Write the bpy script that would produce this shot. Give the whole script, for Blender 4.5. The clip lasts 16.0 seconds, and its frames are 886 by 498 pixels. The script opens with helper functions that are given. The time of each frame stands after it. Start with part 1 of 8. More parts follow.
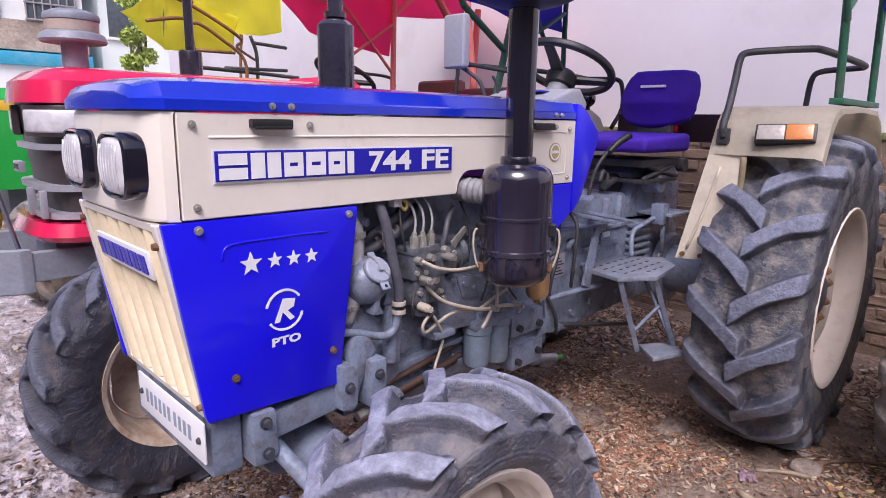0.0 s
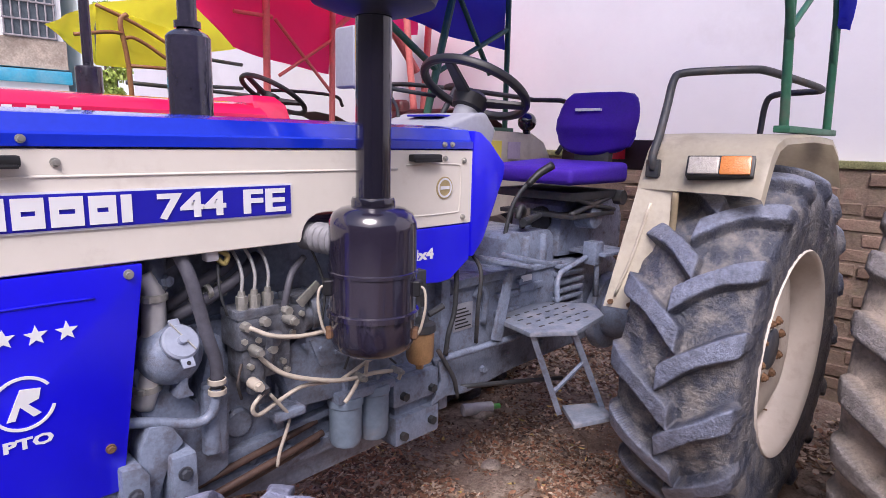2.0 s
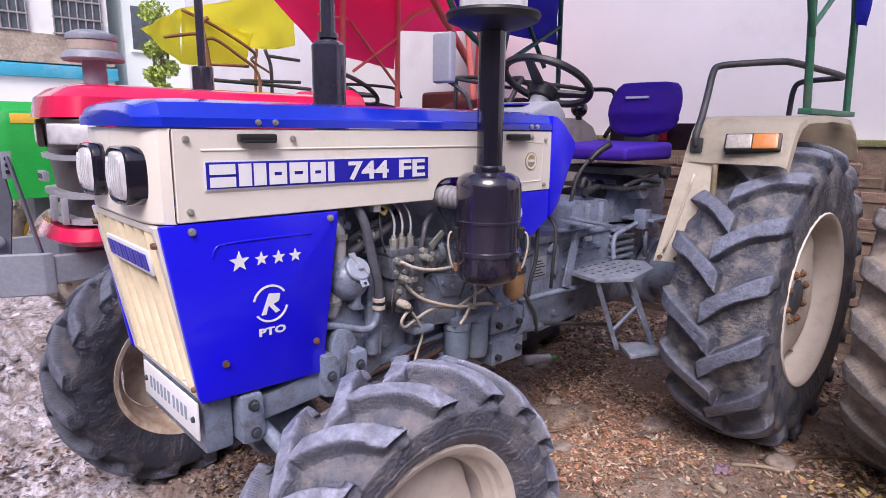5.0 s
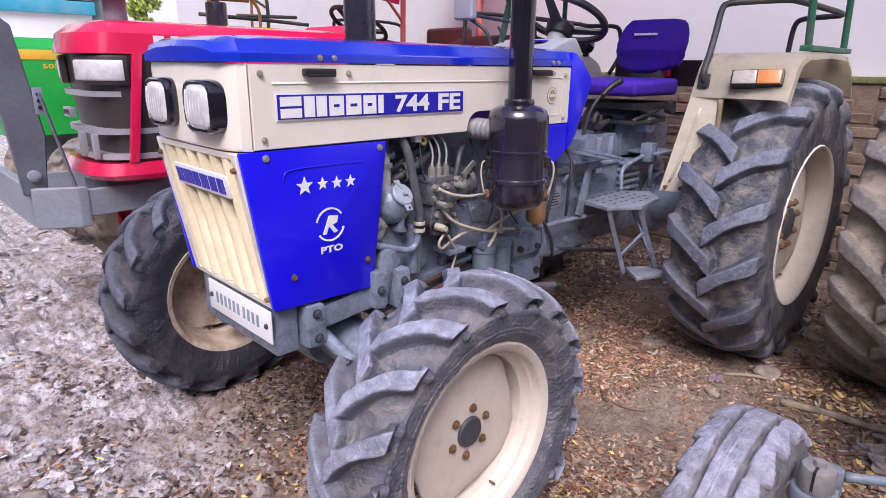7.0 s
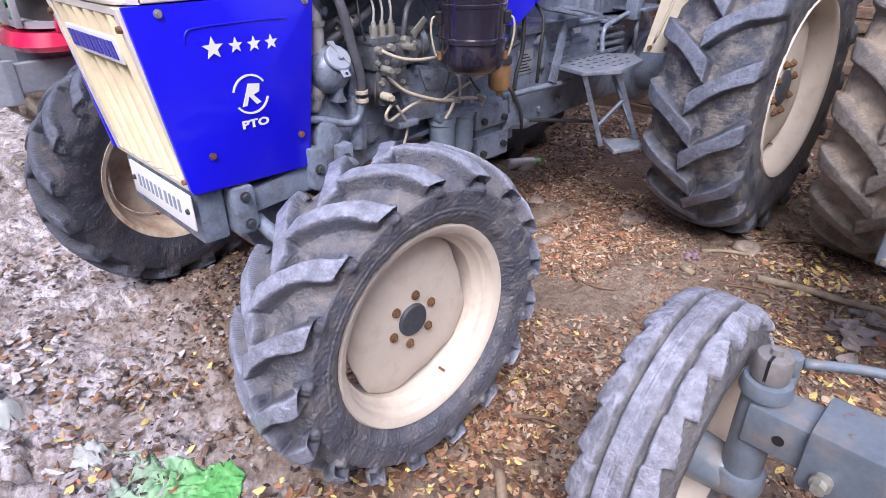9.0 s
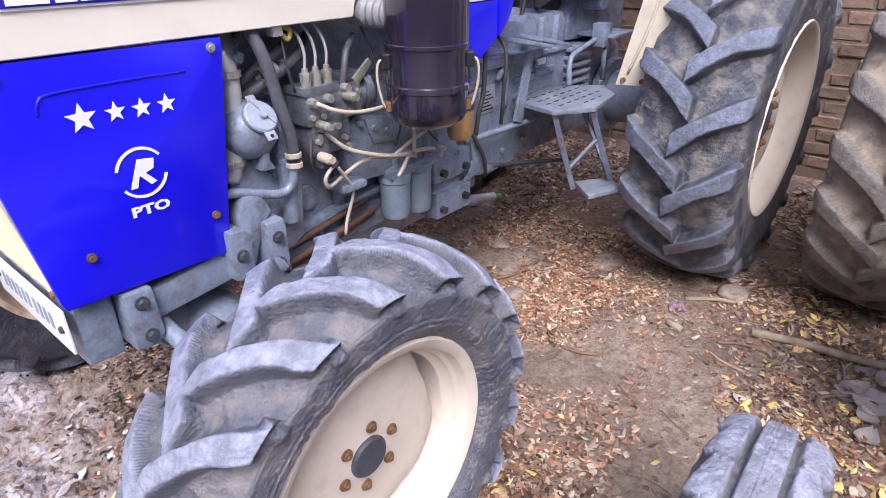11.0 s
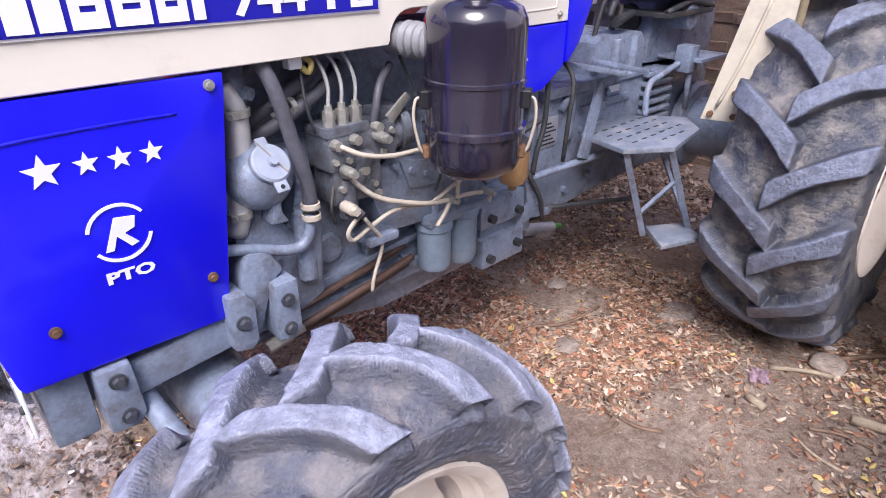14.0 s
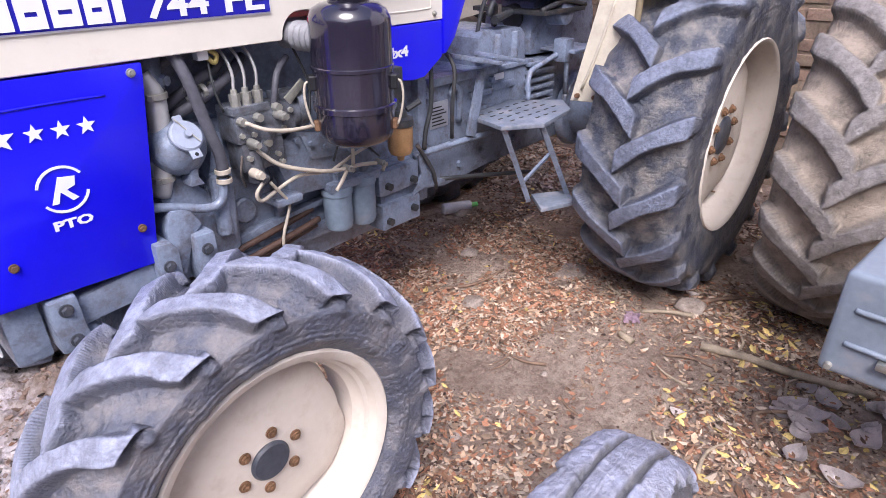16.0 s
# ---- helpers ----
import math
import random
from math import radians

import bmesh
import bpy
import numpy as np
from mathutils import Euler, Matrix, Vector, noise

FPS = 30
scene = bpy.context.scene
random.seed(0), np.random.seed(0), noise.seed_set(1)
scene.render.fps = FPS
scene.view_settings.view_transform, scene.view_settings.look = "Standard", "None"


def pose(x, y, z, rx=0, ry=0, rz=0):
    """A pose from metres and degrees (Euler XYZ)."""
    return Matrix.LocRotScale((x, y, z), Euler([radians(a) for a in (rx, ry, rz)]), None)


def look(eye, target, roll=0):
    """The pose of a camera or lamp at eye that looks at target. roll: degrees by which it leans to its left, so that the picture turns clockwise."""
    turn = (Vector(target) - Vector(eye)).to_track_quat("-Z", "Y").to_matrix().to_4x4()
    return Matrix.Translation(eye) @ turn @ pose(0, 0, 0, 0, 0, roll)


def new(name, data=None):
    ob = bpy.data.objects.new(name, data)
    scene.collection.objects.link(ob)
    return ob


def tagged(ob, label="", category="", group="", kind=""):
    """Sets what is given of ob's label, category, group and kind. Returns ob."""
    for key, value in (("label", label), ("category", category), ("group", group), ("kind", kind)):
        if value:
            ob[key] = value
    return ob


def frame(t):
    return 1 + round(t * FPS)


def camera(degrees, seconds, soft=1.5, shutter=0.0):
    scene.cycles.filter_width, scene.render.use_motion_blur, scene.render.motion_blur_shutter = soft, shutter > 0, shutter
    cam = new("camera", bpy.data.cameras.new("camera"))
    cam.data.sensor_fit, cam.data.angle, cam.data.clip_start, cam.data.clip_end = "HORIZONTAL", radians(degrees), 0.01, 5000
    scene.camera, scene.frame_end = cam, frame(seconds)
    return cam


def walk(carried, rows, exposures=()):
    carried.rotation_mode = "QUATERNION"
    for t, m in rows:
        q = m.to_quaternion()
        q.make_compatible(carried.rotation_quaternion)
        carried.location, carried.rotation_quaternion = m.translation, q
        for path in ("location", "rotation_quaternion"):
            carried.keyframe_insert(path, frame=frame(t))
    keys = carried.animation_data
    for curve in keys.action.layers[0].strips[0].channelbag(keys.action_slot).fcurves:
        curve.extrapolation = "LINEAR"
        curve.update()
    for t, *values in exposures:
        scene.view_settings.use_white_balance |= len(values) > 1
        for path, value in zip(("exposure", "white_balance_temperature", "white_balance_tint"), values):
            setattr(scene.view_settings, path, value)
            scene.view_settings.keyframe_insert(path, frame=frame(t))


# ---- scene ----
cam = camera(72.3, 16.0, soft=0.8)
PATH = [
    (0, (-0.757, -1.47, 1.332), (0.626, -0.086, 0.916), 1.0),
    (0.5, (-0.542, -1.411, 1.382), (0.839, -0.023, 0.971), 1.0),
    (1, (-0.435, -1.381, 1.367), (0.973, -0.011, 0.992), 1.5),
    (1.5, (-0.305, -1.431, 1.391), (1.101, -0.062, 1.004), 0.8),
    (2, (-0.285, -1.477, 1.371), (1.122, -0.103, 1.011), 1.4),
    (2.5, (-0.334, -1.451, 1.391), (1.045, -0.053, 1.011), 1.4),
    (3, (-0.416, -1.427, 1.366), (0.961, -0.025, 0.997), 1.3),
    (3.5, (-0.533, -1.433, 1.336), (0.859, -0.044, 0.974), 1.4),
    (4, (-0.627, -1.539, 1.338), (0.742, -0.125, 0.982), 0.5),
    (4.2, (-0.637, -1.625, 1.342), (0.713, -0.196, 0.975), 0.6),
    (6.3, (-1.006, -1.672, 1.351), (0.349, -0.277, 0.883), 0.5),
    (6.5, (-1.0, -1.671, 1.357), (0.353, -0.287, 0.854), 0.5),
    (7, (-1.013, -1.691, 1.339), (0.33, -0.328, 0.76), 0.7),
    (7.5, (-1.045, -1.691, 1.319), (0.21, -0.414, 0.428), 0.5),
    (8, (-1.042, -1.688, 1.307), (0.184, -0.432, 0.348), 0.2),
    (8.5, (-0.949, -1.679, 1.294), (0.277, -0.42, 0.339), -0.0),
    (9, (-0.801, -1.681, 1.276), (0.441, -0.431, 0.329), -0.3),
    (9.2, (-0.76, -1.691, 1.273), (0.512, -0.457, 0.347), -0.0),
    (11.3, (-0.501, -1.366, 1.298), (0.862, -0.227, 0.38), -0.5),
    (11.5, (-0.466, -1.344, 1.296), (0.901, -0.206, 0.381), -0.6),
    (12, (-0.316, -1.303, 1.33), (1.033, -0.154, 0.403), -0.5),
    (12.5, (-0.247, -1.303, 1.338), (1.064, -0.097, 0.428), -0.2),
    (13, (-0.247, -1.292, 1.331), (1.026, -0.054, 0.412), 0.2),
    (13.5, (-0.283, -1.28, 1.33), (0.957, -0.003, 0.418), -0.0),
    (14, (-0.308, -1.262, 1.319), (0.914, 0.029, 0.402), 0.0),
    (14.5, (-0.359, -1.266, 1.343), (0.865, 0.031, 0.438), -0.2),
    (15, (-0.374, -1.352, 1.359), (0.904, -0.114, 0.445), -0.2),
    (15.5, (-0.408, -1.472, 1.353), (0.908, -0.268, 0.449), -0.7),
    (16, (-0.415, -1.612, 1.352), (0.901, -0.417, 0.436), -0.3),
]
EXPOSURES = [(0.0, 0.42, 6150, 23), (1.0, 0.54, 6150, 22), (3.0, 0.62, 6150, 21), (4.2, 0.57, 6150, 21), (6.3, 0.38, 6200, 24), (7.0, 0.52, 6150, 20), (7.6, 0.72, 6050, 15), (9.2, 0.76, 5980, 15), (12.0, 0.98, 5980, 15), (16.0, 0.98, 5980, 16)]
walk(cam, [(t, look(eye, target, roll)) for t, eye, target, roll in PATH], EXPOSURES)

# ---- light ----
world = bpy.data.worlds.new("sky")
scene.world = world
world.use_nodes = True
wn = world.node_tree.nodes
sky = wn.new("ShaderNodeTexSky")
sky.sky_type = "NISHITA"
sky.sun_disc = False
sky.sun_elevation, sky.sun_rotation = radians(52), radians(230)
sky.air_density, sky.dust_density, sky.ozone_density = 1.0, 4.0, 1.0
wn["Background"].inputs["Strength"].default_value = 0.11
world.node_tree.links.new(sky.outputs[0], wn["Background"].inputs["Color"])
sun = new("sun", bpy.data.lights.new("sun", "SUN"))
sun.data.energy, sun.data.angle, sun.data.color = 2.3, radians(30), (1.0, 0.95, 0.92)
sun.matrix_world = look((-4.6, -3.8, 7.6), (0.0, 0.0, 0.0))


# ---- mesh helpers ----
def join(bm, tmp, m=None):
    """Adds the mesh tmp to bm."""
    if m is not None:
        bmesh.ops.transform(tmp, matrix=m, verts=tmp.verts)
    me = bpy.data.meshes.new("tmp")
    tmp.to_mesh(me)
    tmp.free()
    bm.from_mesh(me)
    bpy.data.meshes.remove(me)
    return bm


def bevelled(tmp, width, segs=2):
    if width > 0:
        bmesh.ops.bevel(tmp, geom=tmp.edges[:], offset=width, segments=segs, profile=0.6, affect="EDGES", clamp_overlap=True)
    return tmp


def box(bm, x0, x1, y0, y1, z0, z1, bevel=0.0, segs=2, m=None):
    tmp = bmesh.new()
    bmesh.ops.create_cube(tmp, size=1)
    bmesh.ops.transform(tmp, matrix=Matrix.Translation(((x0 + x1) / 2, (y0 + y1) / 2, (z0 + z1) / 2)) @ Matrix.Diagonal((abs(x1 - x0), abs(y1 - y0), abs(z1 - z0), 1)), verts=tmp.verts)
    bevelled(tmp, bevel, segs)
    return join(bm, tmp, m)


def plate_xz(bm, poly, y0, y1, bevel=0.0, segs=2, m=None):
    """A plate whose outline is given in x and z, from y0 to y1."""
    tmp = bmesh.new()
    a = [tmp.verts.new((x, y0, z)) for x, z in poly]
    b = [tmp.verts.new((x, y1, z)) for x, z in poly]
    tmp.faces.new(a), tmp.faces.new(b[::-1])
    n = len(poly)
    for i in range(n):
        tmp.faces.new((a[i], b[i], b[(i + 1) % n], a[(i + 1) % n]))
    bmesh.ops.recalc_face_normals(tmp, faces=tmp.faces)
    bevelled(tmp, bevel, segs)
    return join(bm, tmp, m)


def rod(bm, p0, p1, r0, r1=None, seg=14, bevel=0.0):
    p0, p1 = Vector(p0), Vector(p1)
    d = p1 - p0
    tmp = bmesh.new()
    bmesh.ops.create_cone(tmp, cap_ends=True, segments=seg, radius1=r0, radius2=r0 if r1 is None else r1, depth=d.length)
    if bevel:
        rim = [e for e in tmp.edges if any(len(f.verts) > 4 for f in e.link_faces)]
        bmesh.ops.bevel(tmp, geom=rim, offset=bevel, segments=2, profile=0.5, affect="EDGES")
    return join(bm, tmp, Matrix.Translation((p0 + p1) / 2) @ d.to_track_quat("Z", "Y").to_matrix().to_4x4())


def smooth_line(pts, steps=5):
    pts = [Vector(p) for p in pts]
    if len(pts) < 3:
        return pts
    out = []
    ext = [pts[0] * 2 - pts[1]] + pts + [pts[-1] * 2 - pts[-2]]
    for i in range(1, len(ext) - 2):
        a, b, c, d = ext[i - 1:i + 3]
        for k in range(steps):
            t = k / steps
            out.append(0.5 * ((2 * b) + (c - a) * t + (2 * a - 5 * b + 4 * c - d) * t * t + (3 * b - a - 3 * c + d) * t ** 3))
    return out + [pts[-1]]


def tube(bm, pts, r, seg=8, steps=5, taper=None):
    """A round tube along a smoothed line."""
    line = smooth_line(pts, steps)
    rings, up = [], Vector((0.13, 0.21, 0.97))
    for i, p in enumerate(line):
        d = (line[min(i + 1, len(line) - 1)] - line[max(i - 1, 0)]).normalized()
        side = d.cross(up)
        if side.length < 1e-3:
            side = d.cross(Vector((1, 0, 0)))
        side.normalize()
        up = side.cross(d).normalized()
        rad = r if taper is None else r + (taper - r) * i / (len(line) - 1)
        rings.append([bm.verts.new(p + (side * math.cos(a) + up * math.sin(a)) * rad) for a in (2 * math.pi * k / seg for k in range(seg))])
    for a, b in zip(rings, rings[1:]):
        for k in range(seg):
            bm.faces.new((a[k], a[(k + 1) % seg], b[(k + 1) % seg], b[k]))
    bm.faces.new(rings[0][::-1]), bm.faces.new(rings[-1])
    return bm


def lathe(bm, profile, m, seg=40, closed=False):
    """Turns (radius, height) round the local z axis."""
    tmp = bmesh.new()
    rings = []
    for r, h in profile:
        if r < 1e-5:
            rings.append([tmp.verts.new((0, 0, h))])
        else:
            rings.append([tmp.verts.new((r * math.cos(2 * math.pi * k / seg), r * math.sin(2 * math.pi * k / seg), h)) for k in range(seg)])
    pairs = list(zip(rings, rings[1:])) + ([(rings[-1], rings[0])] if closed else [])
    for a, b in pairs:
        for k in range(seg):
            j = (k + 1) % seg
            if len(a) == 1 and len(b) > 1:
                tmp.faces.new((a[0], b[j], b[k]))
            elif len(b) == 1 and len(a) > 1:
                tmp.faces.new((a[k], a[j], b[0]))
            elif len(a) > 1:
                tmp.faces.new((a[k], a[j], b[j], b[k]))
    bmesh.ops.recalc_face_normals(tmp, faces=tmp.faces)
    return join(bm, tmp, m)


def thing(name, at, label, category, group="", kind=""):
    ob = new(name)
    ob.location = at
    ob.empty_display_size = 0.1
    return tagged(ob, label, category, group, kind)


def part(name, bm, material, parent=None, label="", smooth=35):
    """One mesh object, in place, under a thing or a part."""
    me = bpy.data.meshes.new(name)
    if smooth:
        for f in bm.faces:
            f.smooth = True
        lim = radians(smooth)
        for e in bm.edges:
            if len(e.link_faces) == 2 and e.calc_face_angle(0) > lim:
                e.smooth = False
    bm.to_mesh(me)
    bm.free()
    for one in material if isinstance(material, tuple) else (material,):
        me.materials.append(one)
    ob = new(name, me)
    if parent is not None:
        ob.parent = parent
        if parent.type == "EMPTY":
            ob.matrix_parent_inverse = Matrix.Translation(-parent.location)
    if label:
        ob["label"] = label
    return ob


def solo(name, bm, material, label, category, group="", kind="", smooth=35):
    return tagged(part(name, bm, material, None, "", smooth), label, category, group, kind)


def nb():
    return bmesh.new()


def lettering(s, size, bold=0.0):
    """A flat mesh of letters, its lower left corner at the origin."""
    cu = bpy.data.curves.new("letters", "FONT")
    cu.body, cu.size, cu.extrude, cu.resolution_u, cu.offset = s, size, 0.0, 2, bold
    ob = bpy.data.objects.new("letters", cu)
    scene.collection.objects.link(ob)
    deps = bpy.context.evaluated_depsgraph_get()
    me = bpy.data.meshes.new_from_object(ob.evaluated_get(deps))
    bm = nb()
    bm.from_mesh(me)
    bpy.data.objects.remove(ob), bpy.data.curves.remove(cu), bpy.data.meshes.remove(me)
    return bm


def fitted(bm, width, height):
    """Scales a flat mesh to a width and height from the origin."""
    xs, ys = [v.co.x for v in bm.verts], [v.co.y for v in bm.verts]
    x0, y0, sx, sy = min(xs), min(ys), max(xs) - min(xs), max(ys) - min(ys)
    for v in bm.verts:
        v.co.x, v.co.y = (v.co.x - x0) / sx * width, (v.co.y - y0) / sy * height
    return bm


def on_side(x, y, z):
    """Turns a flat drawing to stand on a plane that faces -y."""
    return pose(x, y, z, 90, 0, 0)


# ---- materials ----
def surface(name, col, rough=0.5, metal=0.0, var=0.18, scale=5.0, dust=None, dust_amount=0.4, dust_scale=9.0, bump=0.08, bump_scale=90.0, coat=0.0, spec=0.5, per_object=0.0, per_island=0.0, trans=0.0, wear=None, wear_amount=0.35):
    """A surface with grain, larger stains, dust or wear, and fine relief."""
    m = bpy.data.materials.new(name)
    m.use_nodes = True
    nt = m.node_tree
    N, L = nt.nodes, nt.links
    bsdf = N["Principled BSDF"]
    tc = N.new("ShaderNodeTexCoord")

    def noise_tex(sc, detail=4.0, rough_=0.55):
        n = N.new("ShaderNodeTexNoise")
        n.inputs["Scale"].default_value, n.inputs["Detail"].default_value, n.inputs["Roughness"].default_value = sc, detail, rough_
        L.new(tc.outputs["Object"], n.inputs["Vector"])
        return n.outputs["Fac"]

    def ramp(src, lo, hi):
        r = N.new("ShaderNodeMapRange")
        r.inputs[1].default_value, r.inputs[2].default_value = lo, hi
        L.new(src, r.inputs[0])
        return r.outputs[0]

    def mix(fac, a, b, mode="MIX"):
        x = N.new("ShaderNodeMix")
        x.data_type, x.blend_type = "RGBA", mode
        for sock, val in ((x.inputs[0], fac), (x.inputs[6], a), (x.inputs[7], b)):
            if hasattr(val, "links"):
                L.new(val, sock)
            else:
                sock.default_value = val if not isinstance(val, tuple) else (*val, 1)
        return x.outputs[2]

    lo, hi = tuple(c * (1 - var) for c in col), tuple(min(1, c * (1 + var)) for c in col)
    out = mix(ramp(noise_tex(scale), 0.3, 0.7), lo, hi)
    fine = mix(ramp(noise_tex(scale * 13, 3), 0.3, 0.7), tuple(0.5 - var * 0.35 for _ in range(3)), tuple(0.5 + var * 0.35 for _ in range(3)))
    out = mix(1.0, out, fine, "OVERLAY") if var else out
    if per_object or per_island:
        if per_object:
            src = N.new("ShaderNodeObjectInfo").outputs["Random"]
        else:
            src = N.new("ShaderNodeNewGeometry").outputs["Random Per Island"]
        hsv = N.new("ShaderNodeHueSaturation")
        mr = N.new("ShaderNodeMapRange")
        amt = per_object or per_island
        mr.inputs[3].default_value, mr.inputs[4].default_value = 1 - amt, 1 + amt
        L.new(src, mr.inputs[0]), L.new(mr.outputs[0], hsv.inputs["Value"]), L.new(out, hsv.inputs["Color"])
        out = hsv.outputs[0]
    r_out = rough
    if wear:
        wmask = ramp(noise_tex(23, 6, 0.7), 0.66 - wear_amount * 0.3, 0.74 - wear_amount * 0.3)
        out = mix(wmask, out, wear)
    if dust:
        mask = ramp(noise_tex(dust_scale, 8, 0.65), 0.62 - 0.35 * dust_amount, 0.95 - 0.35 * dust_amount)
        out = mix(mask, out, dust)
        mr = N.new("ShaderNodeMapRange")
        mr.inputs[3].default_value, mr.inputs[4].default_value = rough, 0.95
        L.new(mask, mr.inputs[0])
        r_out = mr.outputs[0]
    else:
        mr = N.new("ShaderNodeMapRange")
        mr.inputs[3].default_value, mr.inputs[4].default_value = rough * 0.85, min(1, rough * 1.2)
        L.new(noise_tex(scale * 4), mr.inputs[0])
        r_out = mr.outputs[0]
    L.new(out, bsdf.inputs["Base Color"])
    L.new(r_out, bsdf.inputs["Roughness"])
    bsdf.inputs["Metallic"].default_value = metal
    bsdf.inputs["Specular IOR Level"].default_value = spec
    bsdf.inputs["Coat Weight"].default_value = coat
    bsdf.inputs["Coat Roughness"].default_value = 0.08
    if trans:
        bsdf.inputs["Transmission Weight"].default_value = trans
    if bump:
        b = N.new("ShaderNodeBump")
        b.inputs["Strength"].default_value, b.inputs["Distance"].default_value = bump, 0.01
        L.new(noise_tex(bump_scale, 6, 0.6), b.inputs["Height"])
        L.new(b.outputs[0], bsdf.inputs["Normal"])
    return m


blue_paint = surface("blue_paint", (0.012, 0.008, 0.78), 0.30, var=0.05, bump=0.010, bump_scale=22, coat=0.5)
hood_blue = surface("hood_blue", (0.008, 0.030, 0.55), 0.22, var=0.08, bump=0.01, bump_scale=25, coat=0.8)
cream_paint = surface("cream_paint", (0.80, 0.75, 0.665), 0.33, var=0.04, bump=0.012, bump_scale=30, coat=0.4, dust=(0.6, 0.52, 0.44), dust_amount=0.15)
rim_cream = surface("rim_cream", (0.66, 0.59, 0.52), 0.5, var=0.05, bump=0.05, bump_scale=50, dust=(0.50, 0.41, 0.34), dust_amount=0.26, dust_scale=14)
rim_rusty = surface("rim_rusty", (0.62, 0.53, 0.43), 0.5, var=0.1, bump=0.05, dust=(0.22, 0.10, 0.05), dust_amount=0.55, dust_scale=9)
engine_grey = surface("engine_grey", (0.205, 0.245, 0.330), 0.30, var=0.20, scale=9, bump=0.30, bump_scale=70, coat=0.35, dust=(0.085, 0.058, 0.048), dust_amount=0.40, dust_scale=22)
# mudguard cream: dusty, and duller than cream_paint with shade put into the tone
guard_cream_shaded = surface("guard_cream_shaded", (0.63, 0.575, 0.46), 0.45, var=0.08, bump=0.03, bump_scale=40, coat=0.2, dust=(0.42, 0.36, 0.28), dust_amount=0.35, dust_scale=9)
dark_iron = surface("dark_iron", (0.035, 0.038, 0.042), 0.55, var=0.3, bump=0.12, dust=(0.13, 0.09, 0.07), dust_amount=0.35)
black_gloss = surface("black_gloss", (0.011, 0.010, 0.019), 0.12, var=0.1, bump=0.015, bump_scale=30, coat=0.9)
pump_alloy = surface("pump_alloy", (0.155, 0.170, 0.205), 0.36, 0.2, var=0.35, scale=16, bump=0.3, coat=0.3, dust=(0.055, 0.042, 0.038), dust_amount=0.45, dust_scale=26)
hub_dark = surface("hub_dark", (0.060, 0.066, 0.085), 0.45, var=0.25, bump=0.1, dust=(0.2, 0.17, 0.15), dust_amount=0.25)
black_plastic = surface("black_plastic", (0.016, 0.016, 0.018), 0.45, var=0.15, bump=0.03)
hose_rubber = surface("hose_rubber", (0.085, 0.085, 0.105), 0.5, var=0.25, bump=0.08)
tube_plastic = surface("tube_plastic", (0.52, 0.46, 0.38), 0.4, var=0.12, bump=0.03)
steel = surface("steel", (0.55, 0.55, 0.52), 0.35, 0.9, var=0.15, bump=0.05)
zinc_bolt = surface("zinc_bolt", (0.45, 0.44, 0.40), 0.4, 0.6, var=0.25, bump=0.05)
rust_bolt = surface("rust_bolt", (0.20, 0.11, 0.06), 0.8, 0.2, var=0.35, bump=0.2)
silver_pipe = surface("silver_pipe", (0.60, 0.59, 0.58), 0.4, 0.4, var=0.15, bump=0.05)
white_ink = surface("white_ink", (0.82, 0.82, 0.84), 0.5, var=0.03, bump=0.0)
blue_ink = surface("blue_ink", (0.012, 0.010, 0.40), 0.4, var=0.05, bump=0.0, coat=0.3)
black_ink = surface("black_ink", (0.02, 0.02, 0.02), 0.5, var=0.05, bump=0.0)
seat_cloth = surface("seat_cloth", (0.048, 0.008, 0.34), 0.75, var=0.15, scale=9, bump=0.2, bump_scale=400)
plastic_grey = surface("plastic_grey", (0.33, 0.34, 0.38), 0.5, var=0.08, bump=0.03)
green_post = surface("green_post", (0.024, 0.115, 0.066), 0.45, var=0.2, dust=(0.12, 0.12, 0.10), dust_amount=0.25)
amber_lens = surface("amber_lens", (0.58, 0.20, 0.04), 0.25, var=0.1, bump=0.25, bump_scale=160, coat=0.5)
clear_lens = surface("clear_lens", (0.74, 0.74, 0.77), 0.12, 0.15, var=0.16, scale=22, bump=0.12, bump_scale=60, coat=1.0)
brown_bowl = surface("brown_bowl", (0.38, 0.22, 0.10), 0.35, var=0.2, scale=20, bump=0.03, coat=0.4)


# ---- ground ----
PUDDLES = ((-1.02, 0.12, 0.15, 0.045), (-0.45, 0.05, 0.08, 0.030), (-0.98, -0.30, 0.12, 0.045), (-0.9, 0.62, 0.14, 0.040))


def slabs(p, tilt):
    """Trodden plates of mud: each cell at its own height and slope, with a groove between cells."""
    w = p + 0.05 * noise.noise_vector(p * 5.0) + 0.02 * noise.noise_vector(p * 15.0)
    dist, pts = noise.voronoi(w * 8.5)
    c = pts[0]
    rise = noise.cell(c * 3.7 + Vector((0.5, 0.2, 9.1)))
    sx, sy = noise.cell(c * 5.1 + Vector((7.3, 0, 0))), noise.cell(c * 4.3 + Vector((0, 3.9, 0)))
    d = w * 8.5 - c
    groove = min(1.0, (dist[1] - dist[0]) * 3.0)
    return (0.5 + 0.5 * rise) * groove + tilt * (sx * d.x + sy * d.y)


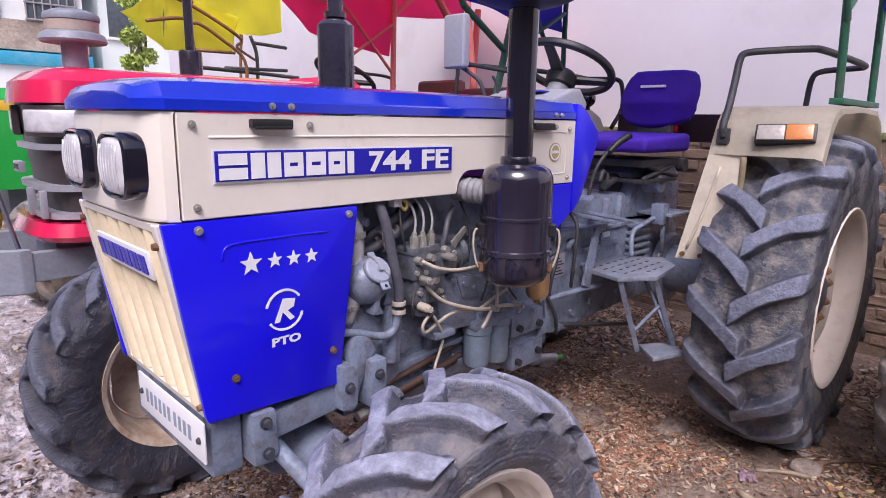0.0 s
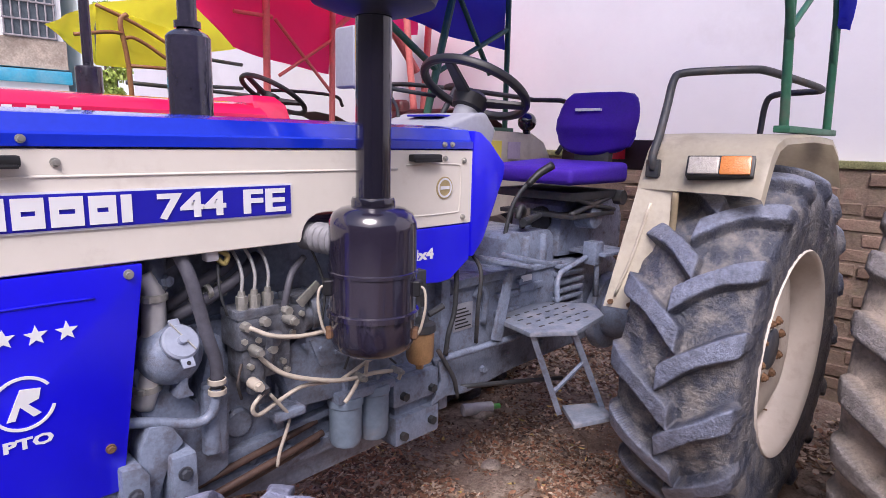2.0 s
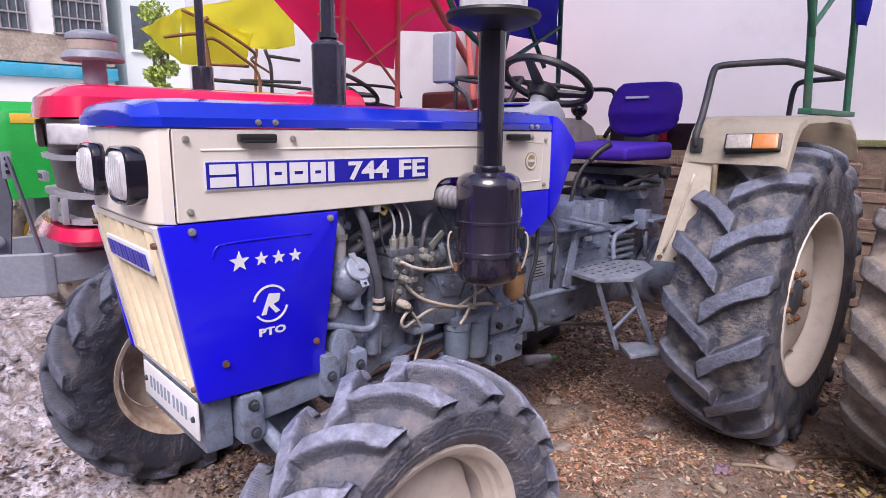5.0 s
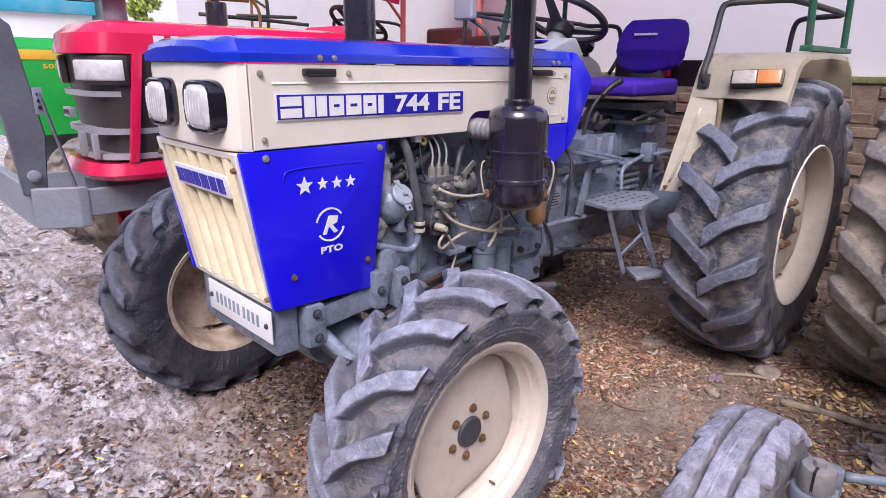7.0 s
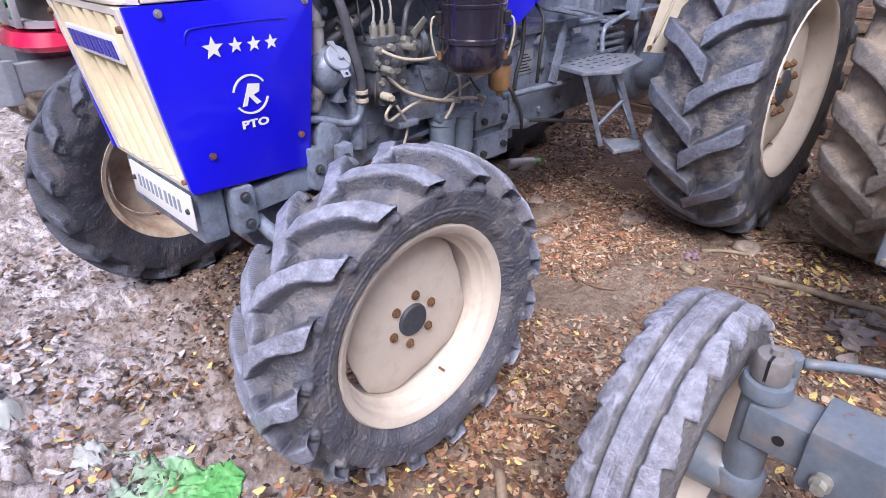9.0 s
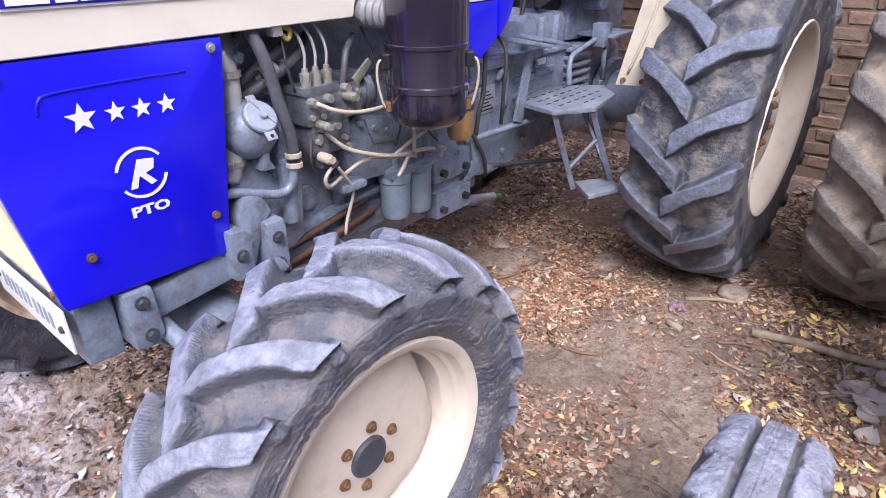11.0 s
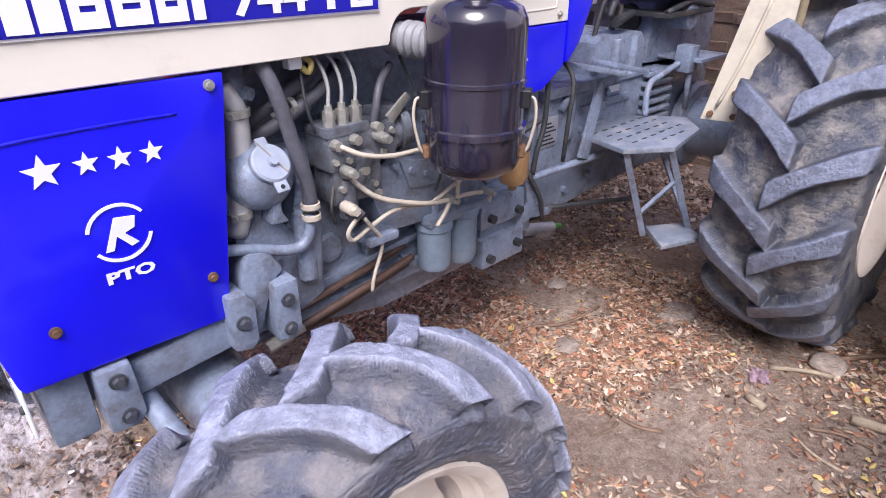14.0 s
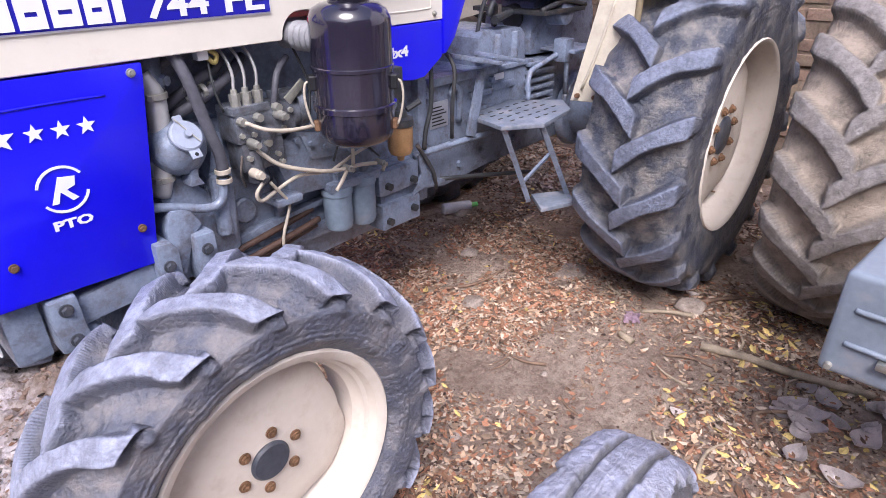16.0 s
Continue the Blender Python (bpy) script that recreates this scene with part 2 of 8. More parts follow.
def ground_height(x, y):
    wet = min(1.0, max(0.0, (0.35 - x) / 0.6)) * (1.0 if y > -1.3 else 0.6)
    p = Vector((x, y, 0.0))
    h = 0.012 * noise.fractal(p * 1.7, 1.0, 2.0, 3) + 0.004 * noise.fractal(p * 14.0, 1.0, 2.0, 3)
    if wet > 0:
        fine = noise.fractal(p * 21.0, 0.7, 2.1, 4)
        h += wet * (0.056 * slabs(p, 0.7) + 0.026 * slabs(p * 2.7 + Vector((3, 1, 0)), 0.8) - 0.044 + 0.012 * noise.noise(p * 3.1) + 0.010 * fine)
    for px, py, pr, deep in PUDDLES:
        h -= deep * math.exp(-(((x - px) ** 2 + (y - py) ** 2) / pr ** 2) ** 2)
    churn = math.exp(-((x + 0.02) ** 2 / 0.13 + (y - 0.10) ** 2 / 0.16)) * (0.6 + 0.6 * noise.noise(p * 2.3))
    if churn > 0.02:
        lump = noise.fractal(p * 10.0 + Vector((4, 2, 1)), 0.75, 2.1, 5)
        h += churn * (0.020 + 0.040 * abs(lump) + 0.012 * abs(noise.noise(p * 42.0)))
    return h + 0.018 * min(1.0, max(0.0, (x - 0.3) / 1.2))


def spaced(lo, hi, step, far, grow):
    a = list(np.arange(lo, hi + step / 2, step))
    d = step
    while a[-1] < far:
        d *= grow
        a.append(a[-1] + d)
    d = step
    while a[0] > -far:
        d *= grow
        a.insert(0, a[0] - d)
    return a


def joined(a, b):
    return a + [v for v in b if v > a[-1] + 1e-6]


gx = spaced(-1.6, 0.40, 0.0125, 120.0, 1.22)
gx = joined([v for v in gx if v <= 0.40], joined(list(np.arange(0.425, 3.35, 0.03)), [v for v in gx if v > 3.4]))
gy = spaced(-1.5, 1.6, 0.0145, 120.0, 1.16)
verts = [(x, y, ground_height(x, y) if abs(x) < 9 and abs(y) < 14 else 0.0) for x in gx for y in gy]
ny = len(gy)
faces = [(i * ny + j, (i + 1) * ny + j, (i + 1) * ny + j + 1, i * ny + j + 1) for i in range(len(gx) - 1) for j in range(ny - 1)]
me = bpy.data.meshes.new("ground")
me.from_pydata(verts, [], faces)
me.polygons.foreach_set("use_smooth", [True] * len(faces))
ground = tagged(new("ground", me), "brown muddy earth yard, wet and trodden in front of the tractors", "ground", "", "structure")


def earth_material():
    m = bpy.data.materials.new("earth")
    m.use_nodes = True
    N, L = m.node_tree.nodes, m.node_tree.links
    bsdf = N["Principled BSDF"]
    tc = N.new("ShaderNodeTexCoord")

    def tex(sc, d=6, r=0.6):
        n = N.new("ShaderNodeTexNoise")
        n.inputs["Scale"].default_value, n.inputs["Detail"].default_value, n.inputs["Roughness"].default_value = sc, d, r
        L.new(tc.outputs["Object"], n.inputs["Vector"])
        return n.outputs["Fac"]

    def rng(src, a, b, c=0.0, d=1.0):
        r = N.new("ShaderNodeMapRange")
        for k, v in zip((1, 2, 3, 4), (a, b, c, d)):
            r.inputs[k].default_value = v
        L.new(src, r.inputs[0])
        return r.outputs[0]

    def mix(f, a, b, mode="MIX"):
        x = N.new("ShaderNodeMix")
        x.data_type, x.blend_type = "RGBA", mode
        for s, v in ((x.inputs[0], f), (x.inputs[6], a), (x.inputs[7], b)):
            if hasattr(v, "links"):
                L.new(v, s)
            else:
                s.default_value = (*v, 1) if isinstance(v, tuple) else v
        return x.outputs[2]

    def mul(a, b):
        x = N.new("ShaderNodeMath")
        x.operation = "MULTIPLY"
        L.new(a, x.inputs[0]), L.new(b, x.inputs[1])
        return x.outputs[0]

    def madd(a, k, c):
        x = N.new("ShaderNodeMath")
        x.operation = "MULTIPLY_ADD"
        x.inputs[1].default_value = k
        L.new(a, x.inputs[0])
        if hasattr(c, "links"):
            L.new(c, x.inputs[2])
        else:
            x.inputs[2].default_value = c
        return x.outputs[0]

    sep = N.new("ShaderNodeSeparateXYZ")
    L.new(tc.outputs["Object"], sep.inputs[0])
    soil = mix(rng(tex(2.3), 0.35, 0.65), (0.205, 0.138, 0.102), (0.42, 0.33, 0.262))
    soil = mix(rng(tex(30, 6, 0.7), 0.46, 0.74), soil, (0.125, 0.064, 0.042))
    soil = mix(rng(tex(95, 3, 0.7), 0.62, 0.72), soil, (0.50, 0.40, 0.32))
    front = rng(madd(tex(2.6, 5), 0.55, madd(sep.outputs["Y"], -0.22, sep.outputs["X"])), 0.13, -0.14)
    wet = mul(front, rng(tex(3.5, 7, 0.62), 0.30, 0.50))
    # lilac-white patches put the sky's reflection on wet mud into the colour
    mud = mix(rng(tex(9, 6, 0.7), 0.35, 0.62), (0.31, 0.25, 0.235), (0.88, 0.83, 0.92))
    mud = mix(rng(tex(42, 5, 0.7), 0.50, 0.66), mud, (0.17, 0.11, 0.085))
    mud = mix(rng(tex(120, 3, 0.7), 0.60, 0.70), mud, (0.60, 0.54, 0.54))

    def chips(sc, warp):
        """One random grey for each small cell, with wavy borders."""
        nz, vm, vo = N.new("ShaderNodeTexNoise"), N.new("ShaderNodeVectorMath"), N.new("ShaderNodeTexVoronoi")
        nz.inputs["Scale"].default_value, nz.inputs["Detail"].default_value = sc * 0.8, 3.0
        vm.operation = "MULTIPLY_ADD"
        vm.inputs[1].default_value = (warp, warp, warp)
        vo.inputs["Scale"].default_value = sc
        L.new(tc.outputs["Object"], nz.inputs["Vector"]), L.new(nz.outputs["Color"], vm.inputs[0]), L.new(tc.outputs["Object"], vm.inputs[2])
        L.new(vm.outputs[0], vo.inputs["Vector"])
        sx = N.new("ShaderNodeSeparateXYZ")
        L.new(vo.outputs["Color"], sx.inputs[0])
        return sx.outputs["X"]

    big, small = chips(24, 0.05), chips(85, 0.016)
    flake = madd(big, 0.5, madd(small, 0.5, 0.0))
    mud = mix(0.70, mud, mix(flake, (0.16, 0.16, 0.16), (0.84, 0.84, 0.84)), "OVERLAY")
    soil = mix(0.25, soil, mix(small, (0.2, 0.2, 0.2), (0.8, 0.8, 0.8)), "OVERLAY")
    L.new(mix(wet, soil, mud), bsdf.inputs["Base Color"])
    L.new(rng(mul(wet, rng(tex(11, 5), 0.24, 0.48)), 0.0, 1.0, 0.85, 0.09), bsdf.inputs["Roughness"])
    bsdf.inputs["Specular IOR Level"].default_value = 0.8
    b = N.new("ShaderNodeBump")
    b.inputs["Strength"].default_value, b.inputs["Distance"].default_value = 1.0, 0.018
    L.new(madd(big, 0.35, madd(small, 0.22, tex(48, 9, 0.72))), b.inputs["Height"])
    L.new(b.outputs[0], bsdf.inputs["Normal"])
    return m


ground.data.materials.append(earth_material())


# ---- boundary wall and far buildings ----
plaster = surface("white_plaster", (0.78, 0.76, 0.82), 0.85, var=0.035, scale=1.3, bump=0.1, bump_scale=40, dust=(0.66, 0.62, 0.66), dust_amount=0.18, dust_scale=1.7)
brick_mat = surface("old_brick", (0.225, 0.150, 0.112), 0.9, var=0.3, scale=9, bump=0.7, bump_scale=40, per_object=0.30, dust=(0.16, 0.135, 0.09), dust_amount=0.55, dust_scale=6)
mortar = surface("old_mortar", (0.205, 0.150, 0.112), 0.95, var=0.3, scale=7, bump=0.7, bump_scale=40, dust=(0.17, 0.15, 0.09), dust_amount=0.4)
moss = surface("mossy_ledge", (0.20, 0.20, 0.09), 0.95, var=0.4, scale=9, bump=0.6, bump_scale=60)
WALL_X = 3.42
wall = tagged(part("wall_rear", box(nb(), WALL_X + 0.06, WALL_X + 0.30, -9.0, 9.4, 1.30, 5.2, 0.01), plaster), "tall white plastered yard wall above a brick base", "wall", "", "structure")
base_wall = tagged(part("wall_base", box(nb(), WALL_X - 0.016, WALL_X + 0.30, -9.0, 9.4, -0.1, 1.27), mortar), "old brown brick base course of the yard wall", "wall", "", "structure")
bm = nb()
box(bm, WALL_X - 0.03, WALL_X + 0.30, -9.0, 9.4, 1.265, 1.305, 0.01)
part("ledge", bm, moss, base_wall, "mossy ledge on top of the bricks")


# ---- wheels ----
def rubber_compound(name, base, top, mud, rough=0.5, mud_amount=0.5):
    """Tyre rubber: bare on the carcass, paler on the bar tops from scuffing and a painted sky sheen, with dried mud in
    the hollows.
    """
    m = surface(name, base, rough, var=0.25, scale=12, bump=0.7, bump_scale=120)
    N, L = m.node_tree.nodes, m.node_tree.links
    bsdf = N["Principled BSDF"]
    tc = N.new("ShaderNodeTexCoord")

    def tex(sc, d, r):
        n = N.new("ShaderNodeTexNoise")
        n.inputs["Scale"].default_value, n.inputs["Detail"].default_value, n.inputs["Roughness"].default_value = sc, d, r
        L.new(tc.outputs["Object"], n.inputs["Vector"])
        return n.outputs["Fac"]

    def rng(src, a, b, c=0.0, d=1.0):
        r = N.new("ShaderNodeMapRange")
        for k, v in zip((1, 2, 3, 4), (a, b, c, d)):
            r.inputs[k].default_value = v
        L.new(src, r.inputs[0])
        return r.outputs[0]

    def mul(a, b):
        x = N.new("ShaderNodeMath")
        x.operation = "MULTIPLY"
        L.new(a, x.inputs[0]), L.new(b, x.inputs[1])
        return x.outputs[0]

    def mix(f, a, b):
        x = N.new("ShaderNodeMix")
        x.data_type = "RGBA"
        for sock, v in ((x.inputs[0], f), (x.inputs[6], a), (x.inputs[7], b)):
            if hasattr(v, "links"):
                L.new(v, sock)
            else:
                sock.default_value = (*v, 1)
        return x.outputs[2]

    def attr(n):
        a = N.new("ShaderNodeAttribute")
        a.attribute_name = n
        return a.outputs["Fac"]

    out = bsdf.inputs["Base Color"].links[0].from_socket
    # bar tops carry scuffing and a bluish sky sheen, both as colour
    sheen_tops = mix(rng(tex(38, 7, 0.7), 0.38, 0.66), tuple(c * 0.62 for c in top), tuple(min(1, c * 1.22) for c in top))
    out = mix(mul(attr("worn"), rng(tex(13, 6, 0.65), 0.22, 0.52, 0.35, 1.0)), out, sheen_tops)
    film = mul(attr("mud"), rng(tex(15, 8, 0.68), 0.60 - 0.35 * mud_amount, 0.86 - 0.35 * mud_amount))
    out = mix(film, out, mud)
    specks = rng(tex(70, 5, 0.75), 0.63, 0.70, 0.0, 0.55)
    out = mix(specks, out, tuple(c * 1.15 for c in mud))
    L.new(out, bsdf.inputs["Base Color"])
    L.new(rng(film, 0.0, 1.0, rough, 0.92), bsdf.inputs["Roughness"])
    return m


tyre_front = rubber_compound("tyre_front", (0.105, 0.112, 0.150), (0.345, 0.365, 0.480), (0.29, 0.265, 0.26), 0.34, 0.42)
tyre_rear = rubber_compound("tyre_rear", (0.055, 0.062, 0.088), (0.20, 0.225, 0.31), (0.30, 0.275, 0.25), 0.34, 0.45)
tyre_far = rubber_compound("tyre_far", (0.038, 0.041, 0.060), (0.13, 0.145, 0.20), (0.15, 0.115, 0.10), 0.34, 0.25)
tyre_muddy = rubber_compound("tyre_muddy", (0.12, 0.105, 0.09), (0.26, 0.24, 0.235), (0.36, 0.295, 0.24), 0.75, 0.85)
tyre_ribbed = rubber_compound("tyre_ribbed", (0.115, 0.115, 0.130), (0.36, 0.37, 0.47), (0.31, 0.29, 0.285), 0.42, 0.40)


def smoothstep(a, b, x):
    t = np.clip((x - a) / (b - a), 0.0, 1.0)
    return t * t * (3 - 2 * t)


def tyre_section(ctrl, half, count):
    """Points along half a tyre's section, from the tread's middle to the bead, with their distance and normal."""
    line = smooth_line([(r, u * half, 0.0) for r, u in ctrl[::-1]], 10)
    p = np.array([(v.x, v.y) for v in line])
    d = np.concatenate(([0.0], np.cumsum(np.hypot(*np.diff(p, axis=0).T))))
    at = d[-1] * (np.linspace(0, 1, count) ** 1.25)
    r, y = np.interp(at, d, p[:, 0]), np.interp(at, d, p[:, 1])
    tr, ty = np.gradient(r, at), np.gradient(y, at)
    n = np.hypot(tr, ty)
    return r, y, at, ty / n, -tr / n


def ring_mesh(name, r, y, worn, mud, m, material, parent, label):
    """A closed skin from radii and widths given as [angle, station], turned round the local y axis."""
    na, ns = r.shape
    phi = np.linspace(0, 2 * math.pi, na, endpoint=False)[:, None]
    v = np.stack((-r * np.sin(phi), y, r * np.cos(phi)), axis=-1).reshape(-1, 3)
    mm = np.array(m)
    v = v @ mm[:3, :3].T + mm[:3, 3]
    i, j = np.meshgrid(np.arange(na), np.arange(ns - 1), indexing="ij")
    k = (i + 1) % na
    f = np.stack((i * ns + j, i * ns + j + 1, k * ns + j + 1, k * ns + j), axis=-1).reshape(-1, 4)
    me = bpy.data.meshes.new(name)
    me.from_pydata(v.tolist(), [], f.tolist())
    me.polygons.foreach_set("use_smooth", [True] * len(f))
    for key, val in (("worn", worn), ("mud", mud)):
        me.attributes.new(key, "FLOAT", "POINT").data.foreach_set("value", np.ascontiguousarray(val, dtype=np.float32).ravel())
    me.materials.append(material)
    ob = new(name, me)
    ob.parent = parent
    ob["label"] = label
    return ob


def ripple(phi, y, r, f, seed):
    """Unevenness over a skin: smooth random waves, quick to work out for a whole tyre."""
    rs = np.random.default_rng(seed)
    out = np.zeros_like(r)
    for k in range(16):
        d = rs.normal(0, 1, 3) * f
        out += np.sin(d[0] * r * np.cos(phi) + d[1] * r * np.sin(phi) + d[2] * y + rs.uniform(0, 6.28))
    return out / 4.0


def drive_tyre(parent, m, R, bead, W, lugs, lug_h, lug_w, sweep, near, far, material, label, res=720, stations=44, seed=1, fl=0.86, bulge=1.0):
    """A drive tyre with swept bars on both halves of the tread; near and far are the angles of a bar's head on each half."""
    half, crown = W / 2, R - lug_h
    ctrl = [(bead - 0.005, fl - 0.20), (bead + 0.010, fl - 0.06), (bead + 0.020, fl - 0.01), (bead + 0.34 * (crown - bead), bulge - 0.03), (bead + 0.55 * (crown - bead), bulge), (bead + 0.78 * (crown - bead), 0.3 * bulge + 0.65), (crown - 0.034, 0.83), (crown - 0.012, 0.60), (crown - 0.002, 0.3), (crown, 0.0)]
    r0, y0, at, nr, ny = tyre_section(ctrl, half, stations)
    r0, at, nr = np.concatenate((r0[:0:-1], r0)), np.concatenate((-at[:0:-1], at)), np.concatenate((nr[:0:-1], nr))
    y0, ny = np.concatenate((-y0[:0:-1], y0)), np.concatenate((-ny[:0:-1], ny))
    phi = np.linspace(0, 2 * math.pi, res, endpoint=False)[:, None]
    s = at[None, :] / half
    rs = np.random.default_rng(seed)
    rr, yy = np.broadcast_to(r0, (res, len(at))), np.broadcast_to(y0, (res, len(at)))
    wave = ripple(phi, yy, rr, 55.0, seed)
    fine = ripple(phi, yy, rr, 190.0, seed + 7)
    height = np.zeros((res, len(at)))
    pitch = 2 * math.pi / lugs
    for side, start in ((-1, near), (1, far)):
        q = s * side
        lean = sweep * (q - 0.20 * np.maximum(q, 0.0) ** 2)
        rel = phi - radians(start) + lean + 0.0025 * wave
        idx = np.round(rel / pitch).astype(int) % lugs
        jit = rs.uniform(-0.012, 0.012, lugs)[idx]
        tall = rs.uniform(0.93, 1.03, lugs)[idx]
        across = ((rel + pitch / 2) % pitch - pitch / 2 + jit) * R * math.cos(math.atan(sweep * R / half * 0.75))
        w = lug_w / 2 * (1.10 - 0.22 * smoothstep(-0.1, 0.4, q) + 0.20 * smoothstep(0.45, 0.82, q) - 1.0 * smoothstep(0.84, 1.12, q))
        edge = lug_w * 0.18 + 0.08 * lug_w * smoothstep(0.8, 1.15, q)
        body = 1 - smoothstep(w - 0.2 * edge, w + edge * np.where(across > 0, 1.3, 0.9), np.abs(across) + 0.0006 * fine)
        skirt = 0.16 * (1 - smoothstep(w, w + lug_w * 0.75, np.abs(across)))
        along = smoothstep(-0.175, -0.10, q - 0.03 * (across / lug_w) ** 2) * (1 - smoothstep(0.84, 1.12, q))
        height = np.maximum(height, (np.maximum(body, skirt) * tall) * along)
    # worn marks the bar tops, for scuffing and the painted sheen alike
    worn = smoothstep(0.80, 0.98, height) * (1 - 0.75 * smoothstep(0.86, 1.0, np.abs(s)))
    mud = np.clip(0.35 + 0.65 * smoothstep(0.5, 0.05, height) * (np.abs(s) < 1.0) + 0.35 * smoothstep(0.9, 1.1, np.abs(s)) - 0.25 * worn, 0, 1)
    rough = 0.0014 * wave * (1 - 0.8 * worn) + 0.0007 * fine * (1 - 0.5 * worn)
    side_rings = 0.0018 * np.sin(np.abs(s) * 70.0) * smoothstep(1.25, 1.32, np.abs(s)) * (1 - smoothstep(1.42, 1.5, np.abs(s)))
    blocks = 0.0020 * (np.sin(phi * 61 + 3 * np.sin(phi * 9)) > 0.2) * (np.sin(phi * 4.0) > -0.1) * smoothstep(1.46, 1.48, np.abs(s)) * (1 - smoothstep(1.58, 1.60, np.abs(s)))
    up = height * lug_h + rough + side_rings + blocks
    fade = 1 - smoothstep(at[-1] / half - 0.12, at[-1] / half, np.abs(s))
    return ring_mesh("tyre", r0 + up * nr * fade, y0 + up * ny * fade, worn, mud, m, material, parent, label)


def moved(bm, m):
    bmesh.ops.transform(bm, matrix=m, verts=bm.verts)
    return bm


def drive_wheel(parent, m, R, bead, W, lugs, lug_h, lug_w, dish, nuts, nut_r, hub_r, rim_mat, tyre_mat, hub_mat=None, nut_mat=None, fl=0.86, near=0.0, far=None, sweep=0.30, res=300, stations=26, nut_s=0.012, bulge=0.98, worn="black rubber tyre with worn chevron bars, dusty with mud"):
    """A wheel whose outer side faces local -y: disc with tyre, rim, hub cap and nuts under it."""
    half = W / 2
    face = pose(0, 0, 0, 90)
    disc = nb()
    tmp = bmesh.new()
    seg, flat = 96, half * dish
    rings = []
    for q, dy in ((0.0, 0.0), (0.30, 0.0), (0.40, -0.004), (0.74, -0.006), (0.97, -0.012), (1.0, -0.017), (0.99, -0.030), (0.0, -0.030)):
        if q == 0.0:
            rings.append([tmp.verts.new((0, -flat - dy, 0))])
            continue
        ring = []
        for k in range(seg):
            a = 2 * math.pi * k / seg
            lobe = 0.5 + 0.5 * math.cos(4 * (a + 0.5))
            edge = bead * (0.765 + 0.085 * min(1.0, max(0.0, 1.6 * lobe - 0.3)))
            rr = edge * q if q > 0.5 else bead * 0.80 * q
            ring.append(tmp.verts.new((rr * math.cos(a), -flat - dy, rr * math.sin(a))))
        rings.append(ring)
    for a, b in zip(rings, rings[1:]):
        for k in range(seg):
            j = (k + 1) % seg
            tmp.faces.new((a[0], b[j], b[k]) if len(a) == 1 else (a[k], a[j], b[0]) if len(b) == 1 else (a[k], a[j], b[j], b[k]))
    bmesh.ops.recalc_face_normals(tmp, faces=tmp.faces)
    join(disc, tmp)
    wheel = part("wheel", moved(disc, m), rim_mat, parent)
    rim = nb()
    lathe(rim, [(bead + 0.012, half * (fl - 0.05)), (bead + 0.019, half * (fl - 0.02)), (bead + 0.014, half * fl + 0.003), (bead + 0.004, half * fl), (bead - 0.006, half * (fl - 0.06)), (bead - 0.012, half * (fl - 0.22)), (bead - 0.020, half * (fl - 0.26)), (bead * 0.905, half * 0.34), (bead * 0.865, half * 0.26), (bead * 0.86, 0.0), (bead * 0.89, -half * 0.42), (bead - 0.014, -half * (fl - 0.18)), (bead - 0.004, -half * (fl - 0.05)), (bead + 0.012, -half * fl), (bead + 0.014, -half * (fl - 0.08)), (bead * 0.86 + 0.02, 0.0)], face, 64, closed=True)
    part("rim", moved(rim, m), rim_mat, wheel)
    drive_tyre(wheel, m, R, bead, W, lugs, lug_h, lug_w, sweep, near, near + 180.0 / lugs if far is None else far, tyre_mat, worn, res, stations, int(R * 1000) + lugs, fl, bulge)
    hub = nb()
    lathe(hub, [(0, flat + 0.010), (hub_r * 0.9, flat + 0.009), (hub_r, flat + 0.004), (hub_r, flat - 0.02)], face, 32)
    part("hub", moved(hub, m), hub_mat or engine_grey, wheel, "dark hub cap")
    for k in range(nuts):
        a = 2 * math.pi * k / nuts + 0.35
        c = Vector((nut_r * math.cos(a), -flat, nut_r * math.sin(a)))
        b = nb()
        rod(b, c, c + Vector((0, -0.004, 0)), nut_s * 1.15, None, 12)
        rod(b, c + Vector((0, -0.003, 0)), c + Vector((0, -nut_s * 0.8, 0)), nut_s * 0.92, nut_s * 0.86, 6)
        rod(b, c + Vector((0, -nut_s * 0.7, 0)), c + Vector((0, -nut_s * 1.15, 0)), nut_s * 0.5, nut_s * 0.45, 8)
        part("nut", moved(b, m), nut_mat or rust_bolt, wheel, "brown rusty wheel nut")
    v = nb()
    rod(v, (bead * 0.35, -half * 0.30, -bead * 0.80), (bead * 0.34, -half * 0.46, -bead * 0.79), 0.004, 0.0035, 8)
    part("valve", moved(v, m), rust_bolt, wheel)
    return wheel


# ---- the blue and cream tractor ----
SIDE, FAR, MID = -0.307, 0.217, -0.045
tractor = thing("tractor", (1.0, MID, 0.0), "blue and cream four-wheel-drive farm tractor with blue seat, standing on mud", "tractor", "tractors in the yard")


def bolt(parent, x, z, y=SIDE, r=0.0065, mat=None):
    b = nb()
    rod(b, (x, y + 0.002, z), (x, y - 0.004, z), r * 1.25, r * 1.2, 16)
    rod(b, (x, y - 0.003, z), (x, y - 0.009, z), r * 0.8, r * 0.7, 10)
    return part("bolt", b, mat or zinc_bolt, parent, "domed steel screw")


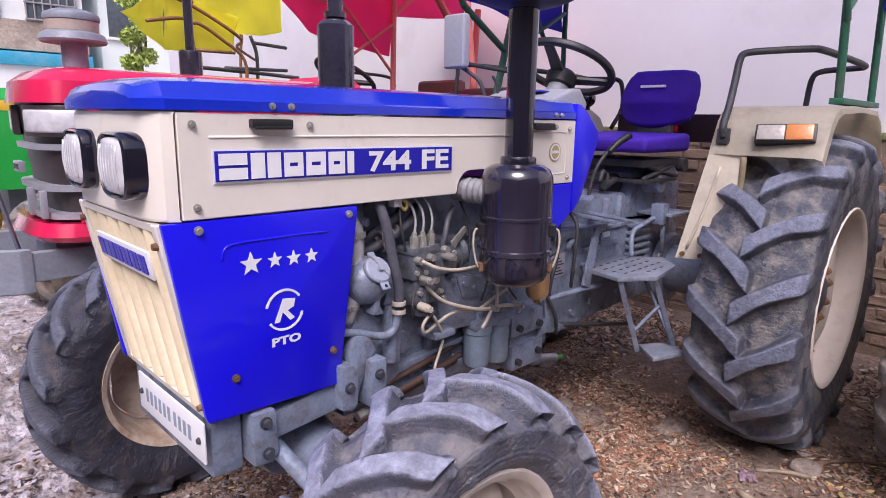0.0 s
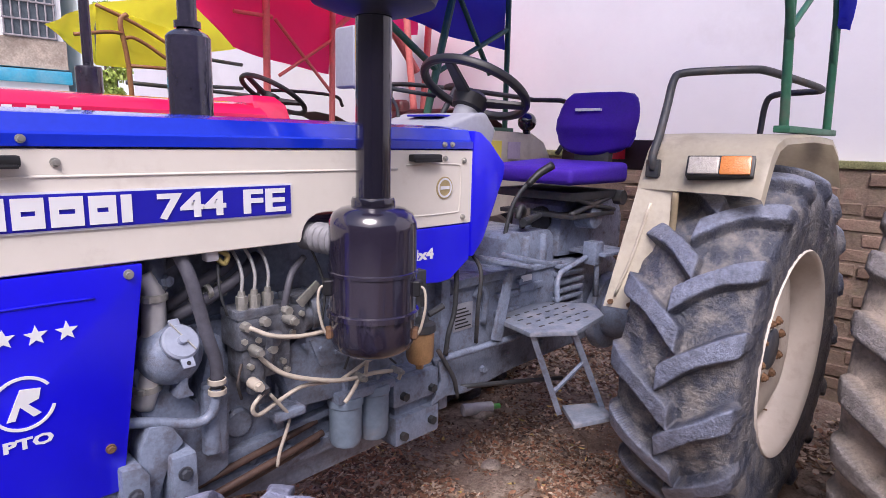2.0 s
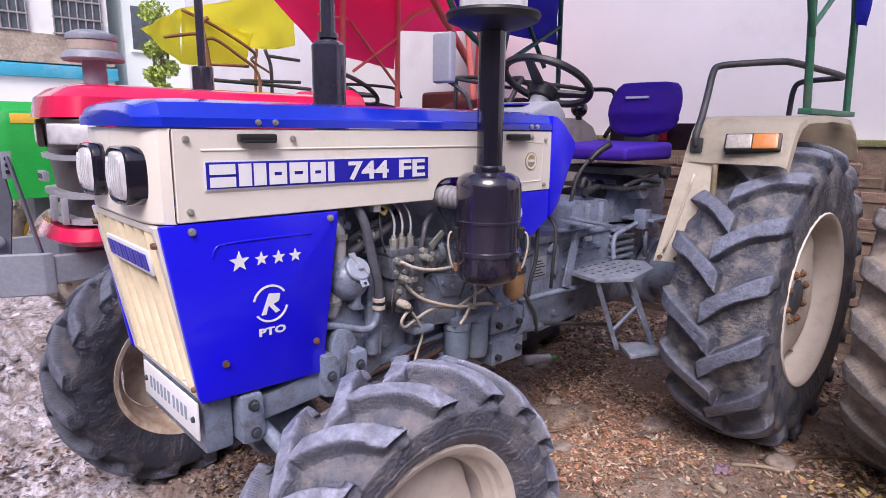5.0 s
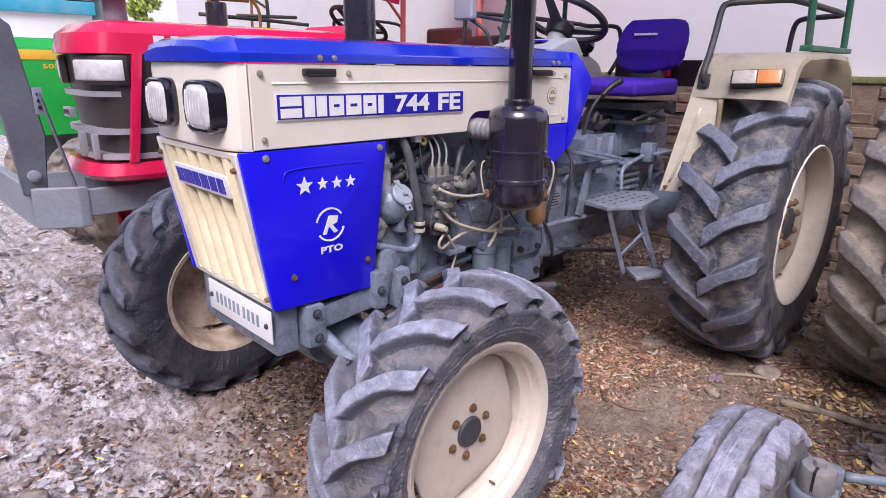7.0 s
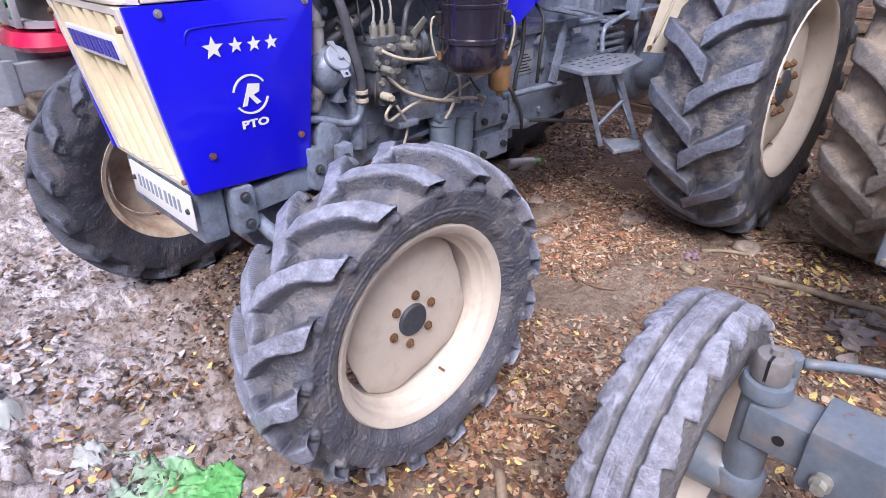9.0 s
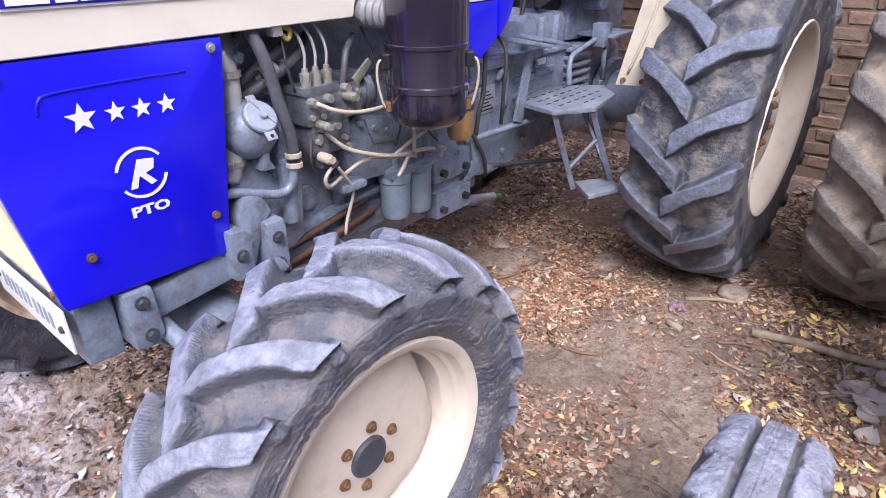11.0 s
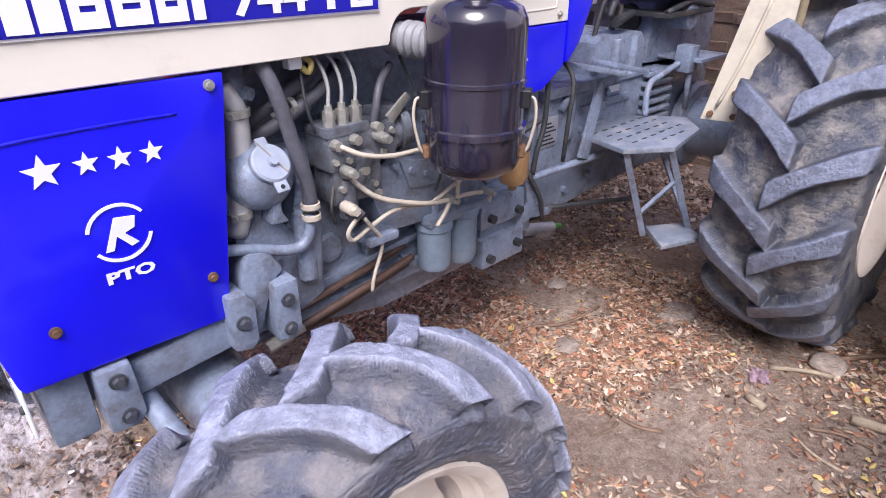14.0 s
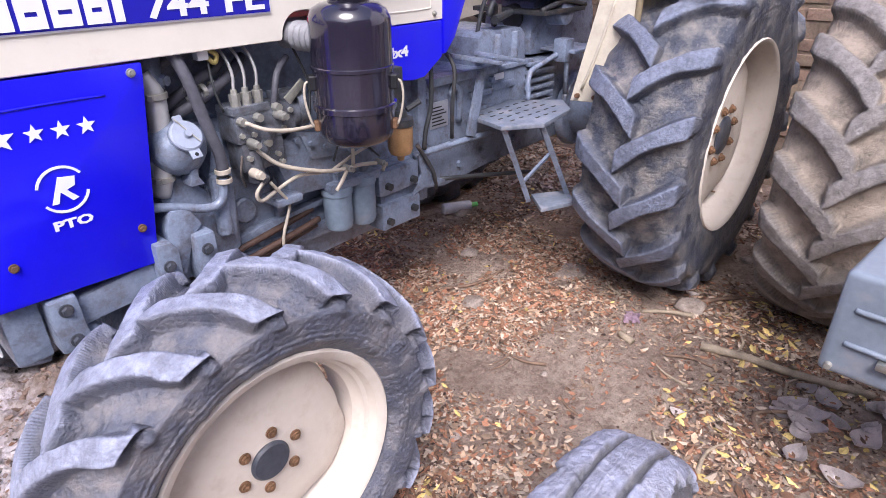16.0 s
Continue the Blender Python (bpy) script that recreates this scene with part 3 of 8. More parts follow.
# bonnet top
def bonnet_section(y0, y1, ztop, inset, crown):
    return [(y0, 1.344), (y0, 1.362), (y0 + inset * 0.35, 1.366), (y0 + inset, ztop), (y0 + inset * 3, ztop + crown * 0.7), ((y0 + y1) / 2, ztop + crown), (y1 - inset * 3, ztop + crown * 0.7), (y1 - inset, ztop), (y1 - inset * 0.35, 1.366), (y1, 1.362), (y1, 1.344)]


bm = nb()
rows = []
for x, ins, y0, y1, zt in ((-0.362, 0.028, SIDE + 0.055, FAR - 0.04, 1.368), (-0.350, 0.028, SIDE + 0.03, FAR - 0.02, 1.383), (-0.318, 0.024, SIDE - 0.001, FAR, 1.393), (-0.25, 0.020, SIDE - 0.003, FAR + 0.003, 1.396), (0.3, 0.020, SIDE - 0.003, FAR + 0.003, 1.396), (0.7, 0.020, SIDE - 0.003, FAR + 0.003, 1.396), (1.022, 0.020, SIDE - 0.003, FAR + 0.003, 1.394)):
    rows.append([bm.verts.new((x, y, z if i not in (0, 10) else 1.342)) for i, (y, z) in enumerate(bonnet_section(y0, y1, zt, ins, 0.012))])
for a, b in zip(rows, rows[1:]):
    for k in range(10):
        bm.faces.new((a[k], b[k], b[k + 1], a[k + 1]))
    bm.faces.new((a[10], b[10], b[0], a[0]))
bm.faces.new(rows[0]), bm.faces.new(rows[-1][::-1])
bmesh.ops.recalc_face_normals(bm, faces=bm.faces)
bonnet = part("bonnet", bm, hood_blue, tractor, "glossy blue bonnet top", 28)
for x in (-0.103, -0.059, 0.905, 0.935):
    bolt(bonnet, x, 1.354, SIDE - 0.003, 0.006, zinc_bolt)

# nose with its two headlights
nose_plan = [(-0.302, SIDE), (-0.322, SIDE + 0.012), (-0.340, SIDE + 0.040), (-0.350, SIDE + 0.085), (-0.352, MID), (-0.347, FAR - 0.06), (-0.337, FAR - 0.02), (-0.322, FAR), (-0.302, FAR)]
bm = nb()
lev = []
for z, off in ((1.132, 0.0), (1.137, 0.003), (1.33, 0.003), (1.339, 0.0)):
    lev.append([bm.verts.new((x - off, y, z)) for x, y in nose_plan])
n = len(nose_plan)
for a, b in zip(lev, lev[1:]):
    for k in range(n):
        bm.faces.new((a[k], a[(k + 1) % n], b[(k + 1) % n], b[k]))
bm.faces.new(lev[0][::-1]), bm.faces.new(lev[-1])
bmesh.ops.recalc_face_normals(bm, faces=bm.faces)
nose = part("nose_panel", bm, cream_paint, tractor, "cream nose panel round the headlights", 25)

def rounded_dome(bm, yc, zc, hw, hh, levels, seg=40, power=4.0):
    """A rounded rectangle facing -x, built up from (x, scale) rings and closed in front."""
    rings = []
    for x, q in levels:
        ring = []
        for k in range(seg):
            a = 2 * math.pi * k / seg
            c, s_ = math.cos(a), math.sin(a)
            rad = (abs(c) ** power + abs(s_) ** power) ** (-1 / power)
            ring.append(bm.verts.new((x, yc + hw * q * rad * c, zc + hh * q * rad * s_)))
        rings.append(ring)
    for a, b in zip(rings, rings[1:]):
        for k in range(seg):
            bm.faces.new((a[k], a[(k + 1) % seg], b[(k + 1) % seg], b[k]))
    bm.faces.new(rings[0]), bm.faces.new(rings[-1][::-1])
    bmesh.ops.recalc_face_normals(bm, faces=bm.faces)
    return bm


for yc in (-0.188, 0.072):
    zc = 1.235
    lamp = part("headlight", rounded_dome(nb(), yc, zc, 0.080, 0.066, ((-0.335, 1.0), (-0.372, 1.0), (-0.381, 0.97), (-0.384, 0.91), (-0.380, 0.87), (-0.368, 0.86))), black_gloss, tractor, "black-rimmed rectangular headlight", 40)
    part("lens", rounded_dome(nb(), yc, zc, 0.069, 0.056, ((-0.366, 1.0), (-0.378, 0.99), (-0.385, 0.90), (-0.389, 0.65), (-0.391, 0.30))), clear_lens, lamp, "clear glass lens", 60)
    for k in range(7):
        y = yc - 0.048 + 0.016 * k
        part("flute", tube(nb(), [(-0.3865, y, zc - 0.040), (-0.3905, y, zc), (-0.3865, y, zc + 0.040)], 0.0022, 6, 3), clear_lens, lamp)


def arc(cx, cz, r, a0, a1, n=6):
    return [(cx + r * math.cos(radians(a0 + (a1 - a0) * k / n)), cz + r * math.sin(radians(a0 + (a1 - a0) * k / n))) for k in range(n + 1)]


# cream side panels with the notch for the air intake
panel_outline = [(-0.300, 1.133), (-0.300, 1.338), (1.026, 1.338), (1.026, 1.131), (0.745, 1.131)] + arc(0.715, 1.165, 0.030, 0, 90) + arc(0.512, 1.140, 0.055, 90, 180) + [(0.452, 1.132)]
for y0, y1 in ((SIDE, SIDE + 0.012), (FAR - 0.012, FAR)):
    bm = nb()
    plate_xz(bm, panel_outline, y0, y1, 0.002, 1)
    near = y0 == SIDE
    side_panel = part("side_panel", bm, cream_paint, tractor, "cream painted bonnet side panel")
    if near:
        for x, z in ((-0.272, 1.316), (-0.272, 1.157), (-0.013, 1.316), (0.912, 1.316), (0.988, 1.310), (0.988, 1.150)):
            bolt(side_panel, x, z)
        for x0, x1 in ((-0.156, -0.063), (0.778, 0.884)):
            bm = nb()
            box(bm, x0, x1, SIDE - 0.020, SIDE + 0.002, 1.309, 1.328, 0.005)
            box(bm, x0 + 0.004, x1 - 0.004, SIDE - 0.024, SIDE - 0.014, 1.307, 1.314, 0.003)
            part("handle", bm, black_plastic, side_panel, "black plastic pull handle")
        # raised pressing above and round the decal
        bm = nb()
        tube(bm, [(-0.24, SIDE, 1.292), (0.2, SIDE, 1.292), (0.74, SIDE, 1.290)], 0.0028, 6, 2)
        tube(bm, [(0.77, SIDE, 1.30), (0.95, SIDE, 1.30), (0.975, SIDE, 1.28), (0.975, SIDE, 1.18), (0.95, SIDE, 1.165), (0.77, SIDE, 1.165)], 0.0025, 6, 3)
        part("pressing", bm, cream_paint, side_panel)
        decal = nb()
        plate_xz(decal, [(-0.237, 1.201), (-0.237, 1.269), (0.431, 1.266), (0.431, 1.196)], SIDE - 0.0035, SIDE - 0.0015)
        decal = part("decal", decal, white_ink, side_panel, "blue and white name decal")
        bm = nb()
        plate_xz(bm, [(-0.233, 1.205), (-0.233, 1.265), (0.427, 1.262), (0.427, 1.200)], SIDE - 0.0055, SIDE - 0.004)
        part("decal_field", bm, blue_ink, decal)
        # the maker's word as plain white blocks, each split by a slot
        for k, (x0, x1, zt) in enumerate(((-0.226, -0.166, 1.260), (-0.158, -0.090, 1.260), (-0.082, -0.036, 1.259), (-0.028, 0.022, 1.259), (0.030, 0.074, 1.258), (0.082, 0.100, 1.258))):
            bm = nb()
            y0_, y1_, zb = SIDE - 0.0080, SIDE - 0.0062, 1.208
            xm, zm = (x0 + x1) / 2, (zb + zt) / 2
            if k == 0:
                bars = ((x0, x1, zb, zm - 0.003), (x0, x1, zm + 0.003, zt))
            elif k == 1:
                bars = ((x0, xm - 0.003, zb, zt), (xm + 0.003, x1, zb, zt))
            elif k == 5:
                bars = ((x0, x1, zb, zt),)
            else:
                bars = ((x0, x1, zb, zm - 0.004), (x0, x1, zm + 0.004, zt), (x0, x0 + 0.013, zm - 0.0039, zm + 0.0039), (x1 - 0.013, x1, zm - 0.0039, zm + 0.0039))
            for q in bars:
                box(bm, q[0], q[1], y0_, y1_, q[2], q[3])
            part("block", bm, white_ink, decal)
        for s, x, w in (("744", 0.144, 0.134), ("FE", 0.315, 0.098)):
            part("lettering", moved(fitted(lettering(s, 0.05, 0.0016), w, 0.050), on_side(x, SIDE - 0.0075, 1.207)), white_ink, decal)
        bm = nb()
        rod(bm, (0.912, SIDE + 0.001, 1.236), (0.912, SIDE - 0.0025, 1.236), 0.031, None, 28)
        badge = part("badge", bm, surface("gold_badge", (0.50, 0.40, 0.20), 0.4, 0.3, var=0.2, bump=0.1), side_panel, "round gold quality badge")
        bm = nb()
        lathe(bm, [(0.027, 0.0), (0.027, 0.0012), (0.022, 0.0012), (0.022, 0.0)], pose(0.912, SIDE - 0.0025, 1.236, 90), 28)
        box(bm, 0.895, 0.929, SIDE - 0.004, SIDE - 0.0022, 1.232, 1.241)
        part("badge_ring", bm, white_ink, badge)

# lower blue shroud
for y0, y1 in ((SIDE, SIDE + 0.014), (FAR - 0.014, FAR)):
    bm = nb()
    plate_xz(bm, [(-0.342, 1.130), (0.114, 1.128), (0.112, 1.10), (0.055, 0.70), (0.050, 0.691), (-0.275, 0.700), (-0.281, 0.712)], y0, y1, 0.004, 2)
    shroud = part("shroud_panel", bm, blue_paint, tractor, "glossy blue lower engine shroud")
    if y0 == SIDE:
        for x, z in ((-0.272, 1.112), (0.088, 1.111), (0.036, 0.784), (-0.213, 0.785)):
            bolt(shroud, x, z, SIDE, 0.0075, zinc_bolt if z > 1 else rust_bolt)
        bm = nb()
        tube(bm, [(-0.228, SIDE, 1.045), (-0.222, SIDE, 1.066), (-0.195, SIDE, 1.076), (-0.06, SIDE, 1.078), (0.03, SIDE, 1.076)], 0.0026, 6, 4)
        part("pressing", bm, blue_paint, shroud)
        for k, (sx, sz, r) in enumerate(((-0.166, 1.029, 0.026), (-0.110, 1.029, 0.018), (-0.064, 1.027, 0.018), (-0.018, 1.026, 0.018))):
            bm = nb()
            pts = []
            for i in range(10):
                rr = r if i % 2 == 0 else r * 0.42
                a = math.pi / 2 + math.pi * i / 5
                pts.append((sx + rr * math.cos(a), sz + rr * math.sin(a)))
            plate_xz(bm, pts, SIDE - 0.0022, SIDE + 0.001)
            part("star", bm, white_ink, shroud, "white star decal")
        bm = nb()
        cx, cz = -0.0905, 0.9125
        for a0, a1 in ((35, 165), (215, 345)):
            outer, inner = arc(cx, cz, 0.048, a0, a1, 14), arc(cx, cz, 0.043, a0, a1, 14)
            plate_xz(bm, outer + inner[::-1], SIDE - 0.0022, SIDE + 0.001)
        plate_xz(bm, [(cx - 0.026, cz - 0.026), (cx - 0.004, cz + 0.026), (cx + 0.026, cz + 0.022), (cx + 0.022, cz + 0.004), (cx + 0.006, cz - 0.002), (cx + 0.024, cz - 0.022), (cx + 0.012, cz - 0.026), (cx - 0.006, cz - 0.004), (cx - 0.014, cz - 0.026)], SIDE - 0.0022, SIDE + 0.001)
        part("emblem", bm, white_ink, shroud, "white round emblem decal")
        part("lettering", moved(fitted(lettering("PTO", 0.03, 0.0014), 0.074, 0.021), on_side(-0.126, SIDE - 0.0022, 0.832)), white_ink, shroud)

# grille
G0, G1 = Vector((-0.345, 0, 1.128)), Vector((-0.268, 0, 0.700))


def grille_x(z):
    return G0.x + (G0.z - z) / (G0.z - G1.z) * (G1.x - G0.x)


tilt = math.degrees(math.atan2(G1.x - G0.x, G0.z - G1.z))
bm = nb()
gy0, gy1 = SIDE + 0.014, FAR - 0.014
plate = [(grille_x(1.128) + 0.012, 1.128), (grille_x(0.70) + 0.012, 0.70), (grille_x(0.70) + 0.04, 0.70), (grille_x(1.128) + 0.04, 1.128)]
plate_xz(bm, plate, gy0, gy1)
# dark brown backing carries the shade between the slats in its colour
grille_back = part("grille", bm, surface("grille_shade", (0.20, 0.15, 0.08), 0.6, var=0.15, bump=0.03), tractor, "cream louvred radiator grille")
bm = nb()
for a, b in ((gy0, gy0 + 0.026), (gy1 - 0.026, gy1)):
    plate_xz(bm, [(grille_x(1.128) - 0.004, 1.128), (grille_x(0.70) - 0.004, 0.70), (grille_x(0.70) + 0.02, 0.70), (grille_x(1.128) + 0.02, 1.128)], a, b, 0.003, 1)
for za, zb in ((1.128, 1.112), (0.714, 0.70)):
    plate_xz(bm, [(grille_x(za) - 0.003, za), (grille_x(zb) - 0.003, zb), (grille_x(zb) + 0.02, zb), (grille_x(za) + 0.02, za)], gy0 + 0.026, gy1 - 0.026)
part("frame", bm, cream_paint, grille_back)
slat_mat = surface("grille_cream", (0.58, 0.49, 0.33), 0.45, var=0.08, bump=0.03, dust=(0.45, 0.36, 0.24), dust_amount=0.3)
for k in range(6):
    w = (gy1 - gy0 - 0.056) / 6
    ys = gy0 + 0.028 + w * (k + 0.5)
    bm = nb()
    lo, hi = (grille_x(0.716), 0.716), (grille_x(1.110), 1.110)
    sec = [(0.385 * math.sin(radians(a)), 0.022 - 0.028 * math.cos(radians(a))) for a in range(-100, 101, 20)]
    A = [bm.verts.new((lo[0] + dx, ys + dy * w, lo[1])) for dy, dx in sec]
    B = [bm.verts.new((hi[0] + dx, ys + dy * w, hi[1])) for dy, dx in sec]
    for i in range(len(sec) - 1):
        bm.faces.new((A[i], A[i + 1], B[i + 1], B[i]))
    bm.faces.new(A), bm.faces.new(B)
    bm.faces.new((A[0], B[0], B[-1], A[-1]))
    part("slat", bm, slat_mat, grille_back)
for y, z in ((gy0 + 0.014, 1.085), (gy0 + 0.014, 0.73), (gy1 - 0.014, 1.085)):
    bm = nb()
    rod(bm, (grille_x(z) + 0.002, y, z), (grille_x(z) - 0.014, y, z), 0.009, 0.007, 8)
    part("clip", bm, rust_bolt, grille_back)
bm = nb()
box(bm, -0.008, 0.0, -0.228, 0.098, -0.031, 0.031, 0.006, 2, pose(grille_x(1.036) - 0.004, 0, 1.036, 0, -tilt, 0))
name_plate = part("name_plate", bm, white_ink, grille_back, "blue and white maker's name plate")
for k, (a, b) in enumerate(((-0.215, -0.178), (-0.170, -0.112), (-0.104, -0.068), (-0.058, -0.014), (-0.004, 0.034), (0.044, 0.080))):
    bm = nb()
    for q in ((a, (a + b) / 2 - 0.002, -0.020, 0.020), ((a + b) / 2 + 0.002, b, -0.020, 0.020)):
        box(bm, -0.0105, -0.008, -0.13 - q[1], -0.13 - q[0], q[2], q[3], 0, 1, pose(grille_x(1.036) - 0.004, 0, 1.036, 0, -tilt, 0))
    part("block", bm, blue_ink, name_plate)
# number plate with bars for its characters
bm = nb()
box(bm, -0.284, -0.278, -0.290, 0.092, 0.601, 0.697, 0.004)
plate_ink = surface("plate_ink", (0.26, 0.30, 0.38), 0.5, var=0.1)
number_plate = part("number_plate", bm, white_ink, tractor, "white number plate with dark bars")
for k in range(10):
    bm = nb()
    y = -0.225 + 0.027 * k + (0.008 if k > 3 else 0)
    box(bm, -0.2855, -0.2835, y, y + 0.014, 0.632, 0.668, 0.0008, 1)
    part("bar", bm, plate_ink, number_plate)
for y in (-0.268, 0.070):
    part("bolt", rod(nb(), (-0.283, y, 0.650), (-0.290, y, 0.650), 0.009, 0.006, 8), dark_iron, number_plate, "dark plate bolt")

# rear cowl and lower blue wing
for y0, y1 in ((SIDE - 0.004, FAR + 0.004),):
    bm = nb()
    plate_xz(bm, [(1.026, 1.394), (1.055, 1.390), (1.10, 1.362), (1.168, 1.300), (1.172, 1.285), (1.165, 1.255), (1.081, 1.074), (1.040, 1.030), (1.026, 1.028)], y0, y1, 0.008, 2)
    part("cowl", bm, blue_paint, tractor, "blue instrument cowl")
bm = nb()
plate_xz(bm, [(0.70, 1.128), (1.024, 1.128), (1.024, 1.022), (0.945, 0.972), (0.90, 0.968), (0.70, 0.99)], SIDE, SIDE + 0.012, 0.003, 1)
wing = part("wing_panel", bm, blue_paint, tractor, "blue lower side panel")
part("lettering", moved(fitted(lettering("4x4", 0.03, 0.0014), 0.085, 0.030), on_side(0.79, SIDE - 0.002, 1.043)), white_ink, wing)
bolt(wing, 0.80, 1.02)


# air cleaner and pre-cleaner stack
AX, AY = 0.556, -0.438
up = pose(AX, AY, 0)
bm = nb()
lathe(bm, [(0, 1.222), (0.045, 1.222), (0.070, 1.217), (0.088, 1.206), (0.097, 1.186), (0.098, 1.172), (0.098, 1.082), (0.101, 1.080), (0.101, 1.073), (0.098, 1.071), (0.098, 0.992), (0.104, 0.989), (0.104, 0.977), (0.098, 0.974), (0.097, 0.925), (0.090, 0.905), (0.070, 0.890), (0.035, 0.880), (0, 0.878)], up, 48)
canister = part("air_cleaner", bm, surface("canister_black", (0.020, 0.016, 0.031), 0.20, var=0.10, scale=9, bump=0.02, bump_scale=30, coat=1.0), tractor, "glossy black oil-bath air cleaner")
bm = nb()
lathe(bm, [(0.0, 1.24), (0.046, 1.24), (0.049, 1.232), (0.049, 1.218), (0.046, 1.21), (0.0, 1.21)], up, 28)
part("collar", bm, black_gloss, canister)
bm = nb()
lathe(bm, [(0.0, 1.62), (0.0385, 1.62), (0.0385, 1.235), (0, 1.235)], up, 28)
part("intake_pipe", bm, black_gloss, canister, "black intake stack")
bm = nb()
lathe(bm, [(0.0, 1.664), (0.10, 1.666), (0.132, 1.664), (0.135, 1.656), (0.128, 1.640), (0.09, 1.626), (0.05, 1.616), (0, 1.614)], up, 36)
part("rain_cap", bm, black_plastic, canister, "black pre-cleaner dish")
bm = nb()
lathe(bm, [(0.0, 1.76), (0.07, 1.756), (0.092, 1.735), (0.096, 1.70), (0.096, 1.667), (0.0, 1.667)], up, 36)
part("pre_cleaner_bowl", bm, clear_lens, canister, "cloudy clear pre-cleaner bowl")
for ang in (152, 304):
    a = radians(ang)
    c, s = math.cos(a), math.sin(a)
    bm = nb()
    tube(bm, [(AX + 0.100 * c, AY + 0.100 * s, 1.045), (AX + 0.118 * c, AY + 0.118 * s, 1.040), (AX + 0.122 * c, AY + 0.122 * s, 1.00), (AX + 0.112 * c, AY + 0.112 * s, 0.95), (AX + 0.104 * c, AY + 0.104 * s, 0.935)], 0.0034, 6)
    part("clasp", bm, tube_plastic, canister, "pale wire clasp")
    bm = nb()
    box(bm, -0.016, 0.016, -0.010, 0.010, 1.025, 1.060, 0.003, 1, pose(AX + 0.102 * c, AY + 0.102 * s, 0, 0, 0, ang + 90))
    part("clasp_seat", bm, black_plastic, canister)
    bm = nb()
    box(bm, -0.013, 0.013, -0.008, 0.008, 0.925, 0.950, 0.003, 1, pose(AX + 0.098 * c, AY + 0.098 * s, 0, 0, 0, ang + 90))
    part("clasp_hook", bm, rust_bolt, canister, "rusty clasp hook")
bm = nb()
lathe(bm, [(0.032, -0.02)] + [(0.036 if k % 2 else 0.031, -0.005 + 0.010 * k) for k in range(9)] + [(0.034, 0.11), (0, 0.11), (0, -0.02)], Matrix.Translation((AX - 0.050, AY + 0.060, 1.140)) @ Vector((-0.12, 0.99, 0.0)).to_track_quat("Z", "Y").to_matrix().to_4x4(), 24)
part("intake_hose", bm, surface("ribbed_hose", (0.27, 0.27, 0.29), 0.5, var=0.2, bump=0.05), canister, "ribbed grey rubber intake hose")
bm = nb()
box(bm, 0.63, 0.70, -0.37, -0.36, 0.90, 1.10, 0.003)
box(bm, 0.60, 0.68, -0.37, -0.30, 1.09, 1.10, 0.002)
part("bracket", bm, dark_iron, canister)

# exhaust silencer on the far side of the bonnet
EX, EY = 0.476, 0.285
bm = nb()
lathe(bm, [(0, 1.655), (0.024, 1.655), (0.052, 1.640), (0.060, 1.630), (0.060, 1.10), (0.0, 1.10)], pose(EX, EY, 0), 32)
silencer = part("silencer", bm, surface("exhaust_black", (0.030, 0.028, 0.042), 0.16, var=0.2, bump=0.015, bump_scale=30, coat=0.8), tractor, "black exhaust silencer")
bm = nb()
lathe(bm, [(0, 2.25), (0.026, 2.25), (0.026, 1.65), (0, 1.65)], pose(EX, EY, 0), 20)
lathe(bm, [(0.026, 1.675), (0.036, 1.673), (0.036, 1.655), (0.026, 1.653)], pose(EX, EY, 0), 20)
part("pipe", bm, bpy.data.materials["exhaust_black"], silencer)

# engine
bm = nb()
box(bm, 0.10, 1.00, -0.205, 0.12, 0.57, 0.96, 0.012)
engine = part("engine_block", bm, engine_grey, tractor, "blue-grey painted diesel engine block")
for x in (0.26, 0.44, 0.62, 0.80):
    part("rib", box(nb(), x - 0.012, x + 0.012, -0.222, -0.20, 0.62, 0.95, 0.005), engine_grey, engine)
part("cylinder_head", box(nb(), 0.16, 0.95, -0.175, 0.10, 0.955, 1.13, 0.012), engine_grey, engine)
part("sump", plate_xz(nb(), [(0.22, 0.56), (1.0, 0.56), (1.0, 0.47), (0.50, 0.455), (0.30, 0.50)], -0.185, 0.10, 0.02), engine_grey, engine, "oily grey sump")
part("sump_flange", box(nb(), 0.12, 1.0, -0.225, 0.12, 0.545, 0.585, 0.006), engine_grey, engine)
bm = nb()
plate_xz(bm, [(0.40, 0.86), (0.47, 0.90), (0.66, 0.86), (0.76, 0.76), (0.70, 0.70), (0.45, 0.72)], -0.275, -0.20, 0.012)
plate_xz(bm, [(0.49, 0.885), (0.60, 0.865), (0.63, 0.80), (0.52, 0.81)], -0.282, -0.27, 0.006)
part("side_cover", bm, engine_grey, engine)
for k in range(9):
    for p in ((0.17 + 0.095 * k, -0.205, 0.600), (0.20 + 0.085 * k, -0.170, 0.985)):
        bm = nb()
        rod(bm, p, (p[0], p[1] - 0.026, p[2]), 0.009, None, 6)
        part("bolt", bm, engine_grey, engine)
bm = nb()
plate_xz(bm, [(0.15, 0.97), (0.17, 0.86), (0.225, 0.80), (0.262, 0.945), (0.285, 0.935), (0.300, 0.80), (0.290, 0.625), (0.23, 0.60), (0.17, 0.60), (0.12, 0.70), (0.10, 0.90)], -0.255, -0.20, 0.010)
plate_xz(bm, [(0.226, 0.835), (0.268, 0.845), (0.282, 0.800), (0.272, 0.672), (0.228, 0.680)], -0.282, -0.25, 0.010)
rod(bm, (0.245, -0.268, 0.845), (0.246, -0.268, 0.685), 0.016, 0.022, 12, 0.004)
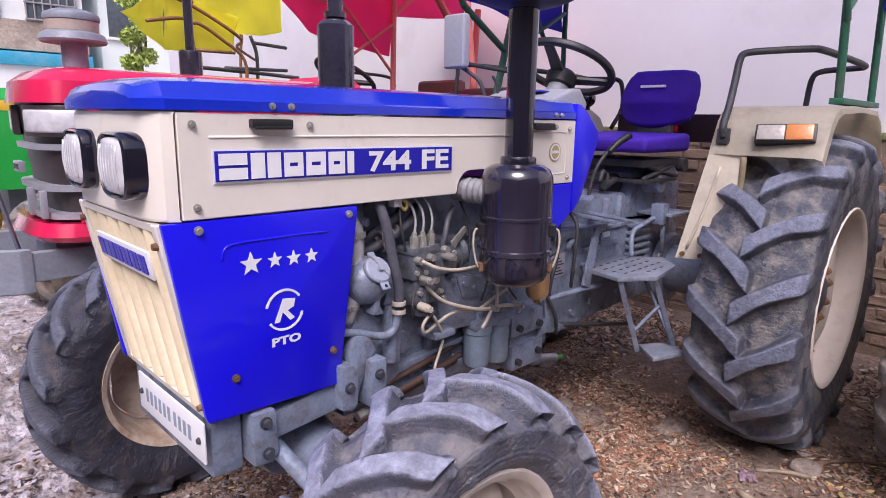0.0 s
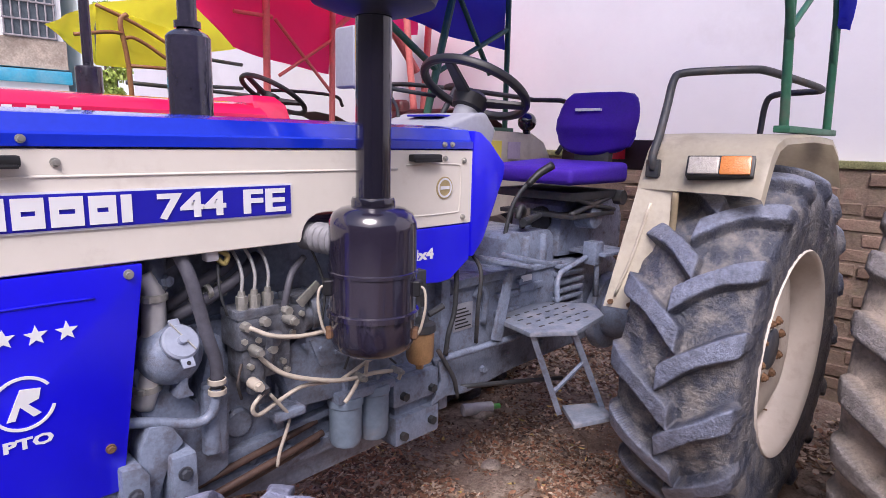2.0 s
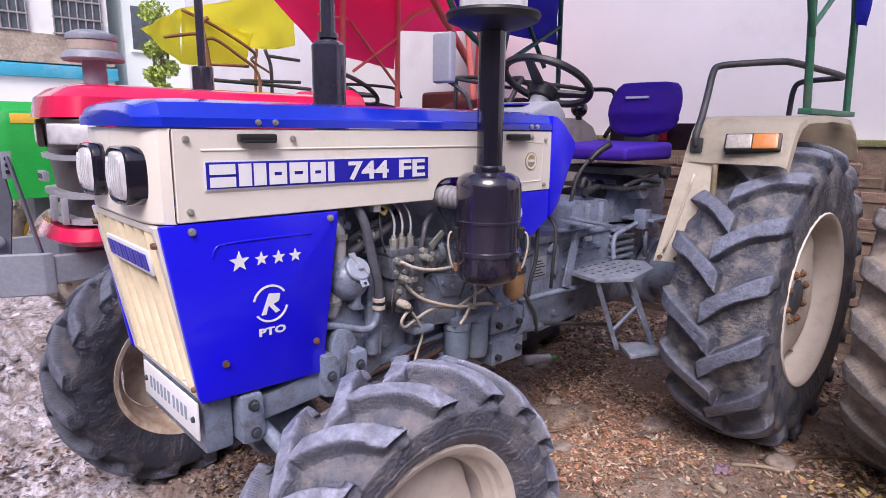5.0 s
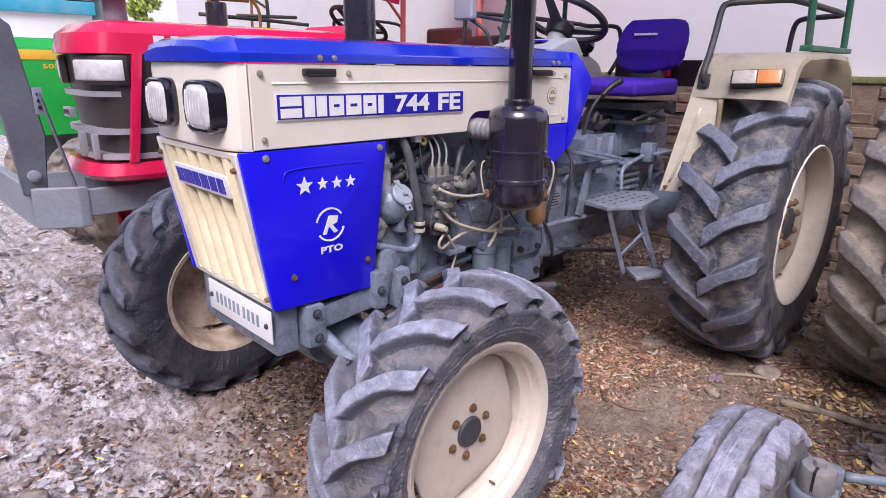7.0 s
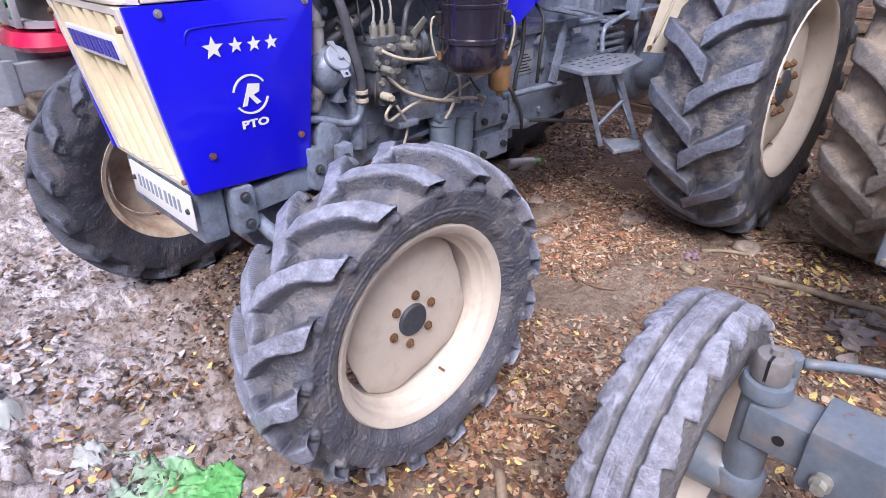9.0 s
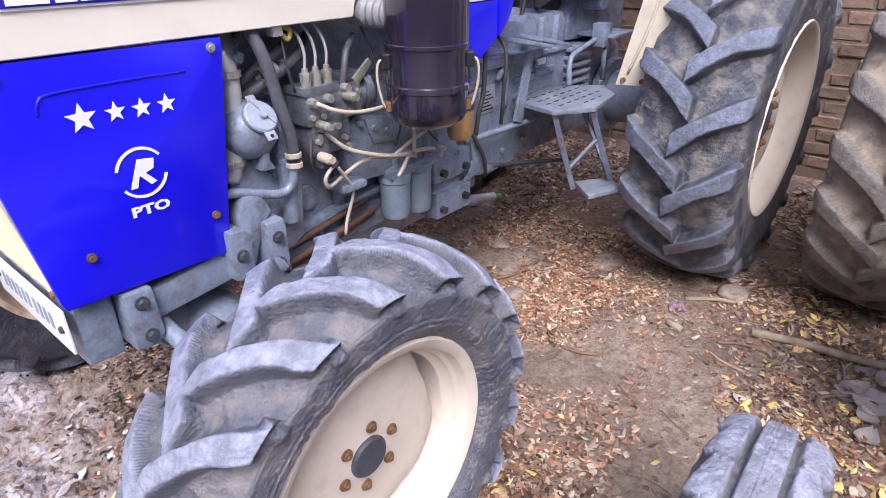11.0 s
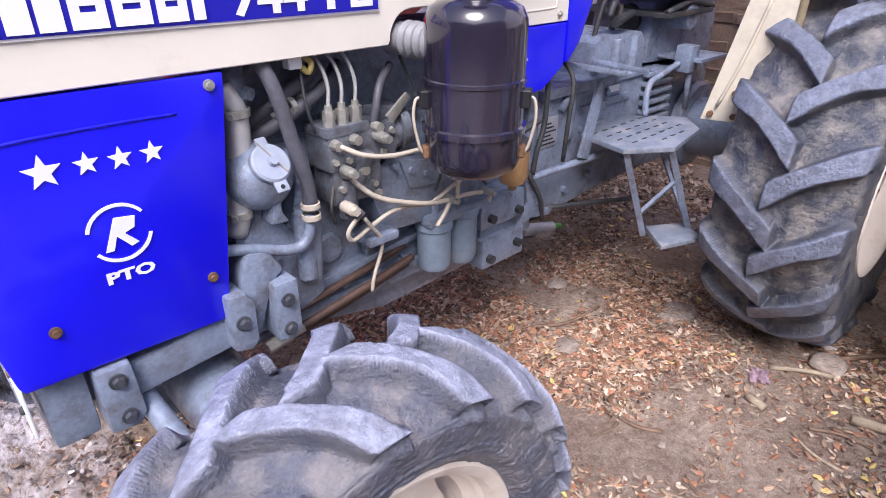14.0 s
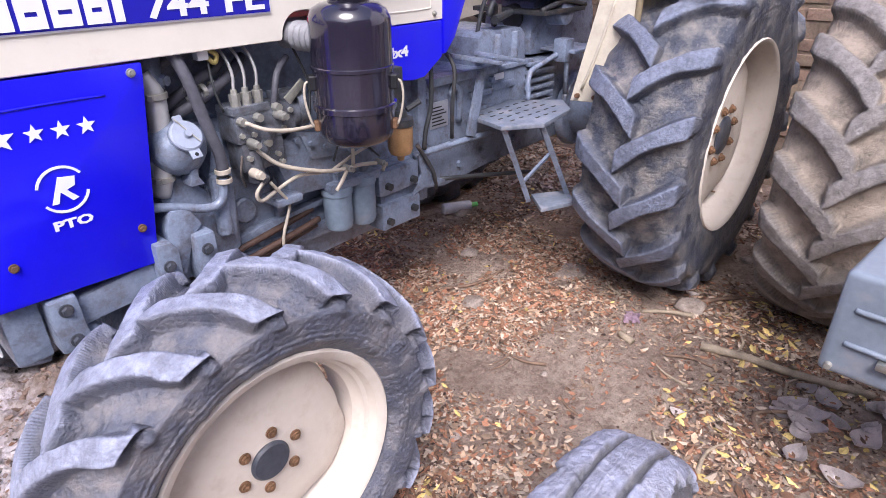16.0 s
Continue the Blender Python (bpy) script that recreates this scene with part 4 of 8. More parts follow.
part("timing_cover", bm, engine_grey, engine)
# oil filler housing with a tilted cap
bm = nb()
lathe(bm, [(0.0, -0.085), (0.058, -0.085), (0.066, -0.060), (0.062, -0.035), (0.046, -0.012), (0.036, -0.004), (0, -0.004)], Matrix.Translation((0.174, -0.300, 0.958)) @ Vector((0.05, -0.80, 0.60)).to_track_quat("Z", "Y").to_matrix().to_4x4(), 28)
plate_xz(bm, [(0.165, 0.925), (0.196, 0.915), (0.190, 0.86), (0.205, 0.835), (0.165, 0.838), (0.172, 0.87)], -0.300, -0.25, 0.008)
filler = part("oil_filler", bm, engine_grey, engine)
cap_m = Matrix.Translation((0.176, -0.308, 0.962)) @ Vector((0.05, -0.80, 0.60)).to_track_quat("Z", "Y").to_matrix().to_4x4()
cap_paint = surface("cap_paint", (0.30, 0.335, 0.42), 0.4, var=0.12, bump=0.06)
bm = nb()
lathe(bm, [(0, 0.014), (0.008, 0.014), (0.010, 0.005), (0.033, 0.004), (0.037, 0.0), (0.037, -0.007), (0, -0.007)], cap_m, 32)
box(bm, -0.013, 0.013, -0.056, -0.030, -0.006, 0.0, 0.004, 2, cap_m)
box(bm, -0.011, 0.011, 0.030, 0.050, -0.006, 0.001, 0.004, 2, cap_m)
cap_ob = part("filler_cap", bm, cap_paint, filler, "grey oil filler cap with two ears")
part("spring_wire", rod(nb(), cap_m @ Vector((-0.012, 0.040, 0.006)), cap_m @ Vector((0.020, -0.024, 0.007)), 0.0022, None, 6), zinc_bolt, cap_ob)
part("hole", rod(nb(), cap_m @ Vector((0, -0.047, -0.002)), cap_m @ Vector((0, -0.047, 0.001)), 0.0045, None, 10), black_plastic, cap_ob)
# radiator hoses
bm = nb()
tube(bm, [(0.135, -0.235, 1.09), (0.150, -0.245, 1.05), (0.145, -0.250, 0.96), (0.130, -0.250, 0.87), (0.118, -0.24, 0.82)], 0.023, 14)
pipe = part("radiator_pipe", bm, silver_pipe, engine, "dull silver water pipe")
for z, x in ((1.045, 0.150), (0.86, 0.128)):
    bm = nb()
    lathe(bm, [(0.0245, -0.008), (0.028, -0.006), (0.028, 0.006), (0.0245, 0.008)], pose(x, -0.247, z), 20)
    box(bm, -0.035, -0.024, -0.006, 0.006, -0.006, 0.006, 0.001, 1, pose(x, -0.247, z, 0, 0, 50))
    part("clamp", bm, zinc_bolt, pipe)
bm = nb()
tube(bm, [(0.190, -0.275, 1.14), (0.205, -0.30, 1.08), (0.228, -0.305, 0.97), (0.246, -0.305, 0.90), (0.247, -0.302, 0.845)], 0.0135, 12)
hose = part("breather_hose", bm, hose_rubber, engine, "black rubber breather hose")
for z in (0.858, 0.835):
    bm = nb()
    lathe(bm, [(0.016, -0.006), (0.019, -0.005), (0.019, 0.005), (0.016, 0.006)], pose(0.2475, -0.303, z), 18)
    part("clamp", bm, tube_plastic, hose)
bm = nb()
tube(bm, [(0.02, -0.27, 0.822), (0.12, -0.285, 0.800), (0.200, -0.295, 0.775), (0.236, -0.300, 0.790), (0.247, -0.302, 0.84)], 0.011, 10)
part("steel_pipe", bm, engine_grey, engine)
for p in ([(0.18, -0.20, 1.00), (0.26, -0.235, 1.06), (0.31, -0.23, 1.08), (0.34, -0.21, 1.10)], [(0.17, -0.20, 0.97), (0.24, -0.24, 1.01), (0.33, -0.25, 1.06), (0.40, -0.20, 1.09)], [(0.12, -0.20, 1.06), (0.20, -0.22, 1.11), (0.30, -0.19, 1.13)]):
    bm = nb()
    tube(bm, p, 0.013, 10)
    part("hose", bm, hose_rubber, engine)
# wiring plugs under the bonnet side
part("wiring_plug", box(nb(), 0.243, 0.270, -0.290, -0.265, 1.110, 1.135, 0.004), white_ink, engine, "white wiring plug")
part("wiring_plug", tube(nb(), [(0.275, -0.28, 1.13), (0.290, -0.285, 1.118), (0.283, -0.285, 1.102), (0.272, -0.28, 1.112)], 0.006, 6), surface("plug_yellow", (0.45, 0.36, 0.12), 0.5, var=0.2), engine, "yellowed wiring plug")
part("thermostat_housing", join(rod(rod(nb(), (0.150, -0.235, 1.055), (0.165, -0.215, 1.13), 0.030, 0.026, 16, 0.004), (0.172, -0.245, 1.075), (0.178, -0.262, 1.075), 0.014, 0.012, 6), bmesh.new()), engine_grey, engine)
# fuel injection pump
bm = nb()
box(bm, 0.300, 0.470, -0.300, -0.215, 0.905, 0.985, 0.008)
box(bm, 0.310, 0.430, -0.295, -0.220, 0.83, 0.91, 0.008)
rod(bm, (0.462, -0.26, 0.945), (0.50, -0.26, 0.945), 0.042, 0.036, 18, 0.004)
box(bm, 0.44, 0.50, -0.285, -0.225, 0.985, 1.005, 0.004)
pump = part("injection_pump", bm, pump_alloy, engine, "oily grey fuel injection pump")
for x, z in ((0.312, 0.928), (0.345, 0.925), (0.395, 0.922), (0.430, 0.925), (0.455, 0.965), (0.325, 0.868), (0.405, 0.862), (0.415, 0.84)):
    bm = nb()
    rod(bm, (x, -0.294, z), (x, -0.308, z), 0.007, None, 6)
    part("bolt", bm, zinc_bolt, pump)
for k, (x, zt) in enumerate(((0.318, 1.135), (0.348, 1.135), (0.380, 1.135))):
    bm = nb()
    rod(bm, (x, -0.285, 0.98), (x, -0.285, 1.010), 0.012, 0.012, 10)
    rod(bm, (x, -0.285, 1.008), (x, -0.285, 1.025), 0.013, 0.013, 6)
    rod(bm, (x, -0.285, 1.023), (x, -0.285, 1.036), 0.009, 0.007, 10)
    valve_ob = part("delivery_valve", bm, zinc_bolt, pump)
    bm = nb()
    tube(bm, [(x, -0.285, 1.03), (x + 0.003, -0.285, 1.07), (x - 0.002, -0.27, 1.11), (x - 0.01, -0.22, 1.15)], 0.0040, 6)
    part("fuel_line", bm, silver_pipe, pump, "thin steel fuel line")
bm = nb()
tube(bm, [(0.415, -0.295, 0.985), (0.42, -0.30, 1.02), (0.44, -0.29, 1.06), (0.49, -0.26, 1.085)], 0.0085, 8)
part("hose", bm, hose_rubber, pump)
for x, z in ((0.315, 0.962), (0.36, 0.965), (0.415, 0.98), (0.335, 0.90), (0.375, 0.90)):
    bm = nb()
    rod(bm, (x, -0.298, z), (x, -0.318, z), 0.012, 0.010, 8)
    part("union", bm, zinc_bolt, pump)
# feed pump
bm = nb()
rod(bm, (0.345, -0.285, 0.80), (0.345, -0.285, 0.885), 0.022, 0.020, 14, 0.003)
rod(bm, (0.372, -0.285, 0.86), (0.378, -0.305, 0.912), 0.013, 0.014, 12, 0.003)
rod(bm, (0.378, -0.305, 0.910), (0.382, -0.310, 0.938), 0.017, 0.017, 14, 0.003)
rod(bm, (0.345, -0.285, 0.875), (0.345, -0.285, 0.905), 0.016, 0.012, 8)
rod(bm, (0.335, -0.30, 0.83), (0.345, -0.33, 0.812), 0.014, 0.012, 8)
part("feed_pump", bm, pump_alloy, engine)
for pts, r in (([(0.318, -0.315, 0.962), (0.36, -0.335, 0.940), (0.43, -0.34, 0.925), (0.53, -0.335, 0.920)], 0.0060),
               ([(0.345, -0.30, 0.885), (0.40, -0.318, 0.835), (0.50, -0.325, 0.795), (0.58, -0.32, 0.775), (0.66, -0.315, 0.768), (0.725, -0.31, 0.755)], 0.0068),
               ([(0.61, -0.32, 0.772), (0.585, -0.325, 0.745), (0.56, -0.325, 0.72)], 0.0065),
               ([(0.735, -0.31, 0.757), (0.752, -0.315, 0.745), (0.742, -0.318, 0.728)], 0.0065),
               ([(0.345, -0.325, 0.815), (0.315, -0.325, 0.785), (0.330, -0.32, 0.760), (0.385, -0.31, 0.772), (0.45, -0.31, 0.790), (0.52, -0.315, 0.782)], 0.0058),
               ([(0.36, -0.32, 0.80), (0.39, -0.315, 0.76), (0.41, -0.31, 0.735)], 0.005),
               ([(0.42, -0.30, 0.735), (0.415, -0.30, 0.70), (0.395, -0.295, 0.64), (0.39, -0.29, 0.60)], 0.005),
               ([(0.62, -0.30, 0.885), (0.635, -0.315, 0.83), (0.63, -0.32, 0.775)], 0.006),
               ([(0.56, -0.31, 0.775), (0.66, -0.30, 0.80), (0.78, -0.30, 0.825)], 0.006)):
    bm = nb()
    tube(bm, pts, r * 0.86, 8)
    part("fuel_tube", bm, tube_plastic, engine, "pale plastic fuel tube")
bm = nb()
box(bm, 0.375, 0.455, -0.315, -0.235, 0.722, 0.742, 0.004)
part("small_bracket", bm, engine_grey, engine)
# twin fuel filters
bm = nb()
for x, zt, zb in ((0.608, 0.705, 0.570), (0.700, 0.715, 0.560)):
    lathe(bm, [(0, zt), (0.044, zt), (0.047, zt - 0.006), (0.047, zt - 0.022), (0.043, zt - 0.026), (0.043, zb + 0.02), (0.038, zb + 0.004), (0.02, zb), (0, zb)], pose(x, -0.262, 0), 24)
filters = part("fuel_filter", bm, surface("filter_grey", (0.19, 0.24, 0.31), 0.45, var=0.15, bump=0.06, dust=(0.28, 0.24, 0.22), dust_amount=0.25), engine, "pair of grey fuel filter cups")
bm = nb()
box(bm, 0.56, 0.75, -0.30, -0.205, 0.70, 0.728, 0.008)
rod(bm, (0.60, -0.275, 0.72), (0.60, -0.275, 0.75), 0.011, None, 8)
rod(bm, (0.70, -0.275, 0.72), (0.70, -0.275, 0.75), 0.011, None, 8)
part("filter_head", bm, engine_grey, filters)
bm = nb()
box(bm, 0.755, 0.930, -0.285, -0.20, 0.625, 0.705, 0.008)
box(bm, 0.765, 0.935, -0.285, -0.20, 0.505, 0.590, 0.008)
box(bm, 0.78, 0.93, -0.26, -0.20, 0.50, 0.71, 0.004)
mount = part("mount_plate", bm, engine_grey, engine)
for x, z in ((0.79, 0.655), (0.90, 0.65), (0.79, 0.535), (0.90, 0.55)):
    bm = nb()
    rod(bm, (x, -0.283, z), (x, -0.300, z), 0.013, None, 6)
    part("bolt", bm, dark_iron, mount)
# sediment bowl
bm = nb()
lathe(bm, [(0, 0.872), (0.036, 0.872), (0.038, 0.862), (0.037, 0.80), (0.030, 0.785), (0.012, 0.778), (0.010, 0.765), (0, 0.765)], pose(0.775, -0.365, 0), 24)
bowl = part("sediment_bowl", bm, brown_bowl, engine, "brown translucent fuel sediment bowl")
bm = nb()
lathe(bm, [(0, 0.915), (0.02, 0.913), (0.024, 0.895), (0.040, 0.890), (0.041, 0.870), (0, 0.870)], pose(0.775, -0.365, 0), 24)
box(bm, 0.74, 0.80, -0.36, -0.30, 0.93, 1.03, 0.004)
rod(bm, (0.80, -0.37, 0.91), (0.84, -0.385, 0.93), 0.009, None, 8)
rod(bm, (0.775, -0.365, 0.90), (0.77, -0.34, 0.98), 0.010, None, 8)
part("bowl_head", bm, dark_iron, bowl)
# clamps, unions, studs and thin wires round the pump
for p, d in (((0.232, -0.245, 1.030), (1, 0.1, 0.2)), ((0.262, -0.245, 1.036), (1, 0.1, 0.15)), ((0.240, -0.243, 1.004), (1, 0.1, 0.25)), ((0.292, -0.243, 1.038), (1, 0.1, 0.2))):
    m_ = Matrix.Translation(p) @ Vector(d).to_track_quat("Z", "Y").to_matrix().to_4x4()
    part("clamp", lathe(nb(), [(0.0135, -0.006), (0.0175, -0.005), (0.0175, 0.005), (0.0135, 0.006)], m_, 16), zinc_bolt, engine, "worm-drive hose clamp")
for x, z, r in ((0.33, 0.909, 0.011), (0.326, 0.832, 0.013), (0.735, 0.757, 0.009), (0.61, 0.772, 0.010), (0.415, 0.962, 0.012)):
    b_ = nb()
    rod(b_, (x, -0.30, z), (x, -0.335, z), r, r * 0.95, 12, 0.002)
    rod(b_, (x, -0.33, z), (x, -0.345, z), r * 0.75, None, 6)
    part("banjo_bolt", b_, zinc_bolt if r < 0.0125 else tube_plastic, engine, "pale banjo bolt")
for pts in ([(0.275, -0.27, 1.12), (0.268, -0.29, 1.05), (0.282, -0.29, 0.99)], [(0.500, -0.27, 1.12), (0.52, -0.30, 1.02), (0.505, -0.31, 0.93)], [(0.305, -0.30, 0.88), (0.290, -0.31, 0.84), (0.302, -0.30, 0.80)], [(0.68, -0.30, 0.86), (0.70, -0.315, 0.81), (0.735, -0.315, 0.775)], [(0.58, -0.29, 0.93), (0.60, -0.305, 0.87), (0.57, -0.31, 0.80)]):
    part("wire", tube(nb(), pts, 0.0032, 6), dark_iron, engine)
part("block_flange", plate_xz(nb(), [(0.290, 0.640), (0.60, 0.668), (0.60, 0.650), (0.292, 0.615)], -0.232, -0.20, 0.004), engine_grey, engine)
part("core_plug_cover", lathe(nb(), [(0, 0.016), (0.030, 0.015), (0.036, 0.008), (0.036, 0.0), (0, 0.0)], pose(0.335, -0.205, 0.70, 90), 24), engine_grey, engine)
part("pump_governor", lathe(nb(), [(0, 0.030), (0.030, 0.028), (0.046, 0.020), (0.050, 0.0), (0, 0.0)], Matrix.Translation((0.497, -0.262, 0.955)) @ Vector((1, -0.25, 0.1)).to_track_quat("Z", "Y").to_matrix().to_4x4(), 28), pump_alloy, pump, "round pump governor housing")
part("pump_head", box(nb(), 0.296, 0.40, -0.303, -0.222, 0.975, 0.996, 0.006), pump_alloy, pump)
part("pump_lever", plate_xz(nb(), [(0.445, 0.995), (0.50, 1.035), (0.512, 1.022), (0.46, 0.975)], -0.300, -0.293, 0.002), zinc_bolt, pump)
for k in range(5):
    part("stud", rod(nb(), (0.475 + 0.045 * k, -0.272, 0.875 - 0.018 * k), (0.475 + 0.045 * k, -0.290, 0.875 - 0.018 * k), 0.0075, None, 6), engine_grey, engine)
# hydraulic hoses along the frame
for dz, dy in ((0, 0), (-0.025, 0.02), (0.022, 0.03)):
    bm = nb()
    tube(bm, [(0.14, -0.27 + dy, 0.565 + dz), (0.25, -0.275 + dy, 0.585 + dz), (0.40, -0.27 + dy, 0.605 + dz), (0.54, -0.255 + dy, 0.62 + dz)], 0.0095, 8)
    part("hydraulic_hose", bm, surface("hose_brown%d" % int(dz * 1000), (0.07, 0.04, 0.03), 0.5, var=0.3, bump=0.2, bump_scale=200), engine)
bm = nb()
rod(bm, (0.13, -0.272, 0.562), (0.185, -0.274, 0.572), 0.014, None, 8)
rod(bm, (0.185, -0.274, 0.572), (0.215, -0.275, 0.577), 0.012, None, 6)
part("hose_fitting", bm, zinc_bolt, engine)

# front frame and axle
bm = nb()
box(bm, -0.25, 0.20, -0.255, 0.17, 0.60, 0.70, 0.012)
plate_xz(bm, [(-0.14, 0.665), (0.06, 0.695), (0.10, 0.62), (-0.14, 0.60)], -0.295, -0.24, 0.008)
box(bm, -0.262, -0.19, -0.275, 0.18, 0.55, 0.69, 0.010)
plate_xz(bm, [(-0.185, 0.690), (-0.128, 0.690), (-0.122, 0.580), (-0.140, 0.560), (-0.185, 0.565)], -0.318, -0.22, 0.008)
plate_xz(bm, [(0.088, 0.752), (0.108, 0.798), (0.152, 0.792), (0.178, 0.742), (0.150, 0.722), (0.112, 0.618), (0.086, 0.640)], -0.300, -0.19, 0.010)
plate_xz(bm, [(0.140, 0.728), (0.190, 0.728), (0.190, 0.612), (0.172, 0.594), (0.136, 0.602)], -0.325, -0.19, 0.008)
plate_xz(bm, [(0.044, 0.742), (0.082, 0.738), (0.096, 0.715), (0.094, 0.632), (0.078, 0.616), (0.044, 0.625)], -0.330, -0.19, 0.008)
box(bm, 0.02, 0.20, -0.27, -0.19, 0.60, 0.70, 0.01)
frame_ob = part("front_frame", bm, engine_grey, tractor, "grey cast front frame")
for x, y, z in ((-0.155, -0.318, 0.665), (-0.152, -0.318, 0.59), (0.066, -0.330, 0.683), (0.163, -0.325, 0.690), (0.161, -0.325, 0.625)):
    bm = nb()
    rod(bm, (x, y + 0.004, z), (x, y - 0.004, z), 0.0145, None, 16)
    rod(bm, (x, y - 0.003, z), (x, y - 0.013, z), 0.0105, 0.0095, 6)
    part("bolt", bm, hub_dark, frame_ob)
bm = nb()
rod(bm, (-0.225, -0.235, 0.60), (-0.245, -0.235, 0.60), 0.035, None, 18, 0.004)
box(bm, -0.243, -0.232, -0.262, -0.212, 0.56, 0.66, 0.006)
part("tow_eye", bm, dark_iron, frame_ob)
HUB = (0.005, -0.700, 0.440)
bm = nb()
rod(bm, (0.02, -0.52, 0.45), (0.03, -0.12, 0.50), 0.060, 0.085, 20, 0.006)
rod(bm, (0.03, 0.13, 0.50), (0.02, 0.52, 0.45), 0.085, 0.060, 20, 0.006)
rod(bm, (0.02, -0.15, 0.50), (0.02, 0.15, 0.50), 0.115, 0.115, 24, 0.02)
rod(bm, (0.0, -0.57, 0.33), (0.0, -0.54, 0.55), 0.062, 0.055, 18, 0.008)
rod(bm, (0.0, 0.57, 0.33), (0.0, 0.54, 0.55), 0.062, 0.055, 18, 0.008)
box(bm, -0.06, 0.12, -0.16, 0.12, 0.50, 0.62, 0.015)
axle = part("front_axle", bm, engine_grey, tractor, "grey driven front axle")
bm = nb()
rod(bm, (-0.115, -0.25, 0.585), (-0.075, -0.545, 0.465), 0.020, None, 14)
part("steering_ram", bm, engine_grey, axle)
part("steering_ram", rod(nb(), (-0.115, 0.16, 0.585), (-0.075, 0.545, 0.465), 0.020, None, 14), engine_grey, axle)
drive_wheel(tractor, pose(0.006, -0.728, 0.426), 0.426, 0.245, 0.256, 17, 0.046, 0.037, 0.26, 6, 0.066, 0.043, rim_cream, tyre_front, hub_mat=hub_dark, fl=0.73, bulge=0.92, near=16.4, far=4.8, sweep=0.42, res=1500, stations=84, nut_s=0.0105, worn="blue-grey worn rubber drive tyre, bar tops scuffed and tinted with pale sky sheen")
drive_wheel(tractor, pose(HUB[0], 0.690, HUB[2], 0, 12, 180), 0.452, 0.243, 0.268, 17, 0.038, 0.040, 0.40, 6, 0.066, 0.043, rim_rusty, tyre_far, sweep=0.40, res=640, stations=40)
RHUB = (2.015, -0.766, 0.660)
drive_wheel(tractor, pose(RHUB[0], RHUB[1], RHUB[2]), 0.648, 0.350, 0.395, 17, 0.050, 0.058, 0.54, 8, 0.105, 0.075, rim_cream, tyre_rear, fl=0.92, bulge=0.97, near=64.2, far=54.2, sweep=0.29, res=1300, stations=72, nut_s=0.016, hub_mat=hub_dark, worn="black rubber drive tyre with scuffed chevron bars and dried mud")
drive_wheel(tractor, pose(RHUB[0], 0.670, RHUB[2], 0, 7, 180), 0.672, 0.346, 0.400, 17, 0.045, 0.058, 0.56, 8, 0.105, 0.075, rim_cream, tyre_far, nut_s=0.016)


# gearbox, clutch housing and rear transmission
bm = nb()
plate_xz(bm, [(0.98, 0.96), (1.02, 0.93), (1.30, 0.915), (2.05, 0.905), (2.12, 0.86), (2.12, 0.56), (1.40, 0.55), (1.15, 0.53), (0.98, 0.56)], -0.205, 0.115, 0.014)
box(bm, 0.985, 1.025, -0.235, 0.145, 0.53, 0.97, 0.008)
box(bm, 1.06, 1.42, -0.225, 0.13, 0.905, 0.935, 0.006)
gearbox = part("gearbox", bm, engine_grey, tractor, "blue-grey cast gearbox housing")
bm = nb()
plate_xz(bm, [(1.325, 0.915), (1.340, 1.03), (1.37, 1.052), (1.60, 1.045), (1.63, 1.02), (1.64, 0.905)], -0.195, 0.10, 0.014)
rod(bm, (1.45, -0.195, 0.915), (1.45, -0.195, 1.035), 0.017, 0.017, 14, 0.003)
rod(bm, (1.555, -0.195, 0.915), (1.555, -0.195, 1.035), 0.017, 0.017, 14, 0.003)
part("shift_cover", bm, engine_grey, gearbox)
bm = nb()
plate_xz(bm, [(1.70, 0.92), (1.72, 1.12), (1.78, 1.16), (2.15, 1.15), (2.20, 1.05), (2.20, 0.90)], -0.165, 0.08, 0.02)
rod(bm, (1.85, -0.16, 1.08), (1.85, -0.24, 1.08), 0.055, 0.05, 20, 0.006)
part("hydraulic_housing", bm, engine_grey, gearbox)
bm = nb()
rod(bm, (2.02, -0.20, 0.66), (2.02, -0.64, 0.66), 0.115, 0.085, 24, 0.012)
rod(bm, (2.02, -0.21, 0.66), (2.02, -0.25, 0.66), 0.17, 0.16, 24, 0.008)
part("rear_axle", bm, engine_grey, gearbox)
part("rear_axle", rod(nb(), (2.02, 0.11, 0.66), (2.02, 0.55, 0.66), 0.085, 0.085, 24, 0.012), engine_grey, gearbox)
for k in range(6):
    part("cooling_rib", box(nb(), 1.62, 1.80, -0.232, -0.20, 0.735 + 0.032 * k, 0.750 + 0.032 * k, 0.004), engine_grey, gearbox)
bm = nb()
box(bm, 1.07, 1.16, -0.209, -0.203, 0.76, 0.85, 0.002)
plate_ob = part("data_plate", bm, plastic_grey, gearbox, "grey metal data plate")
for k in range(6):
    part("print_line", box(nb(), 1.077, 1.150 - 0.012 * (k % 3), -0.2105, -0.2088, 0.770 + 0.012 * k, 0.774 + 0.012 * k), black_ink, plate_ob)
bm = nb()
box(bm, 1.42, 1.48, -0.2085, -0.203, 0.872, 0.895, 0.002)
part("sticker", bm, white_ink, gearbox, "small white sticker")
for x, z in ((1.05, 0.60), (1.05, 0.70), (1.05, 0.88), (1.22, 0.60), (1.35, 0.62), (1.22, 0.87), (1.40, 0.88), (1.56, 0.62)):
    bm = nb()
    rod(bm, (x, -0.20, z), (x, -0.22, z), 0.013, 0.012, 6)
    part("bolt", bm, engine_grey, gearbox)
